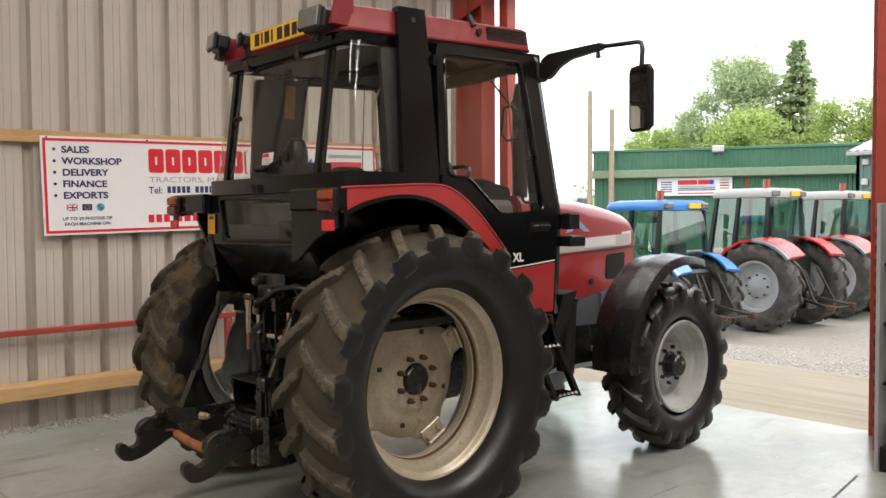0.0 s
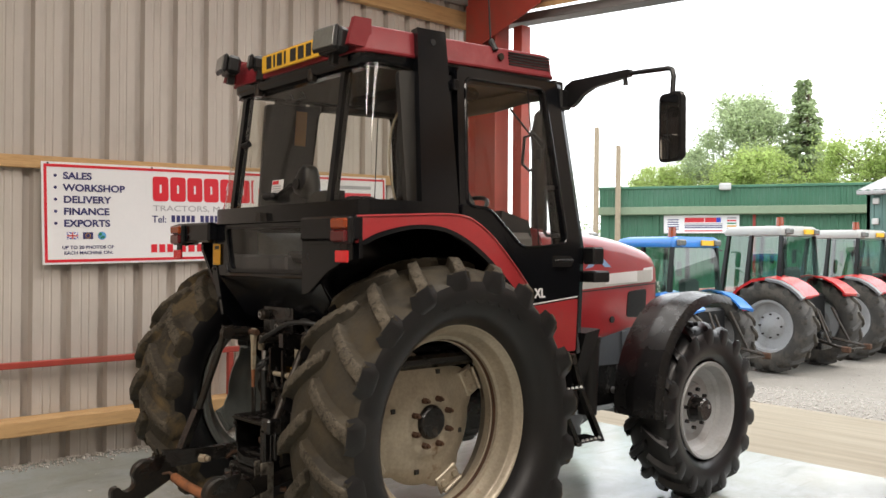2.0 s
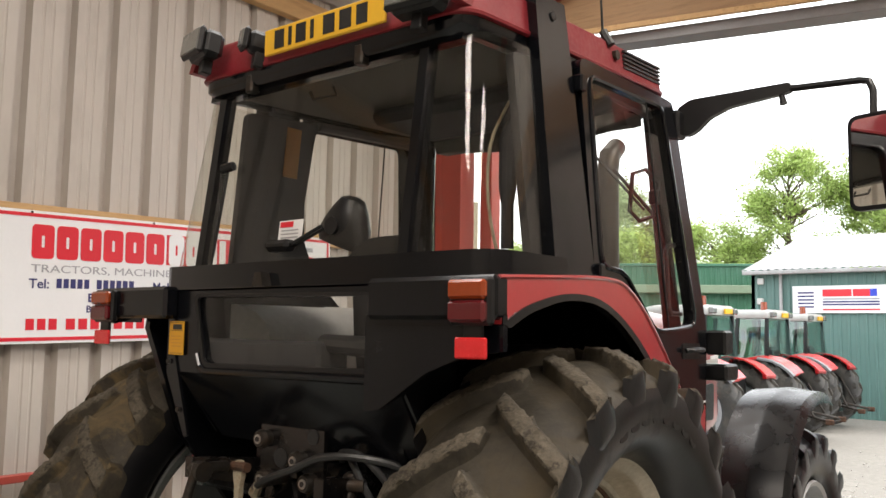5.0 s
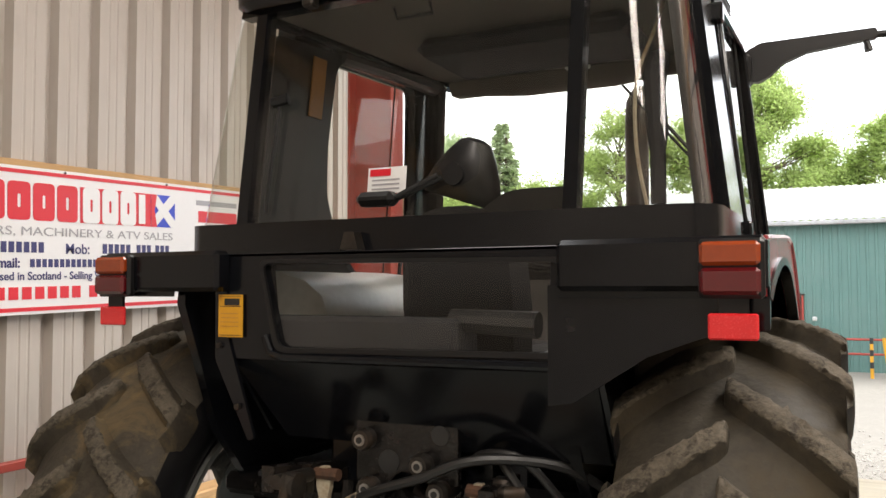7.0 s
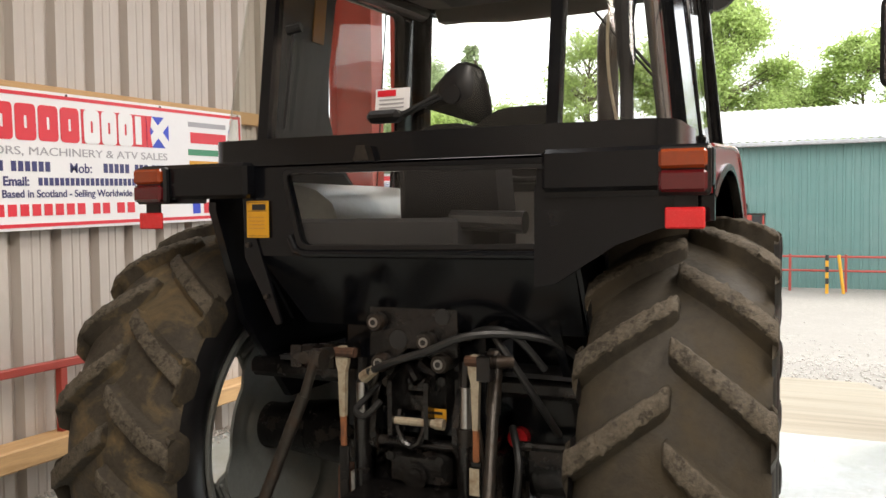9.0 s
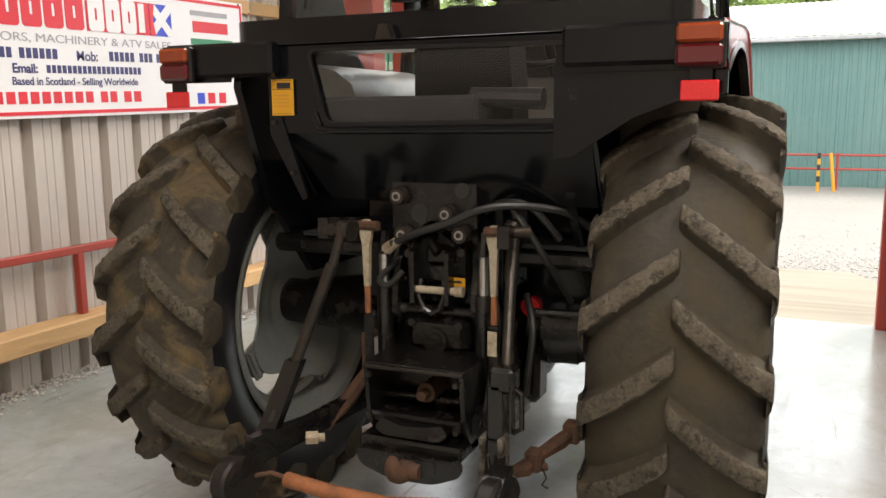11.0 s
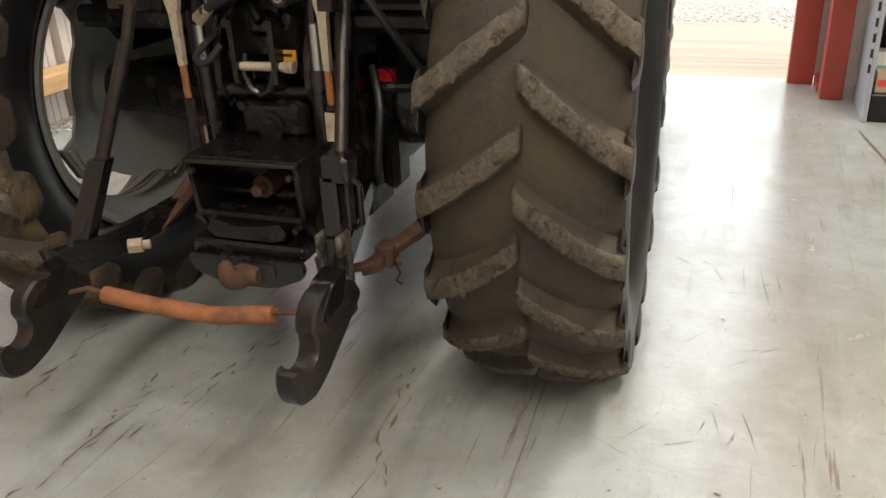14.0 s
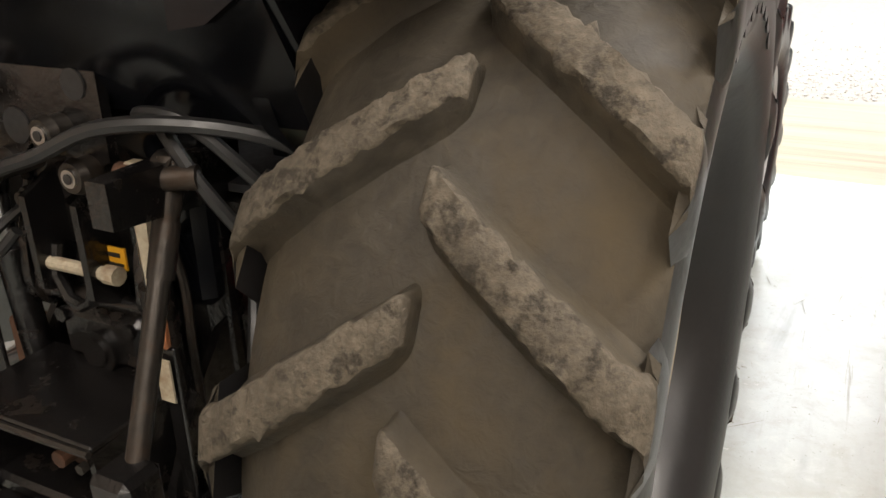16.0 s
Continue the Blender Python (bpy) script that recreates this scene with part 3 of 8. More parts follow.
part("column_flange", q, FRAME_RED, east)
q = Shape()
q.box((1.85, DOOR_Y - 0.3, 0.0), (2.0, DOOR_Y - 0.02, 0.06), 0.003)
part("base_angle", q, FRAME_RED, east)

tilt = Matrix.Translation((-1.6, 0, 4.2)) @ Matrix.Rotation(radians(4.6), 4, "Y") @ Matrix.Translation((1.6, 0, -4.2))
header = thing("door_header", "brown timber and grey steel header over the wide doorway", "door header", kind="structure")
q = Shape()
q.box((-2.6, DOOR_Y - 0.16, 4.31), (6.5, DOOR_Y - 0.085, 4.75), 0.004, m=tilt)
part("timber_board", q, TIMBER_X, header)
q = Shape()
q.box((-2.6, DOOR_Y - 0.19, 4.285), (6.5, DOOR_Y - 0.165, 4.33), 0.003, m=tilt)
part("timber_lip", q, TIMBER, header)
q = Shape()
q.box((-2.6, DOOR_Y - 0.1, 4.19), (6.5, DOOR_Y + 0.1, 4.28), 0.004, m=tilt)
part("door_track", q, material("grey_galvanised_track", (0.2, 0.19, 0.19), 0.5, metal=0.4, vary=0.15), header)

rafter = thing("portal_rafter", "red painted steel rafter with bolted haunch plate", "steel rafter", kind="structure")
q = Shape()
rows = []
for px in (-2.86, 7.9):
    z = roof_z(px) - 0.02
    rows.append([(px, DOOR_Y - 0.31, z - 0.24), (px, DOOR_Y - 0.17, z - 0.24), (px, DOOR_Y - 0.17, z), (px, DOOR_Y - 0.31, z)])
q.loft(rows)
part("beam", q, FRAME_RED, rafter)
q = Shape()
q.prism([(-2.86, 3.95), (-2.86, 4.5), (-1.75, 4.62), (-1.75, 4.3)], 0.02, "y", DOOR_Y - 0.335)
part("haunch_plate", q, FRAME_RED, rafter)
for bx, bz in ((-1.82, 4.38), (-1.82, 4.48), (-1.82, 4.58), (-1.95, 4.42)):
    q = Shape()
    q.tube([(bx, DOOR_Y - 0.335, bz), (bx, DOOR_Y - 0.355, bz)], 0.016, 6)
    part("bolt", q, STEEL, rafter)

# ---- outside ground ----
apron = Shape()
apron.prism([(-6, DOOR_Y + 0.05), (1.95, DOOR_Y + 0.05), (1.95, 5.35), (1.6, 6.25), (-6, 6.45)], 0.12, "z", -0.125)
structure("pavement_apron", apron, APRON, "weathered brushed concrete apron before the doorway", "concrete apron")


def yard_z(y):
    """The yard falls gently away from the apron."""
    return -0.03 - 0.43 * min(1.0, max(0.0, (y - 6.2) / 4.2)) ** 1.2


ground = Shape()
ys = [DOOR_Y - 0.05, 5.0, 6.2, 6.8, 7.5, 8.2, 9.0, 9.8, 10.4, 12, 20, 40, 120, 500, 3000]
ground.loft([[(-2500, y, yard_z(y)), (-30, y, yard_z(y)), (-8, y, yard_z(y)), (0, y, yard_z(y)), (8, y, yard_z(y)), (30, y, yard_z(y)), (2500, y, yard_z(y))] for y in ys], closed=False)
ground.add([(-2500, -2500, -0.25), (2500, -2500, -0.25), (2500, DOOR_Y - 0.05, -0.25), (-2500, DOOR_Y - 0.05, -0.25)], [(0, 1, 2, 3)])
structure("ground", ground, GRAVEL, "grey crushed stone yard", "gravel yard")
# ---- the tractor ----
tractor = thing("tractor", "red and black farm tractor with dusty tyres on the shed floor", "tractor")


def side_x(z):
    """Half width of the cab at a height."""
    return 0.795 - max(0.0, z - 1.95) * 0.11


def tyre_shapes(radius, width, bead, lugs, lug_h, phase, ragged=0.0, lug_t=0.06, sweep=13.6, fine=False):
    """Carcass, tread band and the list of lug shapes of a tractor tyre round the x axis."""
    h, base = width / 2, radius - lug_h
    wall = base - bead
    def crown(u):
        return base - 0.1 * radius * min(abs(u), 1.0) ** 3

    def lug_top(u):
        return base + lug_h - 0.058 * radius * min(abs(u), 1.0) ** 3

    prof = [(h * 0.42, bead), (h * 0.58, bead + 0.012), (h * 0.8, bead + 0.05), (h * 0.9, bead + wall * 0.3), (h * 0.945, bead + wall * 0.48), (h * 0.955, bead + wall * 0.58),
            (h * 0.945, bead + wall * 0.67), (h * 0.925, bead + wall * 0.745)] + [(h * u, crown(u)) for u in (0.88, 0.76, 0.55, 0.28, 0)]
    carcass = Shape().lathe(prof[:8], 96).lathe([(-x, r) for x, r in prof[:8]], 96)
    band = Shape().lathe(prof[7:] + [(-x, r) for x, r in prof[-2:6:-1]], 96)

    def surf(x):
        ax = abs(x)
        for (xa, ra), (xb, rb) in zip(prof[5:], prof[6:]):
            if xb <= ax <= xa:
                return lerp(rb, ra, (ax - xb) / (xa - xb))
        return base - 0.02

    pitch = math.pi * radius / lugs
    out = []
    count = 26 if fine else 9
    for side in (1, -1):
        for k in range(lugs):
            a0 = phase + 360 / lugs * (k + (0.5 if side > 0 else 0))
            rows = []
            stations = [(-0.035, 0.0, 0.0, 0.62), (-0.028, 0.0, 0.55, 0.72), (-0.012, 0.0, 0.88, 0.86), (0.01, 0.0, 0.97, 0.96)]
            stations += [(0.03 + 0.9 * q / count, 0.0, 1.0, 1.0 + 0.1 * q / count) for q in range(count + 1)]
            stations += [(0.965, 0.0, 0.97, 1.12)]
            wrap = [(0.978, 0.01, 1.16), (0.982, 0.026, 1.24), (0.982, 0.05, 1.36), (0.978, 0.075, 1.5), (0.968, 0.1, 1.62), (0.945, 0.125, 1.6)]
            for u, drop, hh, wf in stations:
                x = side * u * h
                a = a0 - sweep * min(max(u, 0), 1) ** 0.92
                tw = lug_t * wf
                j = [random.gauss(0, ragged if u > 0 else 0.0) for _ in range(6)]
                if ragged and random.random() < 0.12:
                    j[random.choice((0, 5))] *= 3.0
                    j[random.choice((1, 2, 4))] -= 2.0 * ragged
                r0, top = surf(x) - 0.005, lerp(crown(u), lug_top(u), hh)
                m0 = min(tw * 0.92, pitch * 0.99)
                row = []
                for da, r in ((-m0, r0), (-tw * 0.66, lerp(r0, top, 0.3)), (-tw * 0.55 + j[0], lerp(r0, top, 0.88) + j[1]), (-tw * 0.44, top + j[2]), (0.0, top + j[3] * 0.7),
                              (tw * 0.44, top + j[4]), (tw * 0.55 + j[5], lerp(r0, top, 0.88) - abs(j[1])), (tw * 0.66, lerp(r0, top, 0.3)), (m0, r0)):
                    t = radians(a) + da / radius
                    row.append((x, -r * math.cos(t), r * math.sin(t)))
                rows.append(row)
            for xf, drop, wf in wrap:
                r = lug_top(1.0) - drop
                t0, tw = radians(a0 - sweep), lug_t * wf
                inn = side * h * 0.915
                row = []
                for da, q in ((-tw * 1.15, 0.0), (-tw * 0.85, 0.45), (-tw * 0.6, 0.85), (-tw * 0.4, 0.97), (0.0, 1.0), (tw * 0.4, 0.97), (tw * 0.6, 0.85), (tw * 0.85, 0.45), (tw * 1.15, 0.0)):
                    t = t0 + da / radius
                    row.append((lerp(inn, side * h * xf, q), -r * math.cos(t), r * math.sin(t)))
                rows.append(row)
            out.append(Shape().loft(rows))
    return carcass, band, out


def rear_wheel(x, flip, paint):
    """Rear wheel with tyre, rim, dished centre, clamps and nuts; flip turns the dish to the other side."""
    m = Matrix.Translation((x, -0.025, 0.825)) @ Matrix.Rotation(radians(2.1 if x > 0 else 0), 4, "Z")
    random.seed(5 if x > 0 else 6)
    carcass, band, lugs = tyre_shapes(0.856, 0.528, 0.515, 19, 0.042, 10.2, ragged=0.0022, fine=True)
    tread_mat = TREAD if x > 0 else TREAD_MUDDY
    wheel = new("rear_wheel")
    wheel.parent = tractor
    wheel.matrix_local = m
    tyre = part("tyre", carcass, RUBBER, wheel, "worn dusty agricultural tyre with cracked lugs", 60)
    part("tread_band", band, tread_mat, tyre, "", 60)
    for lug in lugs:
        jit = random.uniform(-0.004, 0.004)
        lug.v = [(vx + jit, vy, vz) for vx, vy, vz in lug.v]
    for lug in lugs:
        ob = part("lug", lug, tread_mat, tyre, "", 58)
        ob.data.materials.append(LUG)
        ob.data.materials.append(RUBBER)
        for f in ob.data.polygons:
            row, col = divmod(f.index, 9)
            if row >= 32:
                f.material_index = 2 if x > 0 else 0
            elif 2 <= col <= 5 and 0 < row < 32:
                f.material_index = 1
    o = 1 if not flip else -1
    rim = Shape().lathe([(o * vx, r) for vx, r in ((0.112, 0.495), (0.118, 0.508), (0.108, 0.516), (0.088, 0.502), (0.083, 0.485), (0.055, 0.478), (0.028, 0.47), (0.012, 0.447), (-0.02, 0.44), (-0.06, 0.435), (-0.09, 0.43), (-0.11, 0.46), (-0.165, 0.475),
                                                  (-0.17, 0.5), (-0.19, 0.52), (-0.2, 0.512), (-0.19, 0.485), (-0.15, 0.462), (-0.11, 0.446), (-0.09, 0.416), (-0.055, 0.414), (-0.05, 0.41), (-0.04, 0.41), (-0.035, 0.42), (-0.014, 0.425), (-0.008, 0.42), (0.002, 0.422),
                                                  (0.008, 0.438), (0.03, 0.45), (0.05, 0.458), (0.075, 0.462), (0.085, 0.468), (0.093, 0.484))], 72, closed=True)
    rim.v = [(vx, vy * 1.03, vz * 1.03) for vx, vy, vz in rim.v]
    part("rim", rim, RIM if x > 0 else RIM_SHADED, wheel, "dull silver rim with rusty well")
    part("rust_band", Shape().lathe([(o * -0.034, 0.428), (o * -0.025, 0.4275), (o * -0.016, 0.4335)], 60), RUST, wheel, "rust line in the rim well")
    dish = []
    n = 96
    for dx, rr in ((-0.07, 0.09), (-0.071, 0.15), (-0.074, 0.175), (-0.088, 0.195), (-0.092, 0.23), (-0.104, 0.27), (-0.122, 0.31), (-0.14, None)):
        row = []
        for i in range(n):
            t = 2 * math.pi * i / n
            r = rr or 0.338 + 0.062 * max(0.0, math.cos(4 * (t - radians(62)))) ** 0.8
            row.append((o * dx, -r * math.cos(t), r * math.sin(t)))
        dish.append(row)
    back_rows = [[(px - o * 0.012, py, pz) for px, py, pz in row] for row in dish]
    disc = Shape().loft(dish + back_rows[::-1] + [dish[0]], caps=False)
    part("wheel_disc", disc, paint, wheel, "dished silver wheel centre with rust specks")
    hub = Shape().lathe([(o * vx, r) for vx, r in ((-0.3, 0.0), (-0.3, 0.095), (-0.08, 0.095), (-0.055, 0.085), (-0.045, 0.075), (-0.045, 0.0))], 32)
    part("hub", hub, CHASSIS_BLACK, wheel, "black axle hub")
    for i in range(8):
        t = radians(22 + 45 * i)
        y, z = -0.125 * math.cos(t), 0.125 * math.sin(t)
        nut = Shape().tube([(o * -0.075, y, z), (o * -0.043, y, z)], 0.017, 6).tube([(o * -0.045, y, z), (o * -0.025, y, z)], 0.009, 8)
        part("wheel_nut", nut, RUST, wheel)
    for i in range(4):
        t = radians(28 + 90 * i)
        mm = Matrix.Rotation(t, 4, "X") @ Matrix.Diagonal((o, 1, 1, 1))
        lug_plate = Shape()
        lug_plate.box((-0.135, -0.08, 0.33), (-0.118, 0.08, 0.425), 0.006, m=mm)
        lug_plate.box((-0.15, -0.07, 0.4), (-0.09, 0.07, 0.418), 0.005, m=mm)
        clamp = part("rim_clamp", lug_plate, paint, wheel)
        for b in (-0.045, 0.045):
            q = Shape().tube([mm @ Vector((-0.12, b, 0.375)), mm @ Vector((-0.105, b, 0.375))], [0.022, 0.019], 10)
            part("clamp_bolt", q, paint, clamp)
    for i in range(4):
        t = radians(17 + 90 * i)
        y, z = -0.245 * math.cos(t), 0.265 * math.sin(t)
        # Solid black squares; the dark of the holes is put into their colour.
        part("square_hole", Shape().box((o * -0.097 - 0.006, y - 0.012, z - 0.012), (o * -0.097 + 0.006, y + 0.012, z + 0.012), 0), INK_AND_HOLE_BLACK, wheel)
    return wheel


rear_wheel(0.831, False, RIM)
# The far wheel takes the darker rim grey, with its shade painted in.
rear_wheel(-0.97, True, RIM_SHADED)


def front_wheel(x, o):
    wheel = new("front_wheel")
    wheel.parent = tractor
    wheel.matrix_local = Matrix.Translation((x, 2.46, 0.605))
    carcass, band, lugs = tyre_shapes(0.62, 0.35, 0.33, 17, 0.036, 4, lug_t=0.046, sweep=14)
    tyre = part("tyre", carcass, RUBBER, wheel, "black front tyre with deep lugs", 60)
    part("tread_band", band, RUBBER, tyre, "", 60)
    for lug in lugs:
        part("lug", lug, RUBBER, tyre, "", 40)
    rim = Shape().lathe([(o * vx, r) for vx, r in ((0.13, 0.315), (0.14, 0.338), (0.125, 0.345), (0.11, 0.325), (0.06, 0.31), (0.04, 0.285), (-0.1, 0.285), (-0.13, 0.335), (-0.14, 0.335), (-0.13, 0.3), (-0.1, 0.27), (0.03, 0.27), (0.05, 0.295), (0.1, 0.305))], 56, closed=True)
    part("rim", rim, RIM_GREY, wheel, "silver painted rim")
    disc = Shape().lathe([(o * vx, r) for vx, r in ((0.03, 0.275), (-0.01, 0.24), (-0.015, 0.19), (0.02, 0.165), (0.02, 0.1), (0.008, 0.1), (0.008, 0.16), (-0.027, 0.185), (-0.022, 0.245), (0.02, 0.285))], 48, closed=True)
    part("wheel_disc", disc, RIM_GREY, wheel, "silver dished wheel centre")
    hub = Shape().lathe([(o * vx, r) for vx, r in ((-0.2, 0.0), (-0.2, 0.1), (0.02, 0.1), (0.03, 0.085), (0.1, 0.082), (0.115, 0.07), (0.115, 0.0))], 32)
    part("hub", hub, CHASSIS_BLACK, wheel, "black planetary hub")
    part("hub_plug", Shape().tube([(o * 0.115, 0.03, 0.02), (o * 0.121, 0.03, 0.02)], 0.014, 10), STEEL, wheel)
    for i in range(8):
        t = radians(45 * i + 10)
        y, z = -0.135 * math.cos(t), 0.135 * math.sin(t)
        part("wheel_nut", Shape().tube([(o * 0.02, y, z), (o * 0.045, y, z)], 0.015, 6), CHASSIS_BLACK, wheel)
    # mudguard
    g = Shape()
    rows = []
    for i in range(21):
        a = radians(2 + 104 * i / 20)
        rg = 0.705 + 0.125 * min(1, i / 13)
        row = []
        for u in (-1, -0.92, -0.5, -0.06, 0, 0.06, 0.5, 0.85, 1):
            r = rg - 0.012 * u * u - (0.0 if abs(u) < 0.95 else 0.05) + (0.008 if abs(u) in (0.06, 0) else 0)
            row.append((u * 0.185 * o + o * 0.01, -r * math.cos(a), r * math.sin(a)))
        rows.append(row)
    back_rows = [[(px, py * 0.992, pz * 0.992) for px, py, pz in row] for row in rows]
    shell = [row + brow[::-1] for row, brow in zip(rows, back_rows)]
    g.loft(shell)
    part("mudguard", g, MUDGUARD, wheel, "black moulded rubber mudguard")
    return wheel


front_wheel(0.74, 1)
front_wheel(-0.74, -1)

# ---- cab ----
REAR_Y0, REAR_Y1, GLASS_Z0, GLASS_Z1 = -0.47, -0.39, 1.975, 2.65
cab = new("cab")
cab.parent = tractor


def side_plate(outline, off, thick):
    """A plate on the cab's sloping side, from an outline of (y, z); returns loops for both faces."""
    return [[(side_x(z) + off, y, z) for y, z in outline], [(side_x(z) + off - thick, y, z) for y, z in outline]]

def both_sides(name, outline, off, thick, mat, parent, label="", hole=None, sides=(1, -1)):
    made = []
    for sgn in sides:
        s = Shape()

        a, b = side_plate(outline, off, thick)
        if hole:
            c, d = side_plate(hole, off, thick)
            n = len(outline)
            vs = a + b + c + d
            fs = []
            for i in range(n):
                j = (i + 1) % n
                fs += [(i, j, 2 * n + j, 2 * n + i), (n + i, 3 * n + i, 3 * n + j, n + j), (i, n + i, n + j, j), (2 * n + i, 2 * n + j, 3 * n + j, 3 * n + i)]
            s.add([(px * sgn, py, pz) for px, py, pz in vs], fs)
        else:
            s.loft([[(px * sgn, py, pz) for px, py, pz in a], [(px * sgn, py, pz) for px, py, pz in b]])
        made.append(part(name, s, mat, parent, label))
    return made


# C pillars, wide flat black posts that lap over the roof
for sgn in (1, -1):
    s = Shape()
    a = [(0.83 * sgn, -0.15, 1.86), (0.83 * sgn, 0.11, 1.86), (0.705 * sgn, 0.105, 2.885), (0.705 * sgn, -0.09, 2.877)]
    b = [(px - 0.07 * sgn, py + (0.015 if i in (0, 3) else -0.015), pz) for i, (px, py, pz) in enumerate(a)]
    s.loft([a, b])
    pillar = part("rear_pillar", s, CAB_BLACK, cab, "wide black cab pillar")
    part("pillar_plug", Shape().tube([(0.69 * sgn, 0.01, 2.81), (0.719 * sgn, 0.01, 2.813)], 0.017, 12), PLASTIC, pillar)

# doors with frame, glass and lower panel
DOOR_OUT = rounded([(0.115, 1.9), (0.165, 2.712), (0.985, 2.728), (1.115, 1.73), (1.08, 1.1), (0.74, 1.12), (0.6, 1.6)], 0.05)
DOOR_HOLE = rounded([(0.172, 1.955), (0.222, 2.655), (0.86, 2.68), (0.985, 1.765), (0.8, 1.745), (0.6, 1.735), (0.34, 1.945)], 0.05)
doors = []
for sgn in (1, -1):
    doors += both_sides("cab_door", DOOR_OUT, 0.02, 0.045, CAB_BLACK, cab, "black framed cab door with red lower panel", DOOR_HOLE, (sgn,))
for sgn, door in zip((1, -1), doors):
    s = Shape()
    s.add([(sgn * px, py, pz) for px, py, pz in side_plate(DOOR_HOLE, 0.008, 0.006)[0]], [tuple(range(len(DOOR_HOLE)))])
    part("door_glass", s, GLASS_CLEAR, door).visible_shadow = False
    rim_pts = [(sgn * px, py, pz) for px, py, pz in side_plate(DOOR_HOLE, 0.021, 0.006)[0]]
    part("window_seal", Shape().tube(rim_pts, 0.009, 6, close=True), CAB_BLACK, door)
    low_panel = rounded([(0.755, 1.14), (0.67, 1.4), (1.082, 1.435), (1.062, 1.12)], 0.02)
    s = Shape()
    s.loft([[(sgn * px, py, pz) for px, py, pz in row] for row in side_plate(low_panel, 0.024, 0.01)])
    part("lower_panel", s, PAINT_RED, door, "red painted lower door panel")
    s = Shape()
    s.box((-0.002, 0, 0), (0.003, 0.41, 0.007), 0, m=Matrix.Translation((sgn * (side_x(1.49) + 0.023), 0.672, 1.408)) @ Matrix.Rotation(radians(4.9), 4, "X"))
    part("pin_stripe", s, SIGN_WHITE, door)
    recess = rounded([(0.85, 1.625), (0.85, 1.69), (1.03, 1.69), (1.03, 1.625)], 0.02)
    s = Shape()
    s.loft([[(sgn * px, py, pz) for px, py, pz in row] for row in side_plate(recess, 0.024, 0.006)])
    handle = part("door_handle", s, PLASTIC, door, "black door handle")
    s = Shape().tube([(sgn * (side_x(1.67) + 0.03), 0.87, 1.66), (sgn * (side_x(1.67) + 0.05), 0.89, 1.663), (sgn * (side_x(1.67) + 0.05), 1.0, 1.663), (sgn * (side_x(1.67) + 0.03), 1.02, 1.66)], 0.011, 8)
    part("grip", s, PLASTIC, handle)
    s = Shape().tube([(sgn * (side_x(pz) - 0.03), py, pz) for py, pz in ((0.96, 1.81), (0.86, 1.81), (0.84, 1.83), (0.85, 2.07), (0.87, 2.09), (0.95, 2.1))], 0.01, 8)
    part("grab_handle", s, PLASTIC, door)
z0 = 1.50
if doors:
    mtx = Matrix(((0, 0, 1, side_x(z0) + 0.022), (1, 0, 0, 0.7), (0, 1, 0, z0 - 0.05), (0, 0, 0, 1)))
    writing("badge", "XL", 0.075, SIGN_WHITE, doors[0], mtx, 0.002, bold=0.002)

# windscreen side and A pillars
for sgn in (1, -1):
    s = Shape()
    s.loft([[(sgn * (side_x(z) - dx), y + dy, z) for dx, dy in ((-0.012, 0.004), (0.05, 0.004), (0.06, 0.06), (0.0, 0.05))] for y, z in ((1.085, 1.1), (1.118, 1.73), (0.99, 2.73))])
    part("front_pillar", s, CAB_BLACK, cab)
s = Shape()
s.add([(-0.74, 1.24, 1.72), (0.74, 1.24, 1.72), (0.65, 1.11, 2.72), (-0.65, 1.11, 2.72)], [(0, 1, 2, 3)])
part("windscreen", s, GLASS_CLEAR, cab, "clear windscreen").visible_shadow = False
s = Shape()
s.box((-0.66, 1.03, 2.715), (0.66, 1.13, 2.77), 0.01)
part("front_header", s, CAB_BLACK, cab)

# rear frame round the glass
def rear_pt(x, z, off=0.0):
    t = (z - GLASS_Z0) / (GLASS_Z1 - GLASS_Z0)
    return (x, lerp(REAR_Y0, REAR_Y1, t) + off, z)


def rear_bar(x0, x1, z0, z1, x2=None, x3=None, off=-0.012, thick=0.05):
    """A bar in the plane of the rear window: bottom from x0 to x1 at z0, top from x2 to x3 at z1."""
    x2, x3 = (x0 if x2 is None else x2), (x1 if x3 is None else x3)
    a = [rear_pt(x0, z0, off), rear_pt(x1, z0, off), rear_pt(x3, z1, off), rear_pt(x2, z1, off)]
    return Shape().loft([a, [(px, py + thick, pz) for px, py, pz in a]])


for x0, x1, x2, x3 in ((-0.585, -0.545, -0.575, -0.535), (0.458, 0.495, 0.468, 0.505)):
    part("window_post", rear_bar(x0, x1, 1.93, 2.67, x2, x3), CAB_BLACK, cab)
part("window_header", rear_bar(-0.64, 0.64, 2.63, 2.71, -0.63, 0.63), CAB_BLACK, cab)
glass_rear = part("rear_window", Shape().add([rear_pt(-0.55, 1.96), rear_pt(0.462, 1.96), rear_pt(0.47, 2.64), rear_pt(-0.54, 2.64)], [(0, 1, 2, 3)]), GLASS, cab, "hinged rear window with dusty glass")
glass_rear.visible_shadow = False
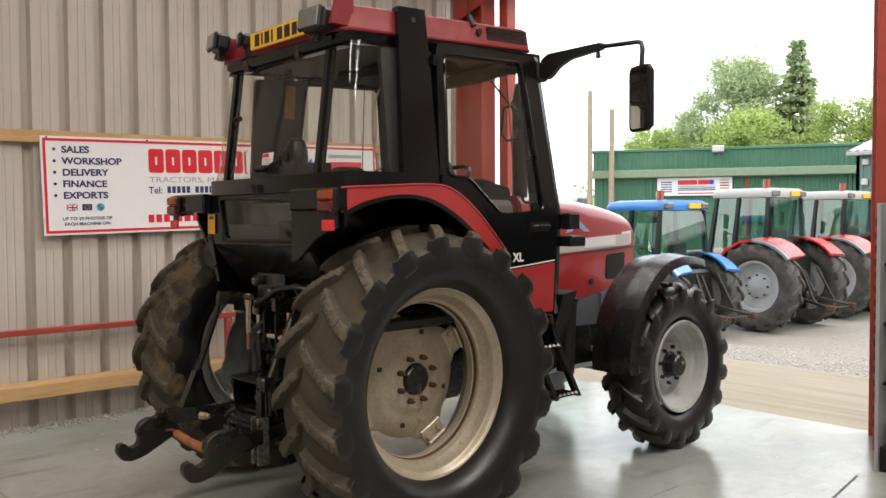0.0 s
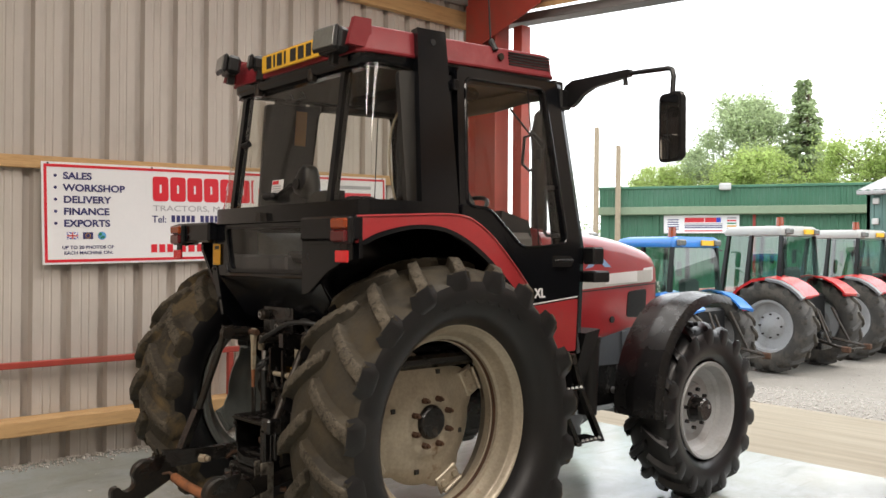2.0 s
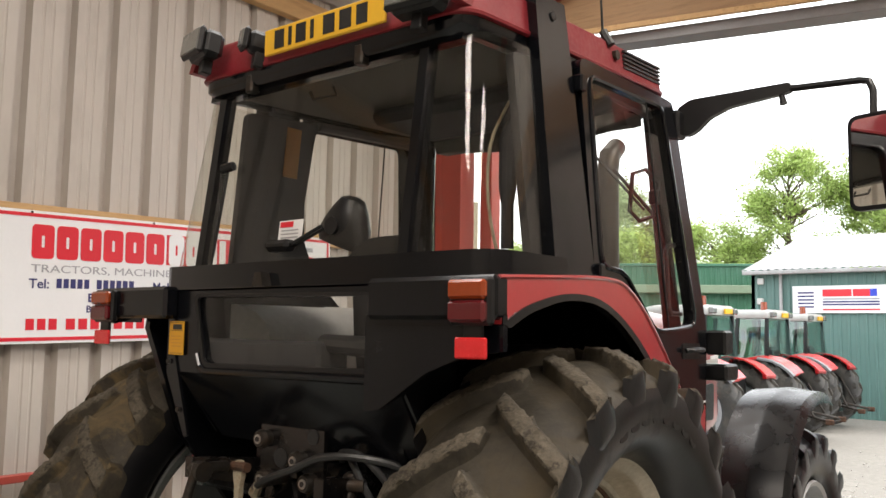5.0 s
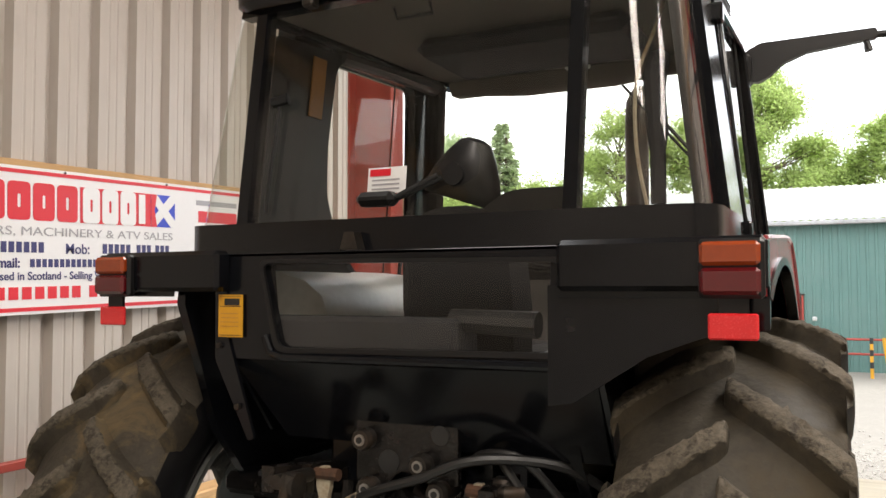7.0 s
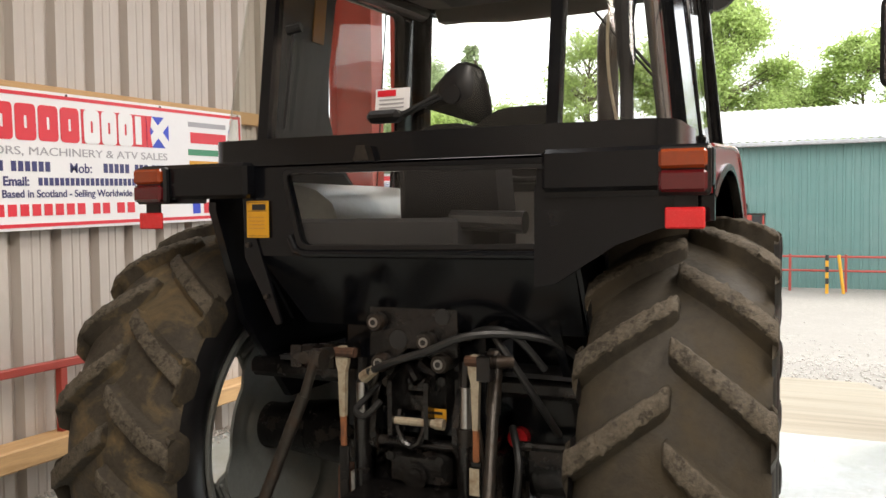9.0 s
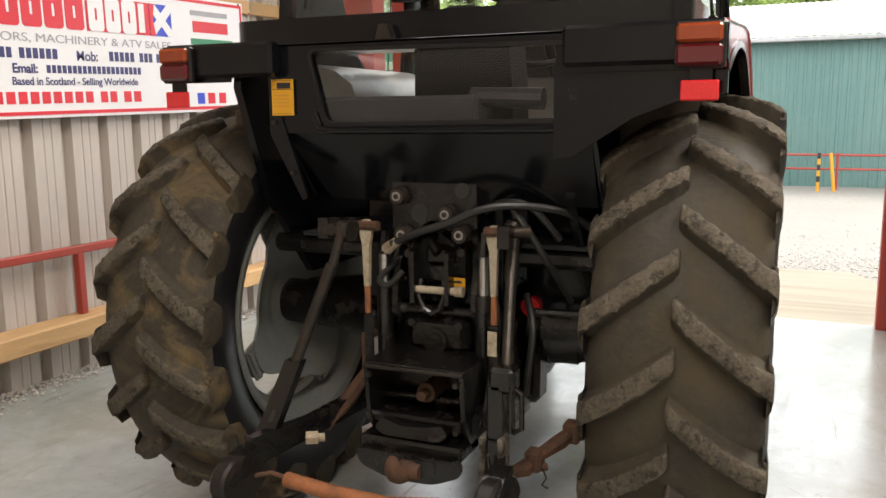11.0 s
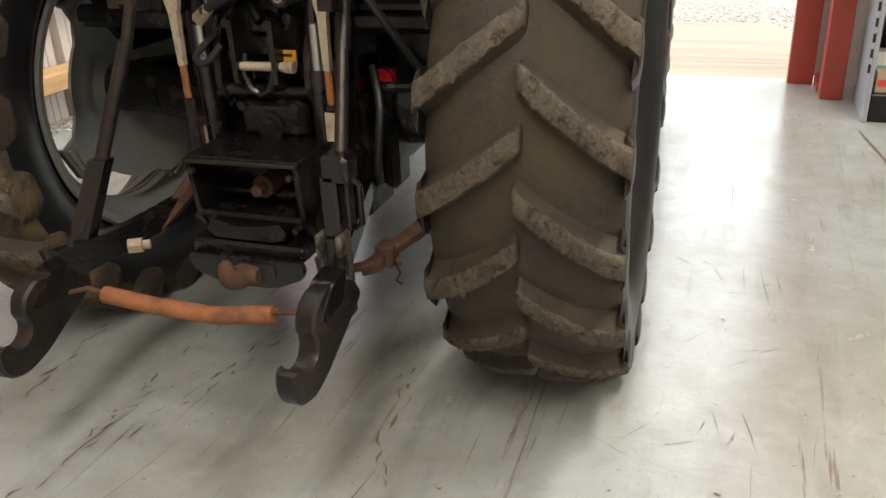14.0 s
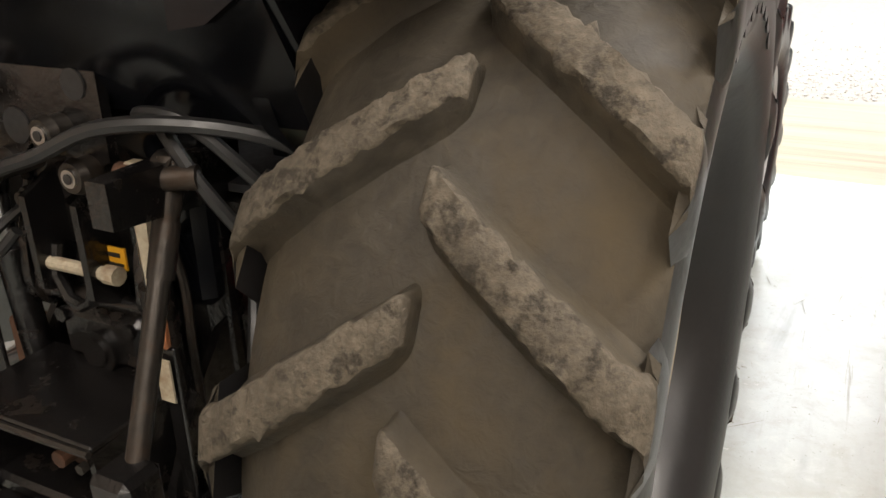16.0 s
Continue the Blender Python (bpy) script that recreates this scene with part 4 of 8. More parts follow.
# wrap-round corner glass
for sgn in (1, -1):
    rows = []
    for z in (1.965, 2.2, 2.45, 2.66):
        t = (z - GLASS_Z0) / (GLASS_Z1 - GLASS_Z0)
        xs, yr = side_x(z) - 0.005, lerp(REAR_Y0, REAR_Y1, t)
        inner = 0.495 if sgn > 0 else 0.58
        rows.append([(sgn * px, py, z) for px, py in ((inner, yr), (xs - 0.12, yr), (xs - 0.06, yr + 0.015), (xs - 0.02, yr + 0.05), (xs - 0.004, yr + 0.1), (xs, -0.13))])
    s = Shape()
    s.loft(rows, closed=False, caps=False)
    part("corner_window", s, GLASS, cab, "wrap-round corner glass").visible_shadow = False

# window furniture
part("window_latch", Shape().box((-0.13, -0.53, 1.99), (-0.01, -0.47, 2.03), 0.015), PLASTIC, cab, "grey rear window latch")
part("latch_bar", Shape().tube([(-0.02, -0.5, 2.01), (0.1, -0.47, 2.07)], 0.008), PLASTIC, cab)
for hx in (-0.36, 0.22):
    part("window_hinge", Shape().box((hx - 0.02, -0.44, 2.62), (hx + 0.02, -0.395, 2.69), 0.006), DARK_STEEL, cab)
part("gas_strut", Shape().tube([rear_pt(-0.47, 1.99, -0.02), rear_pt(-0.45, 2.33, -0.02)], 0.006).tube([rear_pt(-0.47, 2.33, -0.03), rear_pt(-0.42, 2.34, -0.02)], 0.018), PLASTIC, cab)

# rear ledge, bulkhead with lower window
ledge = [(-0.79, -0.1), (-0.79, -0.41), (-0.78, -0.455), (-0.75, -0.487), (-0.71, -0.5), (0.75, -0.5), (0.79, -0.485), (0.825, -0.45), (0.835, -0.4), (0.835, -0.1)]
part("rear_ledge", Shape().prism(ledge, 0.1, "z", 1.86), CAB_BLACK, cab, "black ledge below the rear window")
W = rounded([(-0.38, 1.834), (-0.345, 1.7), (-0.32, 1.6), (0.523, 1.612), (0.5, 1.824)], 0.03)
OUT = rounded([(-0.55, 1.862), (-0.548, 1.7), (-0.5, 1.565), (0.57, 1.565), (0.6, 1.862)], 0.012)
SEAL = rounded([(-0.395, 1.845), (-0.36, 1.7), (-0.335, 1.586), (0.538, 1.598), (0.514, 1.836)], 0.035)
bulk = part("rear_bulkhead", Shape().ring(OUT, W, 0.025, "y", -0.605).box((-0.55, -0.605, 1.852), (0.6, -0.42, 1.864), 0.003), CAB_BLACK, cab, "black sheet bulkhead with lower rear window")
part("lower_window", Shape().add([(px, -0.598, pz) for px, pz in W], [tuple(range(len(W)))]), GLASS_CLEAR, bulk, "low rear window").visible_shadow = False
part("window_seal", Shape().ring(SEAL, W, 0.012, "y", -0.615), PLASTIC, bulk)
part("lip", Shape().tube([(-0.37, -0.608, 1.63), (-0.345, -0.612, 1.585), (-0.3, -0.615, 1.574), (0.53, -0.615, 1.578)], 0.013), CAB_BLACK, bulk)
part("lower_panel", Shape().loft([[(-0.5, -0.6, 1.568), (0.575, -0.6, 1.568), (0.575, -0.58, 1.575), (-0.5, -0.58, 1.575)], [(-0.4, -0.46, 1.33), (0.57, -0.46, 1.33), (0.57, -0.44, 1.33), (-0.4, -0.44, 1.33)]]), CAB_BLACK, bulk, "black sloping lower panel")
part("side_flange", Shape().prism(rounded([(-0.55, 1.86), (-0.548, 1.56), (-0.425, 1.335), (-0.405, 1.345), (-0.5, 1.62), (-0.515, 1.86)], 0.008, 2), 0.012, "y", -0.612).prism([(-0.6, 1.86), (-0.6, 1.57), (-0.42, 1.335), (-0.35, 1.335), (-0.42, 1.86)], 0.012, "x", -0.5), CAB_BLACK, bulk, "black folded flange beside the bulkhead")
part("side_flange", Shape().prism([(-0.6, 1.86), (-0.6, 1.57), (-0.44, 1.33), (-0.3, 1.33), (-0.4, 1.86)], 0.014, "x", 0.575), CAB_BLACK, bulk)
for bx, bz in ((-0.53, 1.6), (0.555, 1.79), (0.545, 1.66), (-0.46, 1.43)):
    part("panel_bolt", Shape().tube([(bx, -0.6, bz), (bx, -0.622, bz)], 0.009, 8), DARK_STEEL, bulk)
part("lower_bulkhead", Shape().box((-0.3, -0.4, 0.95), (0.25, -0.34, 1.34), 0.02).box((0.24, -0.18, 0.9), (0.5, -0.15, 1.34), 0.01), CAB_BLACK, cab)
part("number_plate_lamp", Shape().prism([(-0.17, 1.87), (-0.11, 1.87), (-0.125, 1.92), (-0.155, 1.92)], 0.04, "y", -0.54), DARK_STEEL, cab)

# roof
def roof_loop(z, grow):
    pts = rounded([(-0.66 - grow, -0.43 - grow * 0.6), (0.66 + grow, -0.43 - grow * 0.6), (0.66 + grow, 1.03 + grow * 0.5), (-0.66 - grow, 1.03 + grow * 0.5)], 0.1, 5)
    return [(px, py, z + 0.045 * (py + 0.43)) for px, py in pts]


s = Shape()
s.loft([roof_loop(2.7, 0.0), roof_loop(2.706, 0.028), roof_loop(2.716, 0.03), roof_loop(2.726, 0.022), roof_loop(2.83, 0.008), roof_loop(2.845, -0.008), roof_loop(2.852, -0.04), roof_loop(2.858, -0.2)])
roof = part("roof", s, ROOF_RED, cab, "faded red cab roof", 50)
part("gutter_band", Shape().loft([roof_loop(2.645, -0.01), roof_loop(2.665, 0.012), roof_loop(2.705, 0.014), roof_loop(2.705, -0.05), roof_loop(2.645, -0.04), roof_loop(2.645, -0.01)], caps=False), CAB_BLACK, cab, "black moulded band under the roof", 60)
part("headlining", Shape().loft([roof_loop(2.66, -0.06), roof_loop(2.7, -0.045)]), HEADLINING, cab, "dark grey headlining")
for i in range(5):
    zz = 2.795 + i * 0.017
    part("vent_slat", Shape().box((0.672, 0.62, zz), (0.6835, 0.97, zz + 0.008), 0, m=Matrix.Translation((0, 0.62, zz)) @ Matrix.Rotation(radians(2.6), 4, "X") @ Matrix.Translation((0, -0.62, -zz))), INK_AND_HOLE_BLACK, roof)
part("roof_bolt", Shape().tube([(0.67, 0.55, 2.83), (0.69, 0.55, 2.83)], 0.02, 12), DARK_STEEL, roof)
part("plate", Shape().box((-0.225, -0.478, 2.722), (0.375, -0.462, 2.82), 0.004), PLATE_YELLOW, roof, "yellow registration plate")
for bx, bw in ((-0.165, 0.05), (-0.09, 0.016), (-0.05, 0.05), (0.025, 0.016), (0.09, 0.055), (0.17, 0.055), (0.25, 0.05)):
    part("plate_bar", Shape().box((bx, -0.481, 2.738), (bx + bw, -0.477, 2.806), 0), INK_AND_HOLE_BLACK, roof)


def work_lamp(x, y, z, turn, w=0.17, h=0.11):
    m = pose(x, y, z, -8, 0, turn)
    lamp = part("work_lamp", Shape().box((-w / 2, 0.015, -h / 2), (w / 2, 0.1, h / 2), 0.02, m=m).box((-w / 2, -0.005, -h / 2), (w / 2, 0.02, h / 2), 0.01, m=m), PLASTIC, roof, "black work lamp with ribbed lens")
    part("lens", Shape().box((-w / 2 + 0.012, -0.012, -h / 2 + 0.012), (w / 2 - 0.012, 0.0, h / 2 - 0.012), 0.003, m=m), LAMP_GLASS, lamp)
    part("bracket", Shape().box((-0.02, 0.05, -h / 2 - 0.05), (0.02, 0.09, -h / 2 + 0.02), 0.004, m=m), PLASTIC, lamp)


work_lamp(0.55, -0.56, 2.765, 4, 0.19, 0.125)
work_lamp(-0.545, -0.57, 2.815, -12)
work_lamp(-0.31, -0.51, 2.8, -20, 0.065, 0.09)
for sgn in (1, -1):
    part("lamp_mount", Shape().prism([(-0.5, 2.73), (-0.36, 2.73), (-0.36, 2.875), (-0.46, 2.872)], 0.03, "x", 0.64 if sgn > 0 else -0.66), ROOF_RED, roof)
part("aerial", Shape().tube([(0.65, 0.5, 2.9), (0.64, 0.48, 3.3)], [0.006, 0.003], 6).tube([(0.68, 0.51, 2.86), (0.65, 0.5, 2.92)], 0.018, 8), PLASTIC, roof)

# fenders
for sgn in (1, -1):
    # shell over the tyre
    arch = [(-0.645, 1.76), (-0.615, 1.845), (-0.5, 1.862), (-0.08, 1.883), (0.09, 1.855), (0.27, 1.735), (0.42, 1.59), (0.53, 1.45), (0.6, 1.3)]
    s = Shape()
    rows = [[(0.5 if sgn > 0 else -0.68, y, z), (sgn * 0.93, y, z), (sgn * 0.93, y * 0.995, z - 0.02), (0.5 if sgn > 0 else -0.68, y * 0.995, z - 0.02)] for y, z in smoothed(arch)]
    s.loft(rows)
    fender = part("fender", s, CAB_BLACK, tractor, "black fender with red outer panel")
    inner = [(-0.62, 1.72), (-0.6, 1.855), (0.0, 1.88), (0.2, 1.872), (0.35, 1.78), (0.48, 1.62), (0.58, 1.45), (0.62, 1.3), (0.62, 1.0), (-0.2, 1.0), (-0.47, 1.33)]
    part("inner_panel", Shape().prism(inner, 0.03 * sgn, "x", 0.47 if sgn > 0 else -0.66), CAB_BLACK, fender)
    # red outer cheek with black flare below
    top = [(-0.64, 1.865), (-0.4, 1.878), (-0.06, 1.893), (0.1, 1.865), (0.28, 1.745), (0.5, 1.53)]
    bot = [(-0.63, 1.745), (-0.5, 1.8), (-0.28, 1.838), (-0.06, 1.815), (0.17, 1.7), (0.42, 1.49)]
    s = Shape()
    s.loft([[(sgn * 0.925, ya, za), (sgn * 0.95, ya, za), (sgn * 0.95, yb, zb), (sgn * 0.925, yb, zb)] for (ya, za), (yb, zb) in zip(smoothed(top), smoothed(bot))])
    part("fender_cheek", s, PAINT_RED, fender, "red painted fender cheek")
    s = Shape().tube([(sgn * 0.95, y, z + 0.002) for y, z in smoothed(top)], 0.006, 6)
    part("fender_bead", s, PAINT_RED, fender)
    low_edge = [(-0.6, 1.735), (-0.48, 1.782), (-0.28, 1.818), (-0.07, 1.795), (0.15, 1.682), (0.4, 1.475)]
    up_edge = [(-0.63, 1.745), (-0.5, 1.8), (-0.28, 1.838), (-0.06, 1.815), (0.17, 1.7), (0.42, 1.49)]
    s = Shape()
    s.loft([[(sgn * 0.93, ya, za), (sgn * 0.956, ya, za), (sgn * 0.958, yb, zb), (sgn * 0.93, yb, zb)] for (ya, za), (yb, zb) in zip(smoothed(up_edge), smoothed(low_edge))])
    part("fender_flare", s, CAB_BLACK, fender, "black plastic wheel-arch flare")
    # back plate with lamps
    s = Shape()
    s.box((min(0.5 * sgn, 0.955 * sgn), -0.665, 1.755), (max(0.5 * sgn, 0.955 * sgn), -0.6, 1.872), 0.012)
    if sgn > 0:
        s.prism([(0.47, 1.77), (0.955, 1.77), (0.955, 1.675), (0.82, 1.655), (0.7, 1.61), (0.6, 1.545), (0.53, 1.5), (0.47, 1.49)], 0.02, "y", -0.63)
    part("back_plate", s, CAB_BLACK, fender)
    x0, x1 = sorted((0.825 * sgn, 0.945 * sgn))
    lamp = part("tail_lamp", Shape().box((x0 - 0.006, -0.685, 1.74), (x1 + 0.006, -0.655, 1.865), 0.008), PLASTIC, fender, "amber and red tail lamp")
    part("amber_lens", Shape().box((x0, -0.705, 1.808), (x1, -0.68, 1.858), 0.008), AMBER, lamp, "amber indicator lens")
    part("red_lens", Shape().box((x0, -0.705, 1.748), (x1, -0.68, 1.804), 0.008), RED_LENS, lamp, "dark red brake lens")
    x0, x1 = sorted((0.838 * sgn, 0.938 * sgn))
    part("reflector", Shape().box((x0, -0.685, 1.655), (x1, -0.672, 1.71), 0.004), REFLECTOR, fender, "bright red reflector")
    part("reflector_bracket", Shape().box((x0 + 0.02, -0.672, 1.66), (x1 - 0.02, -0.66, 1.76), 0.002), PLASTIC, fender)
st = part("warning_sticker", Shape().box((-0.533, -0.617, 1.625), (-0.446, -0.613, 1.746), 0), YELLOW_STICKER, cab, "yellow warning sticker")
for z0, z1, x0, x1 in ((1.716, 1.735, -0.51, -0.456), (1.712, 1.7135, -0.528, -0.451), (1.741, 1.7425, -0.528, -0.451), (1.63, 1.6315, -0.528, -0.451)):
    part("print_bar", Shape().box((x0, -0.6185, z0), (x1, -0.617, z1), 0), INK_AND_HOLE_BLACK, st)
for z0 in (1.655, 1.667, 1.679, 1.691):
    part("print_bar", Shape().box((-0.523, -0.6185, z0), (-0.46, -0.617, z0 + 0.002), 0), TAN_STICKER, st)

# hood
def hood_loop(y, w, top, bot):
    pts = rounded([(-w, bot), (-w, top - 0.05), (-w * 0.55, top), (w * 0.55, top), (w, top - 0.05), (w, bot)], 0.08, 4)
    return [(px, y, pz) for px, pz in pts]


s = Shape()
s.loft([hood_loop(1.3, 0.33, 1.89, 1.03), hood_loop(1.9, 0.33, 1.86, 1.06), hood_loop(2.21, 0.325, 1.825, 1.1), hood_loop(2.4, 0.32, 1.79, 1.13), hood_loop(2.515, 0.315, 1.765, 1.15), hood_loop(2.61, 0.3, 1.73, 1.165), hood_loop(2.675, 0.28, 1.68, 1.18), hood_loop(2.715, 0.24, 1.61, 1.2)])
hood = part("hood", s, PAINT_RED, tractor, "glossy red engine hood", 50)
DECAL_BLUE = material("pale_blue_decal", (0.25, 0.4, 0.65), 0.4)
FRAME_GREY = material("blue_grey_chassis_frame", (0.075, 0.085, 0.1), 0.5, vary=0.15, second=(0.05, 0.05, 0.05), second_at=0.62)
for sgn in (1, -1):
    band = part("hood_band", Shape().prism([(1.42, 1.44), (1.42, 1.53), (2.55, 1.588), (2.55, 1.498)], 0.006 * sgn, "x", 0.326 * sgn), PALE_PLASTIC, hood, "silver decal band")
    part("brand_block", Shape().prism([(1.98, 1.485), (1.98, 1.56), (2.36, 1.58), (2.36, 1.5)], 0.005 * sgn, "x", 0.331 * sgn), SIGN_WHITE, band)
    part("lamp_panel", Shape().prism([(2.46, 1.5), (2.46, 1.6), (2.575, 1.61), (2.575, 1.51)], 0.006 * sgn, "x", 0.318 * sgn), SIGN_WHITE, hood, "pale corner lamp")
    part("panel_seam", Shape().prism([(1.42, 1.42), (1.42, 1.428), (2.68, 1.49), (2.68, 1.482)], 0.004 * sgn, "x", 0.329 * sgn), INK_AND_HOLE_BLACK, hood)
    part("decal_shape", Shape().prism([(1.76, 1.6), (1.86, 1.69), (1.92, 1.695), (2.05, 1.61), (1.98, 1.61), (1.9, 1.655), (1.83, 1.61)], 0.006 * sgn, "x", 0.326 * sgn), DECAL_BLUE, hood)
    part("side_grille", Shape().prism(rounded([(2.24, 1.24), (2.26, 1.43), (2.49, 1.445), (2.475, 1.23)], 0.03), 0.01 * sgn, "x", 0.318 * sgn), PLASTIC, hood, "dark mesh side grille")
    part("hood_catch", Shape().tube([(0.325 * sgn, 2.06, 1.23), (0.34 * sgn, 2.06, 1.23)], 0.024, 12), INK_AND_HOLE_BLACK, hood)
    part("engine_side", Shape().prism([(1.45, 0.92), (1.45, 1.12), (2.5, 1.17), (2.5, 1.03), (2.2, 0.9)], 0.1 * sgn, "x", 0.22 * sgn), FRAME_GREY, tractor, "blue-grey side frame")
    part("frame_bracket", Shape().box((min(0.32 * sgn, 0.332 * sgn), 2.18, 0.93), (max(0.32 * sgn, 0.332 * sgn), 2.24, 1.14), 0.003), FRAME_GREY, tractor)
part("nose", Shape().box((-0.25, 2.5, 1.0), (0.25, 2.76, 1.5), 0.05), PLASTIC, tractor)

# exhaust stack at the front pillar
part("exhaust", Shape().tube([(0.19, 1.43, 1.7), (0.19, 1.43, 1.9), (0.19, 1.43, 2.55), (0.19, 1.45, 2.64), (0.19, 1.53, 2.7)], [0.055, 0.055, 0.055, 0.055, 0.05], 16), DARK_STEEL, tractor, "dark exhaust stack")
# side boxes at the pillar
part("indicator", Shape().box((0.79, 1.16, 1.64), (0.88, 1.26, 1.745), 0.01), PLASTIC, tractor, "black side lamp housing")
part("side_lamp", Shape().box((0.76, 1.17, 1.53), (0.88, 1.32, 1.6), 0.01), PLASTIC, tractor)

# mirror
mir = new("mirror")
mir.parent = tractor
arm_outline = [(0.72, 2.6), (0.77, 2.59), (0.81, 2.61), (0.86, 2.655), (0.95, 2.69), (1.2, 2.715), (1.2, 2.755), (0.78, 2.75), (0.72, 2.72)]
part("arm", Shape().prism(rounded(arm_outline, 0.012, 2), 0.035, "y", 1.06), PLASTIC, mir, "black cast mirror bracket")
part("arm_foot", Shape().box((0.69, 1.0, 2.58), (0.75, 1.1, 2.7), 0.012), PLASTIC, mir)
part("stalk", Shape().tube([(1.12, 1.078, 2.735), (1.3, 1.07, 2.725), (1.46, 1.06, 2.715), (1.495, 1.04, 2.7), (1.51, 1.03, 2.66), (1.51, 1.02, 2.56)], 0.014), PLASTIC, mir, "bent black mirror stalk")
part("stalk_knob", Shape().tube([(1.16, 1.075, 2.72), (1.17, 1.07, 2.67)], [0.01, 0.016], 8), PLASTIC, mir)
mm = pose(1.505, 1.02, 2.385, 0, 0, -18)
part("shell", Shape().box((-0.085, 0.0, -0.175), (0.085, 0.045, 0.175), 0.03, m=mm).prism(rounded([(-0.092, -0.185), (0.092, -0.185), (0.092, 0.185), (-0.092, 0.185)], 0.04), 0.026, "y", -0.012, m=mm), PLASTIC, mir, "black mirror shell")
part("mirror_glass", Shape().prism(rounded([(-0.076, -0.168), (0.076, -0.168), (0.076, 0.168), (-0.076, 0.168)], 0.03), 0.002, "y", -0.0145, m=mm), MIRROR, mir)

# ---- chassis ----
part("gearbox", Shape().box((-0.22, -0.32, 0.55), (0.22, 1.5, 1.05), 0.04), CHASSIS_BLACK, tractor, "black gearbox casing")
for x0, x1 in ((-0.8, -0.2), (0.72, 0.2)):
    part("axle_trumpet", Shape().tube([(x0, 0, 0.825), (x1, 0, 0.825)], [0.1, 0.17], 20), CHASSIS_BLACK, tractor)
part("cab_floor", Shape().box((-0.75, -0.35, 1.1), (0.75, 1.3, 1.17), 0.02), CHASSIS_BLACK, tractor)
part("front_axle", Shape().box((-0.66, 2.3, 0.5), (0.66, 2.5, 0.7), 0.04), CHASSIS_BLACK, tractor)
part("engine", Shape().box((-0.25, 1.45, 0.55), (0.25, 2.5, 1.0), 0.05), CHASSIS_BLACK, tractor)
for sgn in (1, -1):
    part("fuel_tank", Shape().box((min(0.36 * sgn, 0.62 * sgn), 0.8, 0.72), (max(0.36 * sgn, 0.62 * sgn), 1.25, 1.08), 0.06), PLASTIC, tractor)
# ---- rear hitch, drawbar and hydraulics ----
HOOK_STEEL = material("dark_worn_hook_steel", (0.018, 0.016, 0.014), 0.38, metal=0.4, vary=0.4, bump=0.25, second=(0.05, 0.027, 0.014), second_at=0.64, second_scale=12, second_rough=0.8)
FORK_STEEL = material("scraped_grey_steel", (0.2, 0.18, 0.15), 0.45, metal=0.6, vary=0.4, scale=20, second=(0.03, 0.025, 0.02), second_at=0.55, second_scale=22, second_rough=0.7)
hitch = new("rear_hitch")
hitch.parent = tractor
# hydraulic valve plate with couplers
vp = part("valve_plate", Shape().prism([(-0.135, 1.24), (-0.135, 1.48), (-0.02, 1.48), (-0.02, 1.4), (0.175, 1.4), (0.175, 1.25), (0.12, 1.23), (0.06, 1.27), (0.0, 1.27), (-0.05, 1.23)], 0.02, "y", -0.5), CHASSIS_BLACK, hitch, "black valve plate with hydraulic couplers")
for cx, cz in ((-0.098, 1.353), (0.079, 1.298), (-0.083, 1.223), (0.129, 1.232)):
    c = part("coupler", Shape().tube([(cx, -0.44, cz), (cx, -0.535, cz)], 0.028, 14).tube([(cx, -0.53, cz), (cx, -0.545, cz)], [0.032, 0.026], 14), DARK_STEEL, hitch, "steel quick coupler")
    part("coupler_bore", Shape().tube([(cx, -0.54, cz), (cx, -0.549, cz)], 0.016, 12), STEEL, c)
    part("coupler_seat", Shape().tube([(cx, -0.545, cz), (cx, -0.5515, cz)], 0.009, 10), INK_AND_HOLE_BLACK, c)
for cx, cz, r in ((0.124, 1.375, 0.026), (-0.032, 1.294, 0.032)):
    # Black discs laid on the plate paint the shade of its holes.
    part("plate_hole", Shape().tube([(cx, -0.503, cz), (cx, -0.499, cz)], r, 16), INK_AND_HOLE_BLACK, vp)
part("plate_bolt", Shape().tube([(-0.078, -0.5, 1.445), (-0.078, -0.515, 1.445)], 0.016, 6), DARK_STEEL, vp)
for pts, r in (([(-0.125, -0.53, 1.19), (-0.02, -0.56, 1.235), (0.1, -0.57, 1.275), (0.22, -0.56, 1.325), (0.34, -0.52, 1.335), (0.46, -0.45, 1.31), (0.54, -0.36, 1.24)], 0.013),
               ([(0.3, -0.5, 1.32), (0.36, -0.5, 1.24), (0.42, -0.45, 1.12), (0.46, -0.36, 1.0)], 0.012),
               ([(0.18, -0.42, 1.3), (0.26, -0.5, 1.34), (0.36, -0.5, 1.33), (0.44, -0.44, 1.22)], 0.012),
               ([(-0.15, -0.42, 1.12), (-0.19, -0.5, 1.06), (-0.15, -0.52, 1.04), (-0.1, -0.5, 1.09)], 0.011),
               ([(-0.14, -0.4, 1.05), (-0.2, -0.42, 0.95), (-0.22, -0.35, 0.85)], 0.013),
               ([(0.29, -0.32, 1.0), (0.34, -0.4, 0.9), (0.33, -0.42, 0.75), (0.3, -0.35, 0.65)], 0.013)):
    part("hose", Shape().tube(smoothed(pts, 4), r, 8), HOSE, hitch, "black hydraulic hose")
part("hose_union", Shape().tube([(-0.16, -0.5, 1.165), (-0.1, -0.535, 1.2)], [0.022, 0.017], 8), WORN_IVORY, hitch, "worn brass hose union")

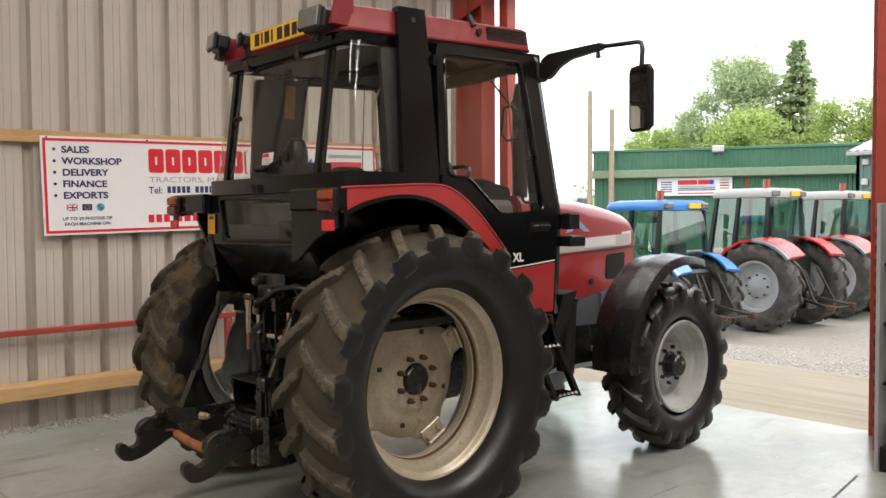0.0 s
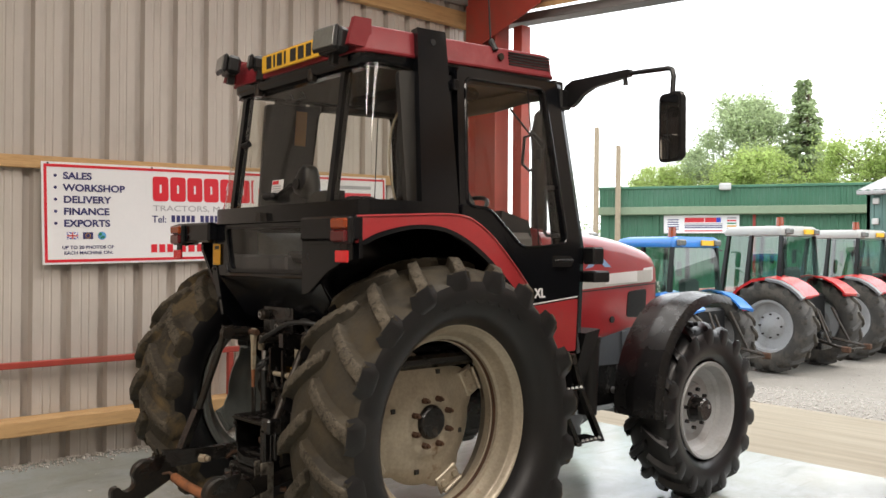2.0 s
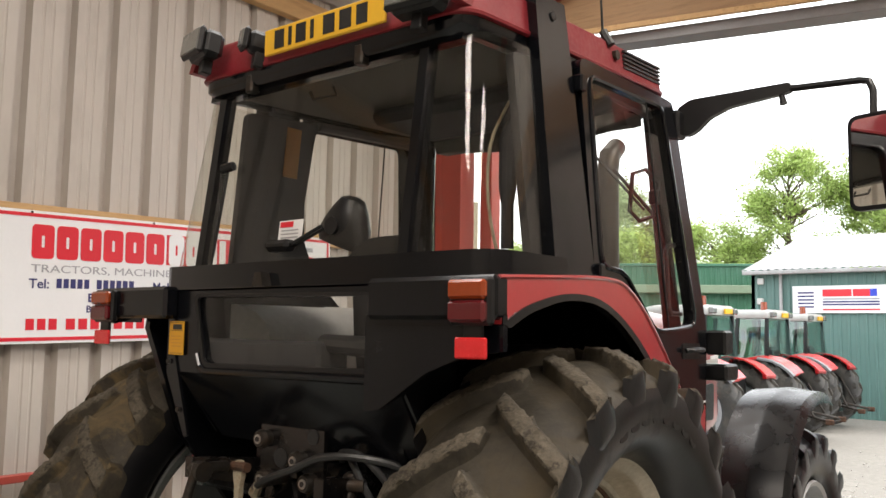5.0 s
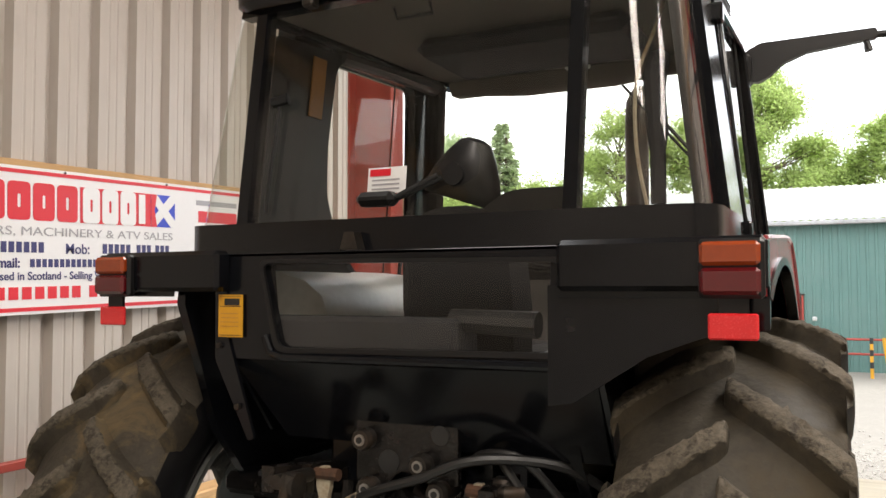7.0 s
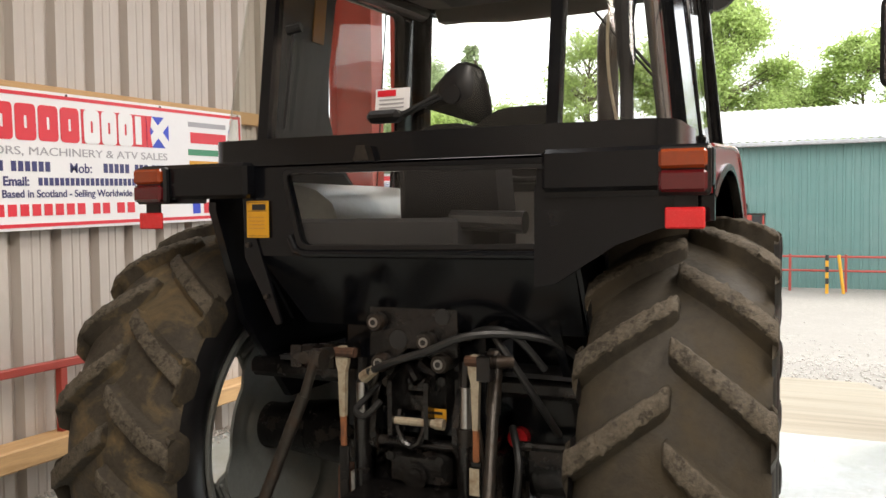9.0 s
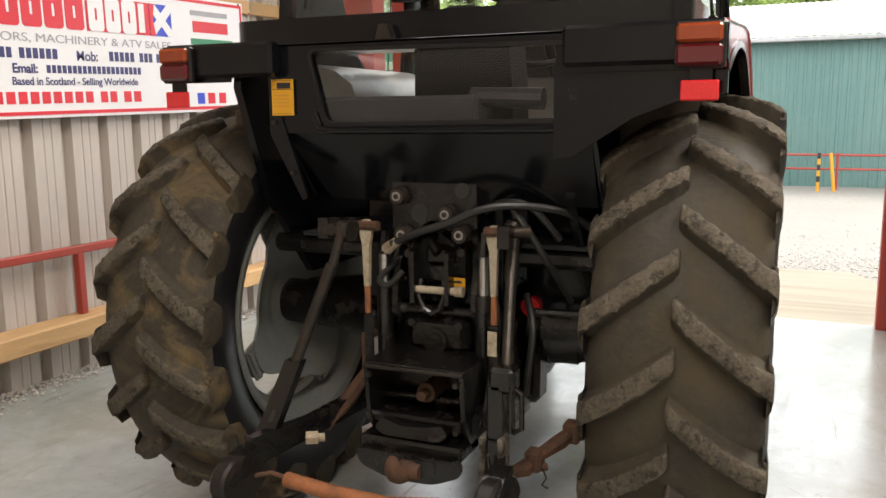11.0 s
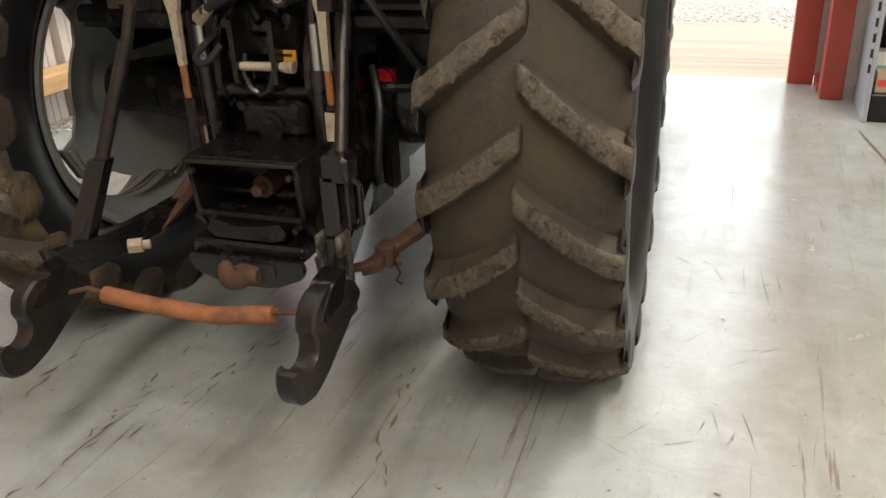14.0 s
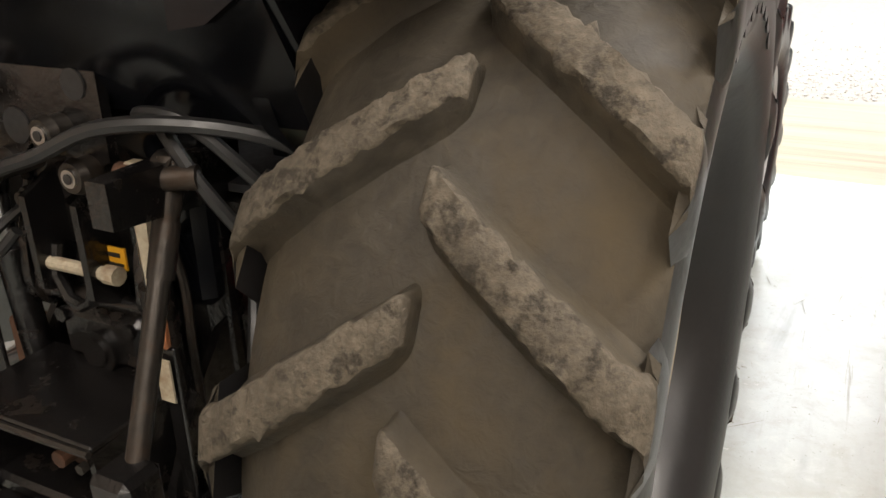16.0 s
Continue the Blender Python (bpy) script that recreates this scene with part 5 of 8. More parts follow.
# back casting
part("rear_casting", Shape().box((-0.23, -0.36, 0.62), (0.23, -0.28, 1.2), 0.03).box((-0.15, -0.42, 1.02), (0.13, -0.34, 1.22), 0.03), CHASSIS_BLACK, hitch, "oily black rear axle casting")
part("rocker_cover", Shape().box((-0.12, -0.45, 0.79), (0.12, -0.34, 0.93), 0.03), CHASSIS_BLACK, hitch)
part("top_cover", Shape().box((-0.05, -0.44, 1.1), (0.08, -0.36, 1.18), 0.02), CHASSIS_BLACK, hitch)
part("cover_disc", Shape().tube([(0.0, -0.44, 0.84), (0.0, -0.462, 0.84)], 0.045, 20).tube([(0.0, -0.46, 0.84), (0.0, -0.468, 0.84)], 0.028, 16), CHASSIS_BLACK, hitch)
for bx, bz in ((-0.09, 0.9), (0.09, 0.9), (-0.1, 1.19), (0.1, 1.16), (0.2, 1.1), (-0.19, 0.7), (0.19, 0.7)):
    part("bolt_head", Shape().tube([(bx, -0.42 if abs(bx) > 0.15 else -0.45, bz), (bx, -0.46 if abs(bx) < 0.15 else -0.44, bz)], 0.016, 6), CHASSIS_BLACK, hitch)
part("cross_shaft", Shape().tube([(-0.2, -0.43, 0.94), (0.19, -0.43, 0.945)], 0.019, 14).tube([(-0.2, -0.43, 0.94), (-0.15, -0.43, 0.941)], 0.032, 14).tube([(0.14, -0.43, 0.944), (0.19, -0.43, 0.945)], 0.032, 14), CHASSIS_BLACK, hitch, "black cross shaft")
part("shackle", Shape().tube([(-0.05, -0.46, 1.06), (-0.055, -0.47, 1.0), (-0.035, -0.47, 0.955), (-0.005, -0.47, 0.942), (0.025, -0.47, 0.957), (0.043, -0.47, 1.0), (0.04, -0.46, 1.06)], 0.013, 8), CHASSIS_BLACK, hitch, "bent steel shackle")
part("top_link_bracket", Shape().prism([(-0.42, 0.94), (-0.5, 0.98), (-0.5, 1.16), (-0.42, 1.2)], 0.016, "x", -0.075).prism([(-0.42, 0.94), (-0.5, 0.98), (-0.5, 1.16), (-0.42, 1.2)], 0.016, "x", 0.055), CHASSIS_BLACK, hitch)
part("top_link_pin", Shape().tube([(-0.06, -0.475, 1.025), (0.115, -0.475, 1.027)], 0.013, 10).tube([(0.085, -0.475, 1.027), (0.115, -0.475, 1.027)], 0.018, 10), WORN_IVORY, hitch, "worn steel top link pin")
stk = part("caution_sticker", Shape().box((0.06, -0.452, 1.028), (0.112, -0.448, 1.07), 0), YELLOW_STICKER, hitch, "orange caution sticker")
part("print_bar", Shape().box((0.072, -0.454, 1.052), (0.1, -0.452, 1.06), 0), INK_AND_HOLE_BLACK, stk)
part("print_bar", Shape().box((0.066, -0.454, 1.035), (0.106, -0.452, 1.04), 0), INK_AND_HOLE_BLACK, stk)
for cx, z0, z1 in ((-0.193, 1.03, 1.14), (0.185, 1.02, 1.15)):
    part("chrome_rod", Shape().tube([(cx, -0.46, z0), (cx, -0.46, z1)], 0.019, 14), STEEL, hitch, "chromed assist ram rod")
    part("ram_body", Shape().tube([(cx, -0.46, z0), (cx - 0.01, -0.44, z0 - 0.3)], 0.03, 14).tube([(cx, -0.46, z1), (cx, -0.45, z1 + 0.08)], 0.024, 10), CHASSIS_BLACK, hitch)
part("red_dust_cap", Shape().tube([(0.27, -0.16, 0.932), (0.27, -0.215, 0.932)], 0.036, 18).tube([(0.27, -0.21, 0.932), (0.27, -0.222, 0.932)], 0.012, 8), REFLECTOR, hitch, "red plastic dust cap")
part("remote_pipe", Shape().tube([(0.3, -0.3, 0.935), (0.6, -0.28, 0.94)], 0.016, 8), CHASSIS_BLACK, hitch)

for bx in (-0.17, -0.1, 0.1, 0.17):
    for bz in (0.66, 0.86, 1.0, 1.1):
        part("flange_bolt", Shape().tube([(bx, -0.36, bz), (bx, -0.385, bz)], 0.014, 6).tube([(bx, -0.36, bz), (bx, -0.367, bz)], 0.02, 12), CHASSIS_BLACK, hitch)
for sgn in (-1, 1):
    part("rocker_arm", Shape().prism(rounded([(-0.44, 0.9), (-0.47, 0.96), (-0.46, 1.06), (-0.42, 1.14), (-0.38, 1.12), (-0.41, 1.03), (-0.41, 0.92)], 0.02, 2), 0.022, "x", 0.15 * sgn - 0.011), CHASSIS_BLACK, hitch)
    part("assist_pipe", Shape().tube(smoothed([(0.21 * sgn, -0.42, 0.72), (0.23 * sgn, -0.44, 0.9), (0.21 * sgn, -0.42, 1.02), (0.16 * sgn, -0.41, 1.16)], 4), 0.009, 8), DARK_STEEL, hitch)
    part("axle_flange", Shape().tube([(0.26 * sgn, -0.02, 0.825), (0.29 * sgn, -0.02, 0.825)], 0.19, 28), CHASSIS_BLACK, hitch)
    part("side_plate", Shape().prism(rounded([(-0.5, 0.52), (-0.54, 0.62), (-0.45, 0.78), (-0.3, 0.95), (-0.2, 0.95), (-0.2, 0.52)], 0.03, 2), 0.018, "x", 0.215 * sgn - 0.009), CHASSIS_BLACK, hitch)
part("cross_tube", Shape().tube([(-0.18, -0.5, 0.645), (0.18, -0.5, 0.645)], 0.018, 12), CHASSIS_BLACK, hitch)
part("hitch_latch", Shape().prism(rounded([(-0.13, 0.585), (-0.1, 0.62), (-0.03, 0.6), (0.05, 0.605), (0.12, 0.62), (0.14, 0.585), (0.1, 0.56), (-0.1, 0.56)], 0.012, 2), 0.03, "y", -0.675), CHASSIS_BLACK, hitch)
for bx, bz in ((-0.155, 0.76), (-0.155, 0.62), (0.165, 0.76), (0.165, 0.6)):
    part("guard_bolt", Shape().tube([(bx, -0.655, bz), (bx, -0.67, bz)], 0.01, 6), DARK_STEEL, hitch)
part("lever_knuckle", Shape().tube([(0.025, -0.43, 1.21), (0.09, -0.46, 1.18)], [0.026, 0.02], 10).tube([(-0.04, -0.42, 1.2), (0.01, -0.45, 1.15)], 0.018, 8), CHASSIS_BLACK, hitch)
part("pipe_union", Shape().tube([(-0.085, -0.44, 1.15), (-0.085, -0.48, 1.15)], 0.02, 6).tube([(-0.085, -0.47, 1.15), (-0.085, -0.492, 1.15)], 0.013, 10), DARK_STEEL, hitch)
# lift arms and control levers
for sgn, xs in ((-1, -0.235), (1, 0.24)):
    part("lift_arm", Shape().loft([[(xs * 1.0 + dx, -0.3, 1.2 + dz) for dx, dz in ((-0.03, -0.05), (0.03, -0.05), (0.03, 0.05), (-0.03, 0.05))], [(xs * 1.35 + dx, -0.66, 1.25 + dz) for dx, dz in ((-0.02, -0.035), (0.02, -0.035), (0.02, 0.035), (-0.02, 0.035))]]), CHASSIS_BLACK, hitch, "black lift arm")
    lever = part("pull_lever", Shape().loft([[(xs + dx, -0.52, z) for dx in (-w, w)] + [(xs + dx, -0.5, z) for dx in (w, -w)] for z, w in ((1.03, 0.009), (1.12, 0.012), (1.18, 0.014), (1.21, 0.022), (1.245, 0.024), (1.265, 0.01))]), WORN_IVORY, hitch, "ivory pick-up lever with rusty shank")
    part("rusty_shank", Shape().box((xs - 0.01, -0.519, 0.93), (xs + 0.01, -0.503, 1.035), 0.004), RUST_ORANGE, lever)
    part("lever_pin", Shape().tube([(xs - 0.03, -0.515, 1.245), (xs + 0.05, -0.515, 1.245)], 0.017, 10), RUST, lever)
    part("lever_strap", Shape().box((xs - 0.02, -0.51, 0.6), (xs + 0.016, -0.5, 0.93), 0.003), CHASSIS_BLACK, lever)
    # cross pin and rod end
    rx = -0.215 if sgn < 0 else 0.3
    part("cross_pin", Shape().tube([(xs + 0.03 * sgn, -0.54, 1.245), (rx + 0.06 * sgn, -0.5 if sgn > 0 else -0.68, 1.25)], 0.02, 12).tube([(rx - 0.02, -0.49 if sgn > 0 else -0.685, 1.25), (rx + 0.02, -0.49 if sgn > 0 else -0.685, 1.25)], 0.034, 14), DARK_STEEL, hitch)
part("paper_tag", Shape().box((0.221, -0.522, 0.828), (0.253, -0.518, 0.912), 0), WORN_IVORY, hitch, "pale worn tag on the lever")
# lift rods
part("lift_rod", Shape().tube([(-0.21, -0.7, 1.28), (-0.25, -0.72, 1.13)], 0.016, 12).tube([(-0.25, -0.72, 1.14), (-0.365, -0.78, 0.81)], 0.02, 14), DARK_STEEL, hitch, "steel tube lift rod")
part("lift_fork", Shape().loft([[(-0.365 + dx, -0.78 + dy, 0.82) for dx, dy in ((-0.03, -0.02), (0.03, -0.02), (0.03, 0.02), (-0.03, 0.02))], [(-0.46 + dx, -0.86 + dy, 0.52) for dx, dy in ((-0.035, -0.022), (0.035, -0.022), (0.035, 0.022), (-0.035, 0.022))]]), CHASSIS_BLACK, hitch)
# Slot drawn as a black strip, its shade put into the colour.
part("fork_slot", Shape().loft([[(-0.375 + dx, -0.806 + dy, 0.77) for dx, dy in ((-0.008, -0.004), (0.008, -0.004), (0.008, 0.004), (-0.008, 0.004))], [(-0.425 + dx, -0.852 + dy, 0.62) for dx, dy in ((-0.008, -0.004), (0.008, -0.004), (0.008, 0.004), (-0.008, 0.004))]]), INK_AND_HOLE_BLACK, hitch)
part("lift_rod", Shape().tube([(0.303, -0.49, 1.27), (0.312, -0.54, 1.16)], [0.026, 0.018], 12).tube([(0.311, -0.535, 1.17), (0.354, -0.705, 0.86)], 0.018, 14).tube([(0.31, -0.53, 1.18), (0.32, -0.57, 1.1)], 0.022, 12), DARK_STEEL, hitch, "steel tube lift rod")
part("rod_collar", Shape().box((0.315, -0.77, 0.79), (0.395, -0.69, 0.87), 0.012), CHASSIS_BLACK, hitch)
part("rod_body", Shape().box((0.31, -0.77, 0.64), (0.36, -0.69, 0.82), 0.008).box((0.375, -0.75, 0.66), (0.385, -0.71, 0.82), 0.003), CHASSIS_BLACK, hitch)
part("rod_handle", Shape().tube([(0.38, -0.73, 0.81), (0.415, -0.74, 0.79), (0.415, -0.74, 0.68), (0.385, -0.73, 0.66)], 0.009, 8), CHASSIS_BLACK, hitch)
for fx in (0.292, 0.352):
    part("fork_plate", Shape().box((fx, -0.79, 0.4), (fx + 0.018, -0.72, 0.655), 0.005), FORK_STEEL, hitch, "scraped grey fork plate")
part("fork_core", Shape().box((0.31, -0.77, 0.42), (0.352, -0.73, 0.64), 0.006), CHASSIS_BLACK, hitch)

# lower links with hook ends
def link_end(x, lift):
    """Claw end of a lower link, in the plane x."""
    raw = [(-0.95, 0.585), (-0.9, 0.56), (-0.86, 0.5), (-0.97, 0.44), (-1.08, 0.385), (-1.16, 0.365), (-1.215, 0.38), (-1.245, 0.43), (-1.235, 0.475), (-1.205, 0.478), (-1.19, 0.45), (-1.16, 0.438), (-1.125, 0.455), (-1.115, 0.5), (-1.13, 0.525), (-1.115, 0.575), (-1.06, 0.605)]
    prof = rounded([(y, z + lift) for y, z in raw], 0.02, 2)
    mid = Vector((-1.06, 0.5 + lift))
    inset = [tuple(Vector(p) + (mid - Vector(p)).normalized() * 0.008) for p in prof]
    end = part("link_hook", Shape().loft([[(x + dx, y, z) for y, z in loop] for dx, loop in ((-0.027, inset), (-0.019, prof), (0.019, prof), (0.027, inset))]), HOOK_STEEL, hitch, "worn dark steel hook end")
    part("latch", Shape().prism(rounded([(-1.1, 0.53 + lift), (-1.02, 0.6 + lift), (-0.94, 0.61 + lift), (-0.98, 0.53 + lift)], 0.015, 2), 0.06, "x", x - 0.03), CHASSIS_BLACK, end)
    part("latch_pin", Shape().tube([(x - 0.035, -0.96, 0.6 + lift), (x - 0.035, -0.97, 0.64 + lift)], 0.006, 6), DARK_STEEL, end)
    return end


link_end(-0.44, -0.035)
link_end(0.43, 0.045)
for x0, x1 in ((-0.27, -0.44), (0.2, 0.42)):
    part("lower_link", Shape().loft([[(x0 + dx, -0.2, 0.6 + dz) for dx, dz in ((-0.02, -0.035), (0.02, -0.035), (0.02, 0.035), (-0.02, 0.035))], [(lerp(x0, x1, 0.6) + dx, -0.7, 0.56 + dz) for dx, dz in ((-0.018, -0.036), (0.018, -0.036), (0.018, 0.036), (-0.018, 0.036))],
                                       [(x1 + dx, -0.95, 0.55 + dz) for dx, dz in ((-0.018, -0.05), (0.018, -0.05), (0.018, 0.05), (-0.018, 0.05))]]), CHASSIS_BLACK, hitch, "black lower link arm")
part("link_bolt", Shape().tube([(-0.3, -0.76, 0.55), (-0.335, -0.78, 0.55)], 0.024, 6).tube([(-0.325, -0.775, 0.55), (-0.28, -0.75, 0.55)], 0.014, 10), WORN_IVORY, hitch, "pale bolt head")
# check spring between the links
coil = Shape()
ends = [(-0.31, -0.94, 0.475), (-0.15, -0.935, 0.458), (0.05, -0.93, 0.452), (0.225, -0.925, 0.478)]
pts = []
for i in range(len(ends) - 1):
    a, b = Vector(ends[i]), Vector(ends[i + 1])
    for k in range(20):
        pts.append(a.lerp(b, k / 20))
pts.append(Vector(ends[-1]))
coil.tube(pts, [0.0235 + 0.0025 * (i % 2) for i in range(len(pts))], 12)
spring = part("check_spring", coil, RUST_ORANGE, hitch, "rusty orange check spring between the links")
part("spring_hook", Shape().tube([(-0.42, -0.96, 0.475), (-0.36, -0.945, 0.49), (-0.3, -0.94, 0.478)], 0.008, 8), RUST, spring)
part("spring_hook", Shape().tube([(0.2, -0.925, 0.478), (0.3, -0.935, 0.5), (0.42, -0.96, 0.53)], 0.007, 8), RUST, spring)
# stabiliser
st_pts = [(0.34, -0.62, 0.475), (0.38, -0.6, 0.49), (0.42, -0.56, 0.53), (0.47, -0.5, 0.56), (0.52, -0.44, 0.6), (0.56, -0.38, 0.63), (0.6, -0.3, 0.68)]
part("stabiliser", Shape().tube(st_pts, [0.02, 0.03, 0.022, 0.028, 0.02, 0.03, 0.024], 8), RUST, hitch, "rusty stabiliser link")
for px, py, pz in ((0.405, -0.575, 0.515), (0.5, -0.465, 0.585), (0.575, -0.35, 0.65)):
    part("stabiliser_clamp", Shape().box((px - 0.028, py - 0.03, pz - 0.035), (px + 0.028, py + 0.03, pz + 0.035), 0.008).tube([(px, py - 0.045, pz), (px, py + 0.04, pz)], 0.009, 6), RUST, hitch)
part("stabiliser_pin", Shape().tube([(0.33, -0.66, 0.5), (0.44, -0.56, 0.49)], 0.014, 8), RUST, hitch)
part("clip_chain", Shape().tube([(0.43, -0.58, 0.5), (0.45, -0.59, 0.465), (0.435, -0.59, 0.44), (0.455, -0.59, 0.43)], 0.004, 6), DARK_STEEL, hitch)
part("stabiliser", Shape().tube([(-0.36, -0.62, 0.53), (-0.33, -0.5, 0.6), (-0.3, -0.4, 0.68), (-0.33, -0.25, 0.76)], [0.022, 0.03, 0.024, 0.03], 8), RUST, hitch, "rusty stabiliser link")
part("stay_bracket", Shape().box((-0.32, -0.42, 0.62), (-0.26, -0.36, 0.83), 0.006), RUST, hitch)
part("stay_plate", Shape().box((-0.26, -0.43, 0.68), (-0.235, -0.38, 0.82), 0.003), STEEL, hitch)
for x0 in (-0.35, 0.2):
    part("link_bracket", Shape().box((x0, -0.3, 0.5), (x0 + 0.04, -0.1, 0.9), 0.012), CHASSIS_BLACK, hitch)

# drawbar frame, guard and pick-up hook
frame_part = part("guard_top", Shape().box((-0.175, -0.66, 0.79), (0.19, -0.42, 0.805), 0.004), CHASSIS_BLACK, hitch, "black power take-off guard")
part("guard_lip", Shape().tube([(-0.175, -0.665, 0.79), (0.19, -0.665, 0.795)], 0.007, 6), DARK_STEEL, frame_part)
for sx in (-0.175, 0.175):
    part("guard_side", Shape().prism([(-0.42, 0.8), (-0.66, 0.79), (-0.64, 0.6), (-0.58, 0.52), (-0.42, 0.5)], 0.015, "x", sx), CHASSIS_BLACK, frame_part)
part("pto_shaft", Shape().tube([(0.01, -0.4, 0.684), (0.01, -0.56, 0.684)], 0.034, 16).tube([(0.01, -0.55, 0.684), (0.01, -0.6, 0.684)], 0.018, 10), RUST, hitch, "rusty power take-off stub")
for a, b in (((-0.17, -0.62, 0.575), (0.17, -0.5, 0.615)), ((-0.19, -0.68, 0.5), (0.19, -0.5, 0.55)), ((-0.12, -0.66, 0.552), (0.12, -0.6, 0.573))):
    part("cross_member", Shape().box(a, b, 0.01), CHASSIS_BLACK, hitch)
part("back_web", Shape().box((-0.19, -0.46, 0.5), (0.19, -0.42, 0.8), 0.01), CHASSIS_BLACK, hitch)
part("hook_plate", Shape().prism(rounded([(-0.19, 0.515), (-0.17, 0.46), (-0.06, 0.425), (0.1, 0.428), (0.2, 0.47), (0.2, 0.52)], 0.03), 0.02, "y", -0.71), CHASSIS_BLACK, hitch, "black curved pick-up plate")
# Black patch on the plate paints the dark inside of the slot.
part("hook_slot", Shape().prism(rounded([(-0.07, 0.455), (-0.07, 0.505), (0.11, 0.505), (0.11, 0.455)], 0.015), 0.004, "y", -0.7135), INK_AND_HOLE_BLACK, hitch)
part("pickup_hook", Shape().tube(smoothed([(0.01, -0.6, 0.47), (0.005, -0.7, 0.468), (0.0, -0.75, 0.47), (-0.008, -0.775, 0.49), (-0.012, -0.775, 0.535)], 4), [0.036] * 7 + [0.036, 0.035, 0.034, 0.033, 0.032, 0.03, 0.027, 0.023, 0.018, 0.01], 12).tube([(0.02, -0.72, 0.47), (0.06, -0.72, 0.47)], [0.034, 0.024], 12), RUST, hitch, "rusty pick-up hook")
part("belly_casting", Shape().box((-0.18, -0.3, 0.5), (0.18, 0.9, 0.62), 0.04), CHASSIS_BLACK, tractor)
part("drop_bracket", Shape().box((0.3, -0.12, 0.7), (0.44, 0.1, 0.87), 0.02).box((0.24, -0.2, 0.56), (0.3, -0.08, 0.8), 0.02), CHASSIS_BLACK, tractor)

# ---- cab interior ----
seat = new("driver_seat")
seat.parent = tractor
part("seat_cushion", Shape().box((-0.36, 0.18, 1.42), (0.12, 0.66, 1.56), 0.05), SEAT, seat, "dark fabric seat cushion")
part("backrest", Shape().loft([[(px - 0.12, 0.2 - (z - 1.5) * 0.12 + dy, z) for px, dy in ((-w, 0.0), (-w * 0.8, -0.05), (w * 0.8, -0.05), (w, 0.0), (w * 0.8, 0.06), (-w * 0.8, 0.06))] for z, w in ((1.5, 0.24), (1.7, 0.25), (1.88, 0.24), (1.97, 0.2), (2.03, 0.13), (2.045, 0.06))]), SEAT, seat, "dark seat backrest")
part("seat_base", Shape().box((-0.3, 0.1, 1.17), (0.06, 0.6, 1.42), 0.03), PLASTIC, seat)
pad = Matrix.Translation((0.17, -0.4, 2.1)) @ Matrix.Rotation(radians(18), 4, "Y")
part("window_motor", Shape().loft([[tuple(pad @ Vector((px * w, py * d - 0.01, z))) for px, py in circle(0, 0, 1, 14)] for z, w, d in ((-0.1, 0.115, 0.03), (-0.07, 0.12, 0.05), (-0.02, 0.1, 0.06), (0.03, 0.07, 0.055), (0.065, 0.045, 0.04), (0.075, 0.02, 0.02))]).tube([(0.15, -0.44, 2.07), (0.15, -0.475, 2.07)], 0.03, 14), PLASTIC, cab, "black moulded wiper motor cover")
part("wiper_arm", Shape().tube([(0.12, -0.48, 2.06), (0.0, -0.485, 2.015), (-0.06, -0.49, 1.995)], 0.006, 6), PLASTIC, cab)
cons = new("dashboard")
cons.parent = tractor
part("console", Shape().box((-0.3, 0.98, 1.17), (0.3, 1.3, 1.86), 0.06), INTERIOR, cons)
part("steering_wheel", Shape().tube([Matrix.Translation((0.0, 0.86, 1.96)) @ Matrix.Rotation(radians(35), 4, "X") @ Vector((0.2 * math.cos(a), 0.2 * math.sin(a), 0)) for a in [2 * math.pi * i / 32 for i in range(32)]], 0.015, 8, close=True).tube([(0, 0.86, 1.955), (0, 1.05, 1.75)], 0.025, 10), PLASTIC, cons, "black steering wheel")
part("instrument_hood", Shape().loft([[(px, 0.97, 1.8), (px, 1.0, 1.98), (px, 1.25, 1.92), (px, 1.28, 1.8)] for px in (-0.26, 0.26)]), PLASTIC, cons)
part("side_console", Shape().box((0.38, 0.0, 1.5), (0.6, 0.75, 1.68), 0.05), PLASTIC, cons, "black side console")
part("side_console_cover", Shape().loft([[(-0.76, y, 1.45), (-0.4, y, 1.45), (-0.4, y, 1.66), (-0.43, y, 1.74), (-0.5, y, 1.79), (-0.62, y, 1.82), (-0.72, y, 1.83), (-0.76, y, 1.83)] for y in (-0.25, -0.18, 0.1, 0.62)]), material("silver_grey_moulding", (0.62, 0.62, 0.6), 0.35, vary=0.15, scale=4), cons, "pale moulded side cover")
part("rear_shelf", Shape().box((-0.5, -0.56, 1.52), (0.2, -0.42, 1.685), 0.012), SEAT, cons, "dusty dark rear shelf")
part("tool_roll", Shape().tube([(0.16, -0.5, 1.68), (0.4, -0.5, 1.67)], [0.03, 0.035], 10), TRIM, cons)
part("manual_booklet", Shape().box((0.36, -0.53, 1.595), (0.5, -0.43, 1.607), 0.001, m=Matrix.Translation((0.43, -0.5, 1.6)) @ Matrix.Rotation(radians(-22), 4, "Y") @ Matrix.Translation((-0.43, 0.5, -1.6))), SIGN_WHITE, cons, "white booklets lying behind the seat")
part("lever_knob", Shape().tube([(0.49, -0.48, 1.6), (0.495, -0.48, 1.65)], [0.02, 0.024], 10), WORN_IVORY, cons)
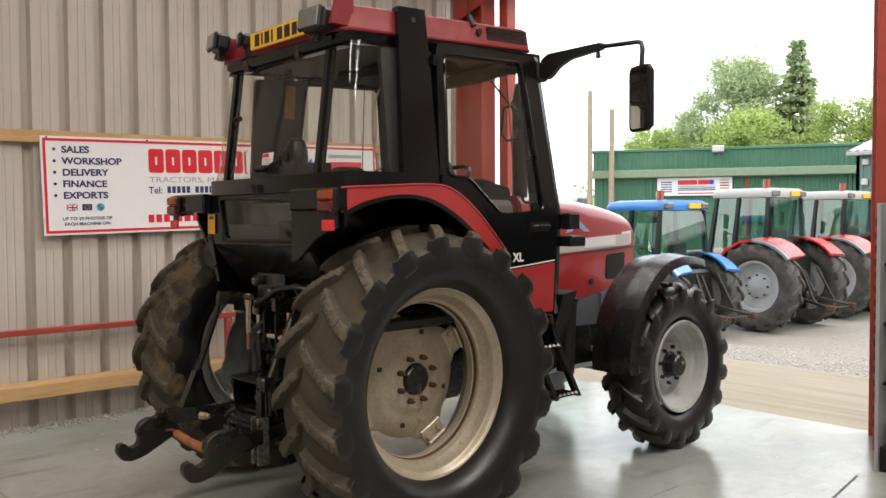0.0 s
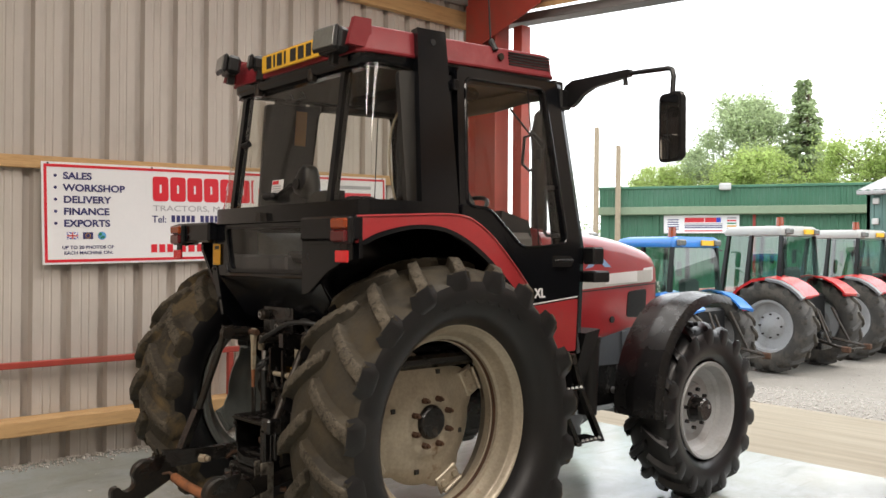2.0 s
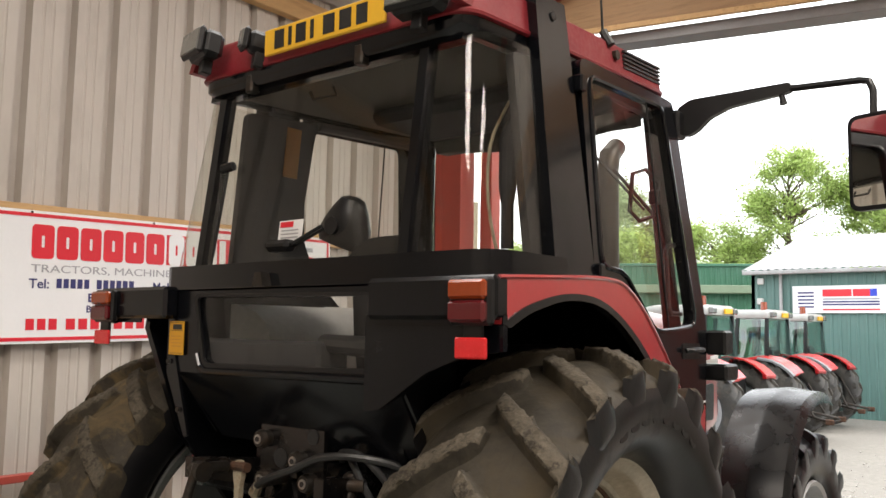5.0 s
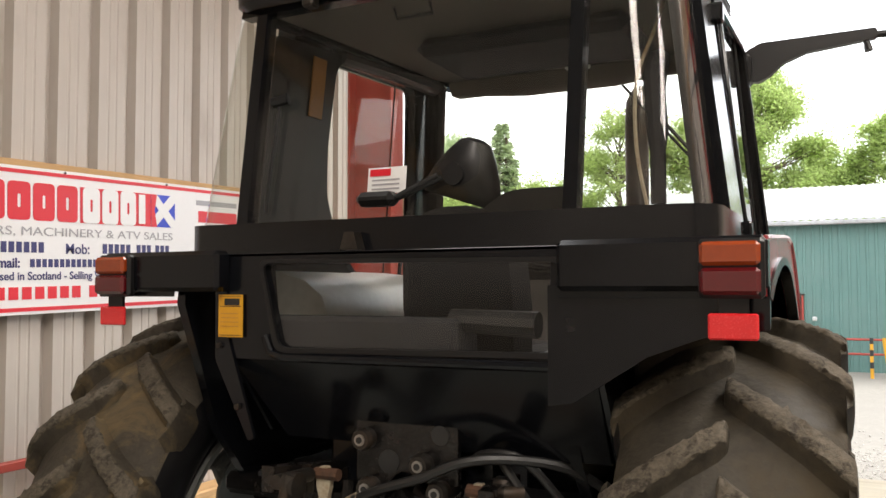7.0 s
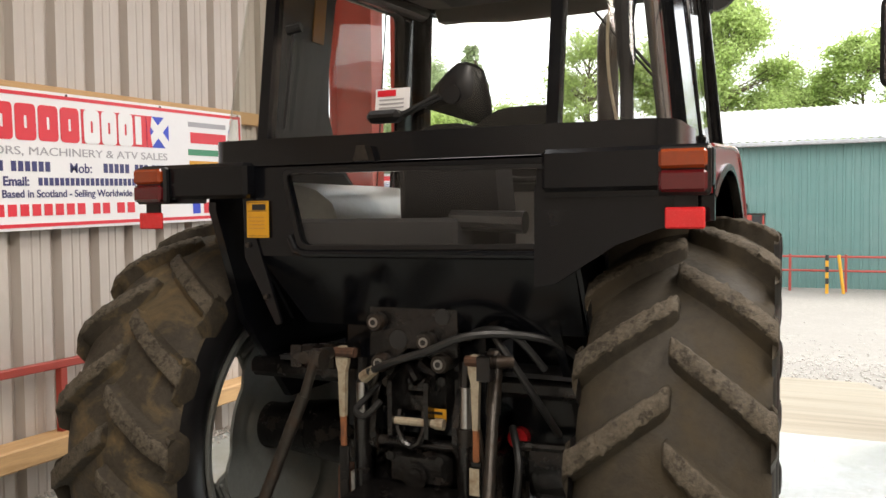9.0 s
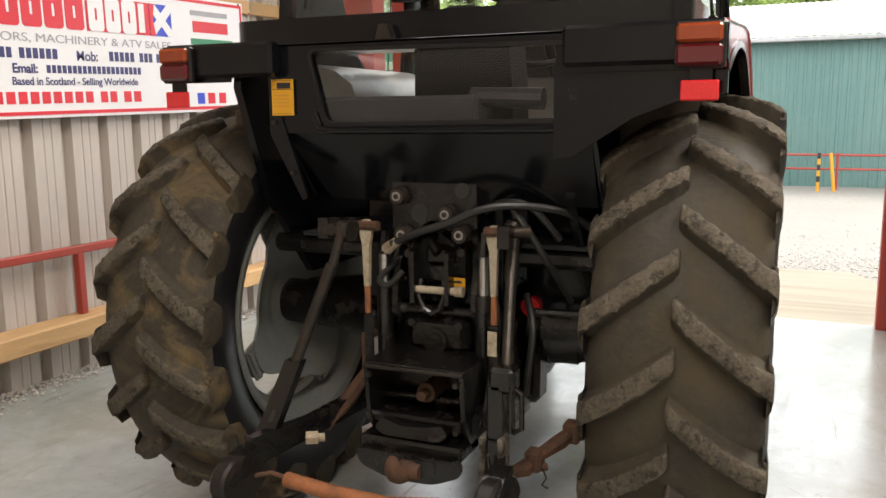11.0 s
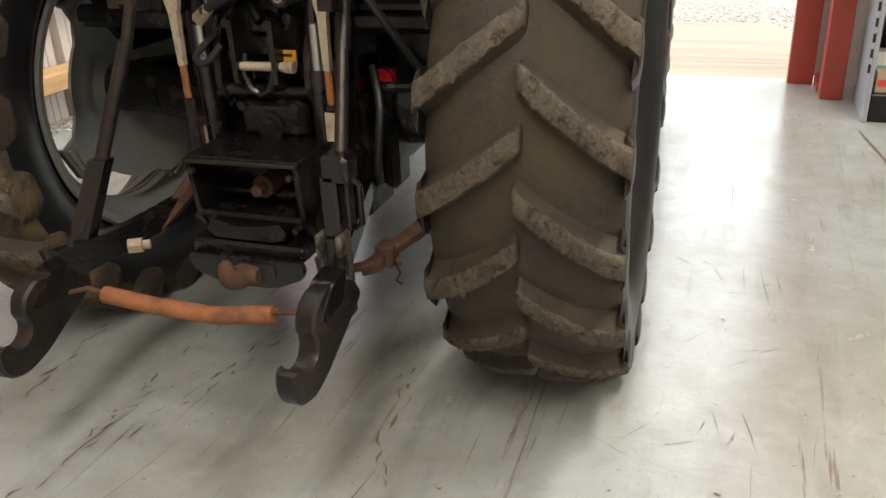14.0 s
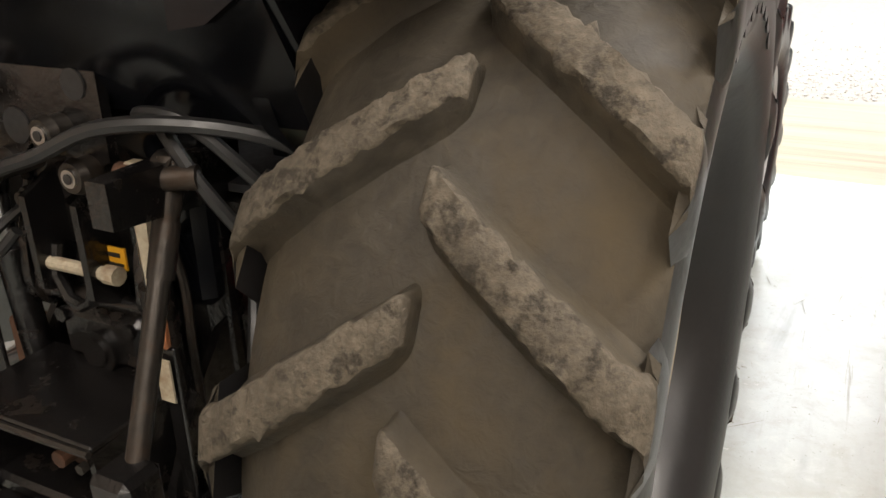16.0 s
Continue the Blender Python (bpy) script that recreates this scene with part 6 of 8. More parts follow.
for lx in (0.42, 0.48, 0.54):
    part("control_lever", Shape().tube([(lx, 0.35, 1.66), (lx + 0.01, 0.33, 1.8)], 0.007, 6).tube([(lx + 0.01, 0.33, 1.79), (lx + 0.01, 0.325, 1.84)], 0.014, 8), PLASTIC, cons)
part("console_hump", Shape().prism(smoothed([(0.14, 1.945), (0.2, 1.955), (0.25, 1.99), (0.3, 2.015), (0.36, 2.022), (0.47, 2.022)], 3) + [(0.47, 1.945)], 0.08, "y", -0.455), PLASTIC, cab, "black moulded hump behind the rear window")
part("floor_mat", Shape().box((-0.6, -0.35, 1.17), (0.6, 1.25, 1.185), 0), SEAT, cons)
# left inner trim with window opening
trim = [(-0.2, 1.95), (-0.2, 2.64), (0.24, 2.67), (0.175, 2.6), (0.165, 2.3), (0.19, 2.12), (0.29, 1.95)]
for sgn in (1, -1):
    part("inner_trim", Shape().loft([[(sgn * (side_x(z) - d), y, z) for y, z in rounded(trim, 0.03)] for d in (0.03, 0.06)]), TRIM, cab)
    part("roof_rail", Shape().tube([(sgn * 0.66, 0.2, 2.665), (sgn * 0.655, 0.6, 2.69), (sgn * 0.64, 0.98, 2.7)], [0.03, 0.035, 0.04], 10), TRIM, cab)
    part("post_trim", Shape().tube([(sgn * 0.69, 1.05, 1.75), (sgn * 0.655, 1.0, 2.3), (sgn * 0.63, 0.98, 2.7)], [0.04, 0.035, 0.035], 10), CAB_BLACK, cab)
part("sun_shade", Shape().loft([[(px, 0.9, 2.7), (px, 0.93, 2.645), (px, 1.02, 2.63 + 0.02 * (abs(px) > 0.4)), (px, 1.08, 2.67), (px, 1.08, 2.72)] for px in (-0.54, -0.42, -0.2, 0.2, 0.42, 0.54)]), HEADLINING, cab, "grey sun visor moulding", 60)
part("roof_console", Shape().box((-0.34, 0.2, 2.62), (0.46, 0.62, 2.69), 0.03), SEAT, cab, "black roof console")
part("roof_lamp", Shape().box((0.06, 0.75, 2.655), (0.16, 0.79, 2.675), 0.006), PALE_PLASTIC, cab, "small pale cab lamp")
part("interior_sticker", Shape().loft([[(-(side_x(z) - d), y, z) for y, z in ((0.02, 2.4), (0.1, 2.4), (0.1, 2.62), (0.02, 2.62))] for d in (0.061, 0.066)]), TAN_STICKER, cab, "yellow instruction sticker")
part("coat_hook", Shape().tube([(-0.1, -0.36, 2.6), (-0.1, -0.34, 2.57), (0.02, -0.34, 2.57), (0.02, -0.36, 2.6)], 0.006, 6), PLASTIC, cab)
gs = part("dealer_sticker", Shape().add([rear_pt(-0.125, 2.03, -0.004), rear_pt(0.0, 2.03, -0.004), rear_pt(0.0, 2.105, -0.004), rear_pt(-0.125, 2.105, -0.004)], [(0, 1, 2, 3)]), SIGN_WHITE, cab, "white and red dealer sticker")
part("print_bar", Shape().add([rear_pt(-0.118, 2.08, -0.006), rear_pt(-0.05, 2.08, -0.006), rear_pt(-0.05, 2.1, -0.006), rear_pt(-0.118, 2.1, -0.006)], [(0, 1, 2, 3)]), SIGN_RED, gs)
for k in range(3):
    z = 2.066 - k * 0.013
    part("print_bar", Shape().add([rear_pt(-0.11, z, -0.006), rear_pt(-0.02, z, -0.006), rear_pt(-0.02, z + 0.005, -0.006), rear_pt(-0.11, z + 0.005, -0.006)], [(0, 1, 2, 3)]), SIGN_GREY, gs)
part("wiper", Shape().tube([(0.2, 1.13, 2.66), (0.5, 1.19, 2.3)], 0.007, 6).tube([(0.36, 1.165, 2.5), (0.64, 1.2, 2.16)], 0.009, 6), PLASTIC, cab, "black windscreen wiper")
part("exit_mirror", Shape().tube([(0.7, 0.9, 2.36), (0.66, 0.86, 2.42), (0.62, 0.82, 2.4), (0.61, 0.81, 2.24), (0.64, 0.84, 2.2), (0.68, 0.88, 2.22)], 0.01, 8, close=True).box((0.67, 0.86, 2.27), (0.71, 0.9, 2.33), 0.006), PLASTIC, cab)

for sgn, door in zip((1, -1), doors):
    part("glass_seam", Shape().tube([(sgn * (side_x(2.67) + 0.009), 0.73, 2.67), (sgn * (side_x(1.75) + 0.009), 0.75, 1.75)], 0.0035, 6), PLASTIC, door)
    for hz in (1.93, 2.6):
        part("door_hinge", Shape().box((min(sgn * side_x(hz), sgn * (side_x(hz) + 0.045)), 0.115, hz - 0.03), (max(sgn * side_x(hz), sgn * (side_x(hz) + 0.045)), 0.155, hz + 0.03), 0.006), CAB_BLACK, door)
part("belt_reel", Shape().tube(smoothed([(0.62, -0.12, 2.0), (0.62, -0.12, 2.2), (0.61, -0.1, 2.36), (0.62, -0.06, 2.44)], 4), [0.022] * 4 + [0.03] * 4 + [0.034] * 4 + [0.02], 10), SEAT, cab, "black padded belt guide")
part("cab_cable", Shape().tube(smoothed([(0.6, -0.14, 1.96), (0.57, -0.16, 2.15), (0.57, -0.15, 2.35), (0.61, -0.1, 2.5), (0.62, 0.0, 2.62)], 4), 0.006, 6), WORN_IVORY, cab, "pale cable looped by the pillar")
# ---- steps ----
steps = new("access_steps")
steps.parent = tractor
for dy in (0.0, 0.215):
    part("side_rail", Shape().loft([[(0.9 + dx * 0.02, py + dy + dd, pz) for dx, dd in ((-1, -0.018), (1, -0.018), (1, 0.018), (-1, 0.018))] for py, pz in ((0.71, 1.12), (0.77, 0.95), (0.99, 0.575))]), CHASSIS_BLACK, steps, "black flat-bar step rail")
for py, pz in ((0.81, 0.92), (0.985, 0.6)):
    tread_part = part("step_tread", Shape().box((0.78, py, pz - 0.012), (0.925, py + 0.215, pz), 0.003), CHASSIS_BLACK, steps, "black toothed step tread")
    for k in range(5):
        part("tooth", Shape().tube([(0.92, py + 0.03 + k * 0.038, pz), (0.92, py + 0.03 + k * 0.038, pz + 0.012)], [0.012, 0.007], 6), STEEL, tread_part)
part("step_bracket", Shape().loft([[(0.62, 1.16, 1.22), (0.82, 1.16, 1.22), (0.82, 1.3, 1.24), (0.62, 1.3, 1.24)], [(0.58, 1.12, 0.7), (0.7, 1.1, 0.7), (0.7, 1.22, 0.72), (0.58, 1.22, 0.72)]]), PLASTIC, steps)
part("air_intake", Shape().tube([(0.72, 1.3, 0.7), (0.735, 1.31, 1.18)], 0.06, 20).tube([(0.734, 1.31, 1.15), (0.735, 1.31, 1.185)], 0.066, 20), PLASTIC, tractor)
part("steer_ram", Shape().tube([(0.2, 2.18, 0.7), (0.62, 2.2, 0.7)], 0.025, 10), STEEL, tractor)

# raised maker's lettering on the tyre walls, as plain blocks
for wheel_ob in [o for o in tractor.children if o.name.startswith("rear_wheel")]:
    tyre_ob = [o for o in wheel_ob.children if o.name.startswith("tyre")][0]
    sg = 1 if wheel_ob.matrix_local.translation.x > 0 else -1
    for k in range(8):
        for base_a in (72,):
            a = radians(base_a + k * 7.2)
            mloc = Matrix.Rotation(-a + radians(90), 4, "X")
            block = rounded([(-0.03, 0.63), (-0.03, 0.71), (0.03, 0.71), (0.03, 0.63)], 0.02)
            holei = rounded([(-0.018, 0.645), (-0.018, 0.695), (0.018, 0.695), (0.018, 0.645)], 0.012)
            part("raised_block", Shape().ring(block, holei, 0.006 * sg, "x", 0.2415 * sg, m=mloc), RUBBER, tyre_ob)
# ---- sign on the wall ----
SIGN_L, SIGN_H = 3.45, 0.83
sign_m = Matrix.Translation((WALL_X + 0.062, -0.85, 1.585)) @ Matrix.Rotation(radians(1.4), 4, "X") @ Matrix(((0, 0, 1, 0), (1, 0, 0, 0), (0, 1, 0, 0), (0, 0, 0, 1)))
sign = thing("dealer_sign", "white dealer sign board with red border and printed text", "sign")


def on_sign(shape):
    return Shape().add(shape.v, shape.f, sign_m)


def sign_bar(name, u0, v0, u1, v1, mat, d=0.0, parent=sign):
    return part(name, on_sign(Shape().box((u0, v0, 0.0105 + d), (u1, v1, 0.0125 + d), 0)), mat, parent)


def sign_text(text, u, v, size, mat, squeeze=1.0, bold=0.003):
    return writing("printed_line", text, size, mat, sign, sign_m @ Matrix.Translation((u, v, 0.012)), 0.0008, "LEFT", squeeze, bold)


part("board", on_sign(Shape().box((0, 0, 0), (SIGN_L, SIGN_H, 0.01), 0.002)), SIGN_WHITE, sign)
e, w = 0.018, 0.022
sign_bar("border", e, e, SIGN_L - e, e + w, SIGN_RED)
sign_bar("border", e, SIGN_H - e - w, SIGN_L - e, SIGN_H - e, SIGN_RED)
sign_bar("border", e, e + w, e + w, SIGN_H - e - w, SIGN_RED)
sign_bar("border", SIGN_L - e - w, e + w, SIGN_L - e, SIGN_H - e - w, SIGN_RED)
for text, v in (("SALES", 0.695), ("WORKSHOP", 0.598), ("DELIVERY", 0.502), ("FINANCE", 0.405), ("EXPORTS", 0.308)):
    sign_text(text, 0.165, v, 0.078, SIGN_NAVY, 1.13, 0.0025)
    part("bullet", on_sign(Shape().prism(circle(0.105, v + 0.026, 0.013, 12), 0.002, "z", 0.0105)), SIGN_NAVY, sign)
# flags and globe
fb = sign_bar("union_flag", 0.19, 0.205, 0.275, 0.26, SIGN_BLUE)
for a in (1, -1):
    part("flag_cross", on_sign(Shape().box((-0.045, -0.006, 0.0128), (0.045, 0.006, 0.0134), 0, m=Matrix.Translation((0.2325, 0.2325, 0)) @ Matrix.Rotation(radians(33 * a), 4, "Z"))), SIGN_WHITE, fb)
sign_bar("flag_cross", 0.19, 0.224, 0.275, 0.241, SIGN_WHITE, 0.003, fb)
sign_bar("flag_cross", 0.224, 0.205, 0.241, 0.26, SIGN_WHITE, 0.003, fb)
sign_bar("flag_cross", 0.19, 0.228, 0.275, 0.237, SIGN_RED, 0.0045, fb)
sign_bar("flag_cross", 0.2285, 0.205, 0.2365, 0.26, SIGN_RED, 0.0045, fb)
eu = sign_bar("european_flag", 0.315, 0.205, 0.395, 0.26, SIGN_NAVY)
for i in range(12):
    part("star", on_sign(Shape().prism(circle(0.355 + 0.02 * math.cos(i * math.pi / 6), 0.2325 + 0.02 * math.sin(i * math.pi / 6), 0.004, 5), 0.001, "z", 0.0127)), YELLOW_STICKER, eu)
gl = part("globe", on_sign(Shape().prism(circle(0.468, 0.232, 0.034, 20), 0.002, "z", 0.0105)), material("globe_blue", (0.1, 0.32, 0.6), 0.4), sign)
for gx, gv, gr in ((0.455, 0.245, 0.014), (0.478, 0.222, 0.012), (0.462, 0.215, 0.008)):
    part("land", on_sign(Shape().prism(circle(gx, gv, gr, 8), 0.001, "z", 0.0127)), SIGN_GREEN, gl)
sign_text("UP TO 20 PHOTOS OF", 0.15, 0.125, 0.037, SIGN_NAVY, 1.12, 0.0006)
sign_text("EACH MACHINE ON:", 0.165, 0.08, 0.037, SIGN_NAVY, 1.12, 0.0006)
# name blocks: brand kept as plain shapes
def name_shape(u, width, mat, parent, d=0.0):
    outer = rounded([(u, 0.53), (u + width, 0.53), (u + width, 0.745), (u, 0.745)], 0.03)
    inner = rounded([(u + width * 0.43, 0.6), (u + width * 0.57, 0.6), (u + width * 0.57, 0.675), (u + width * 0.43, 0.675)], 0.008)
    part("name_block", on_sign(Shape().ring(outer, inner, 0.002, "z", 0.0105 + d)), mat, parent)


def word_bars(u0, u1, v0, v1, count, mat):
    """A line that is not spelled out: one upright bar for each character."""
    step = (u1 - u0) / count
    for k in range(count):
        sign_bar("character_bar", u0 + step * k, v0, u0 + step * (k + 0.72), v1, mat)


for i in range(6):
    name_shape(0.905 + i * 0.158, 0.142, SIGN_RED, sign)
nb = sign_bar("name_panel", 1.855, 0.53, 2.41, 0.745, SIGN_RED)
for i in range(3):
    name_shape(1.872 + i * 0.142, 0.125, SIGN_WHITE, nb, 0.003)
sign_bar("name_block", 2.305, 0.545, 2.36, 0.735, SIGN_WHITE, 0.003, nb)
fl = sign_bar("flag_panel", 2.41, 0.53, 2.625, 0.745, SIGN_BLUE)
part("flag_stripe", on_sign(Shape().prism([(2.41, 0.53), (2.45, 0.53), (2.625, 0.7), (2.625, 0.745), (2.58, 0.745), (2.41, 0.575)], 0.002, "z", 0.013)), SIGN_WHITE, fl)
part("flag_stripe", on_sign(Shape().prism([(2.625, 0.53), (2.625, 0.575), (2.46, 0.745), (2.41, 0.745), (2.41, 0.71), (2.585, 0.53)], 0.002, "z", 0.0134)), SIGN_WHITE, fl)
part("flag_fade", on_sign(Shape().prism([(2.41, 0.53), (2.46, 0.53), (2.44, 0.64), (2.46, 0.745), (2.41, 0.745)], 0.002, "z", 0.0138)), SIGN_RED, fl)
sign_text("TRACTORS, MACHINERY & ATV SALES", 0.905, 0.445, 0.07, SIGN_GREY, 1.42, 0.0)
sign_text("Tel:", 0.895, 0.345, 0.085, SIGN_NAVY, 1.0, 0.001)
for u0, u1, n in ((1.07, 1.3, 5), (1.34, 1.62, 6), (2.02, 2.25, 5), (2.29, 2.42, 3), (2.45, 2.58, 3)):
    word_bars(u0, u1, 0.348, 0.408, n, SIGN_NAVY)
sign_text("Mob:", 1.75, 0.345, 0.085, SIGN_NAVY, 1.0, 0.001)
sign_text("Email:", 1.28, 0.265, 0.075, SIGN_NAVY, 1.0, 0.002)
word_bars(1.52, 2.3, 0.265, 0.312, 20, SIGN_NAVY)
sign_text("Based in Scotland - Selling Worldwide", 1.27, 0.195, 0.064, SIGN_NAVY, 1.0, 0.001)
for u0, u1, n in ((0.885, 1.1, 3), (1.14, 1.88, 9), (1.92, 2.08, 2), (2.12, 2.3, 2)):
    word_bars(u0, u1, 0.085, 0.155, n, SIGN_RED)
for u0, u1, v0, v1, mat in ((2.83, 3.25, 0.7, 0.735, SIGN_GREY), (2.85, 3.25, 0.58, 0.66, SIGN_RED), (2.82, 3.3, 0.49, 0.535, SIGN_GREEN), (2.83, 3.28, 0.41, 0.45, YELLOW_STICKER), (2.85, 3.25, 0.32, 0.36, SIGN_NAVY), (2.85, 3.2, 0.24, 0.28, SIGN_RED)):
    sign_bar("maker_block", u0, v0, u1, v1, mat)
for u, mat in ((2.85, SIGN_BLUE), (2.97, SIGN_RED), (3.1, SIGN_RED)):
    sign_bar("media_badge", u, 0.06, u + 0.08, 0.14, mat)
for u in (0.05, 0.9, 1.75, 2.55, 3.4):
    part("screw", on_sign(Shape().prism(circle(u, SIGN_H - 0.012, 0.008, 8), 0.004, "z", 0.01)), DARK_STEEL, sign)

# ---- gravel strip along the wall base ----
random.seed(11)
strip = Shape()
for i in range(2600):
    px, py = WALL_X + 0.0 + abs(random.gauss(0, 0.1)), random.uniform(-4.0, DOOR_Y - 0.4)
    r = random.uniform(0.006, 0.016)
    o = [(random.uniform(0.6, 1.2) * r, 0, 0) for _ in range(1)]
    vs = [(px + r * dx * random.uniform(0.7, 1.3), py + r * dy * random.uniform(0.7, 1.3), max(0.001, r * 0.7 + r * dz * random.uniform(0.6, 1.0))) for dx, dy, dz in ((1, 0, 0), (-1, 0, 0), (0, 1, 0), (0, -1, 0), (0, 0, 1), (0, 0, -0.7))]
    strip.add(vs, [(0, 2, 4), (2, 1, 4), (1, 3, 4), (3, 0, 4), (2, 0, 5), (1, 2, 5), (3, 1, 5), (0, 3, 5)])
tagged(part("gravel_strip", strip, STONE, None, "", None), "loose pale gravel along the foot of the sheet wall", "gravel", kind="stuff")

# ---- floor marks ----
random.seed(3)
joint = Shape()
joint.add([(2.03, 2.7, 0.002), (2.045, 2.7, 0.002), (2.6, -1.0, 0.002), (2.58, -1.0, 0.002)], [(0, 1, 2, 3)])
joint.add([(-3.0, -1.62, 0.002), (-3.0, -1.63, 0.002), (7.0, -1.5, 0.002), (7.0, -1.49, 0.002)], [(0, 1, 2, 3)])
tagged(part("floor_joint", joint, SCRATCH, None), "dark saw-cut joints in the concrete floor", "floor joint", kind="structure")
marks = Shape()


def streak(x, y, ang, length, width, wobble=0.02, z=0.0025):
    d, nrm = Vector((math.cos(ang), math.sin(ang), 0)), Vector((-math.sin(ang), math.cos(ang), 0))
    k = max(3, int(length / 0.05))
    left, right = [], []
    off = 0.0
    for i in range(k + 1):
        t = i / k
        off += random.gauss(0, wobble * 0.3)
        wd = width * math.sin(math.pi * min(max(t, 0.04), 0.96)) * random.uniform(0.25, 1.1)
        c = Vector((x, y, z)) + d * (t * length) + nrm * off
        left.append(c + nrm * wd / 2)
        right.append(c - nrm * wd / 2)
    n = len(left)
    marks.add(left + right, [(i, i + 1, n + i + 1, n + i) for i in range(n - 1)])


for x0, y0, length, lean in ((-0.46, -2.6, 2.4, 89), (-0.8, -2.3, 2.0, 91), (-0.33, -1.0, 0.9, 76), (0.62, -1.4, 1.2, 104)):
    y = y0
    while y < y0 + length:
        run = random.uniform(0.02, 0.09)
        off = (y - y0) / math.tan(radians(lean))
        streak(x0 + off + random.gauss(0, 0.012), y, radians(lean + random.gauss(0, 3)), run, random.uniform(0.005, 0.02), 0.03)
        y += run * random.uniform(0.5, 1.3) if random.random() < 0.9 else run * 3
for i in range(24):
    streak(random.uniform(-1.8, 1.2), random.uniform(-2.4, -0.2), radians(random.gauss(86, 9)), random.uniform(0.05, 0.45), random.uniform(0.002, 0.008), 0.012)
for i in range(260):
    streak(random.uniform(1.0, 3.4), random.uniform(-2.0, 3.6), radians(random.choice((0, 90, 45)) + random.gauss(20, 25)), random.uniform(0.02, 0.16), random.uniform(0.0015, 0.005), 0.006)
for y0, ang, length in ((-0.18, 38, 0.22), (-0.6, 95, 0.5), (-1.2, 92, 0.6), (0.4, 100, 0.8)):
    for k in range(3):
        streak(1.5 + random.uniform(-0.15, 0.2), y0 + random.uniform(-0.1, 0.1), radians(ang + random.gauss(0, 6)), length * random.uniform(0.2, 0.7), random.uniform(0.001, 0.004), 0.008)
for i in range(900):
    streak(random.uniform(-2.8, 3.4), random.uniform(-2.4, 3.6), random.uniform(0, 6.28), random.uniform(0.005, 0.025), random.uniform(0.002, 0.009))
tagged(part("floor_marks", marks, SCRATCH, None), "scattered dark scratches and specks on the floor", "floor mark", kind="stuff")

# ---- shelf with boxes beside the doorway ----
shelf = thing("display_shelf", "low black metal display shelf with grey end panel", "shelf")
part("base", Shape().box((2.1, 2.9, 0.0), (4.2, 3.42, 0.17), 0.006), PLASTIC, shelf, "black plinth")
part("end_panel", Shape().box((2.07, 2.88, 0.0), (2.095, 3.42, 1.8), 0.003), material("grey_shelf_metal", (0.33, 0.34, 0.36), 0.45), shelf, "grey end panel")
part("back_panel", Shape().box((2.1, 3.39, 0.17), (4.2, 3.42, 1.8), 0.002), PLASTIC, shelf)
for z in (0.6, 1.0, 1.4):
    part("shelf_board", Shape().box((2.1, 2.93, z - 0.02), (4.2, 3.39, z), 0.003), PLASTIC, shelf)
for k in range(16):
    # Slots are small black blocks, with their shade put into the colour.
    part("slot", Shape().box((2.055, 2.895, 0.3 + k * 0.09), (2.07, 2.91, 0.35 + k * 0.09), 0), INK_AND_HOLE_BLACK, shelf)
random.seed(21)
BOX_MATS = [material("white_carton", (0.7, 0.69, 0.66), 0.6), material("lime_white_carton", (0.45, 0.55, 0.1), 0.6), material("red_carton", (0.6, 0.05, 0.05), 0.6), material("teal_carton", (0.15, 0.42, 0.42), 0.6), material("brown_carton", (0.4, 0.3, 0.2), 0.7)]


def carton(x, y, z, w, d, h, mat, band):
    ob = thing("carton", "small printed spare part carton on the display shelf", "carton", "cartons on the shelf")
    ob.location = (x, y, z)
    part("box_body", Shape().box((0, 0, 0), (w, d, h), 0.003), mat, ob)
    part("printed_band", Shape().box((0.008, -0.001, h * 0.3), (w - 0.008, 0.0, h * 0.62), 0), band, ob)


for z, depth in ((0.17, 0.0), (0.6, 0.02), (1.0, 0.02)):
    px = 2.12
    while px < 3.6:
        w = random.uniform(0.09, 0.16)
        for layer in range(2 if z < 0.5 else 1):
            hh = random.uniform(0.1, 0.14)
            carton(px, 2.95 + layer * 0.14 + depth, z + layer * 0.0, w - 0.012, 0.12, hh + layer * 0.1, BOX_MATS[random.choice((0, 0, 0, 1, 3, 4))], BOX_MATS[random.choice((1, 2, 2, 3))])
        px += w
# ---- yard buildings ----
YARD = -0.46


def ribbed_sheet(x0, x1, z0, z1, y, pitch=0.25, depth=0.03):
    """A profiled wall sheet facing -y."""
    line, x = [], x0
    while x < x1:
        line += [(x, 0), (x + pitch * 0.62, 0), (x + pitch * 0.7, -depth), (x + pitch * 0.92, -depth)]
        x += pitch
    return Shape().sheet([[(px, y + d, z0) for px, d in line], [(px, y + d, z1) for px, d in line]], 0.02, (0, 1, 0))


def place(shape, m):
    return Shape().add(shape.v, shape.f, m)


# grey-green shed with pale fibre roof
teal = thing("grey_green_shed", "grey-green sheet steel shed with pale corrugated roof", "shed")
TY = 22.3
part("wall", ribbed_sheet(-5.95, 16, YARD, 3.52, TY, 0.22, 0.03), TEAL_SHEET, teal, "grey-green profiled wall")
rows = []
for k in range(2):
    row, i = [], 0
    x = -6.15
    while x < 16.3:
        row.append((x, TY - 0.25 + k * 6.0, 3.58 + k * 1.55 + (0.035 if i % 2 else 0)))
        x += 0.11
        i += 1
    rows.append(row)
part("roof", Shape().sheet(rows, 0.02, (0, 0, 1)), FIBRE_ROOF, teal, "pale weathered corrugated roof")
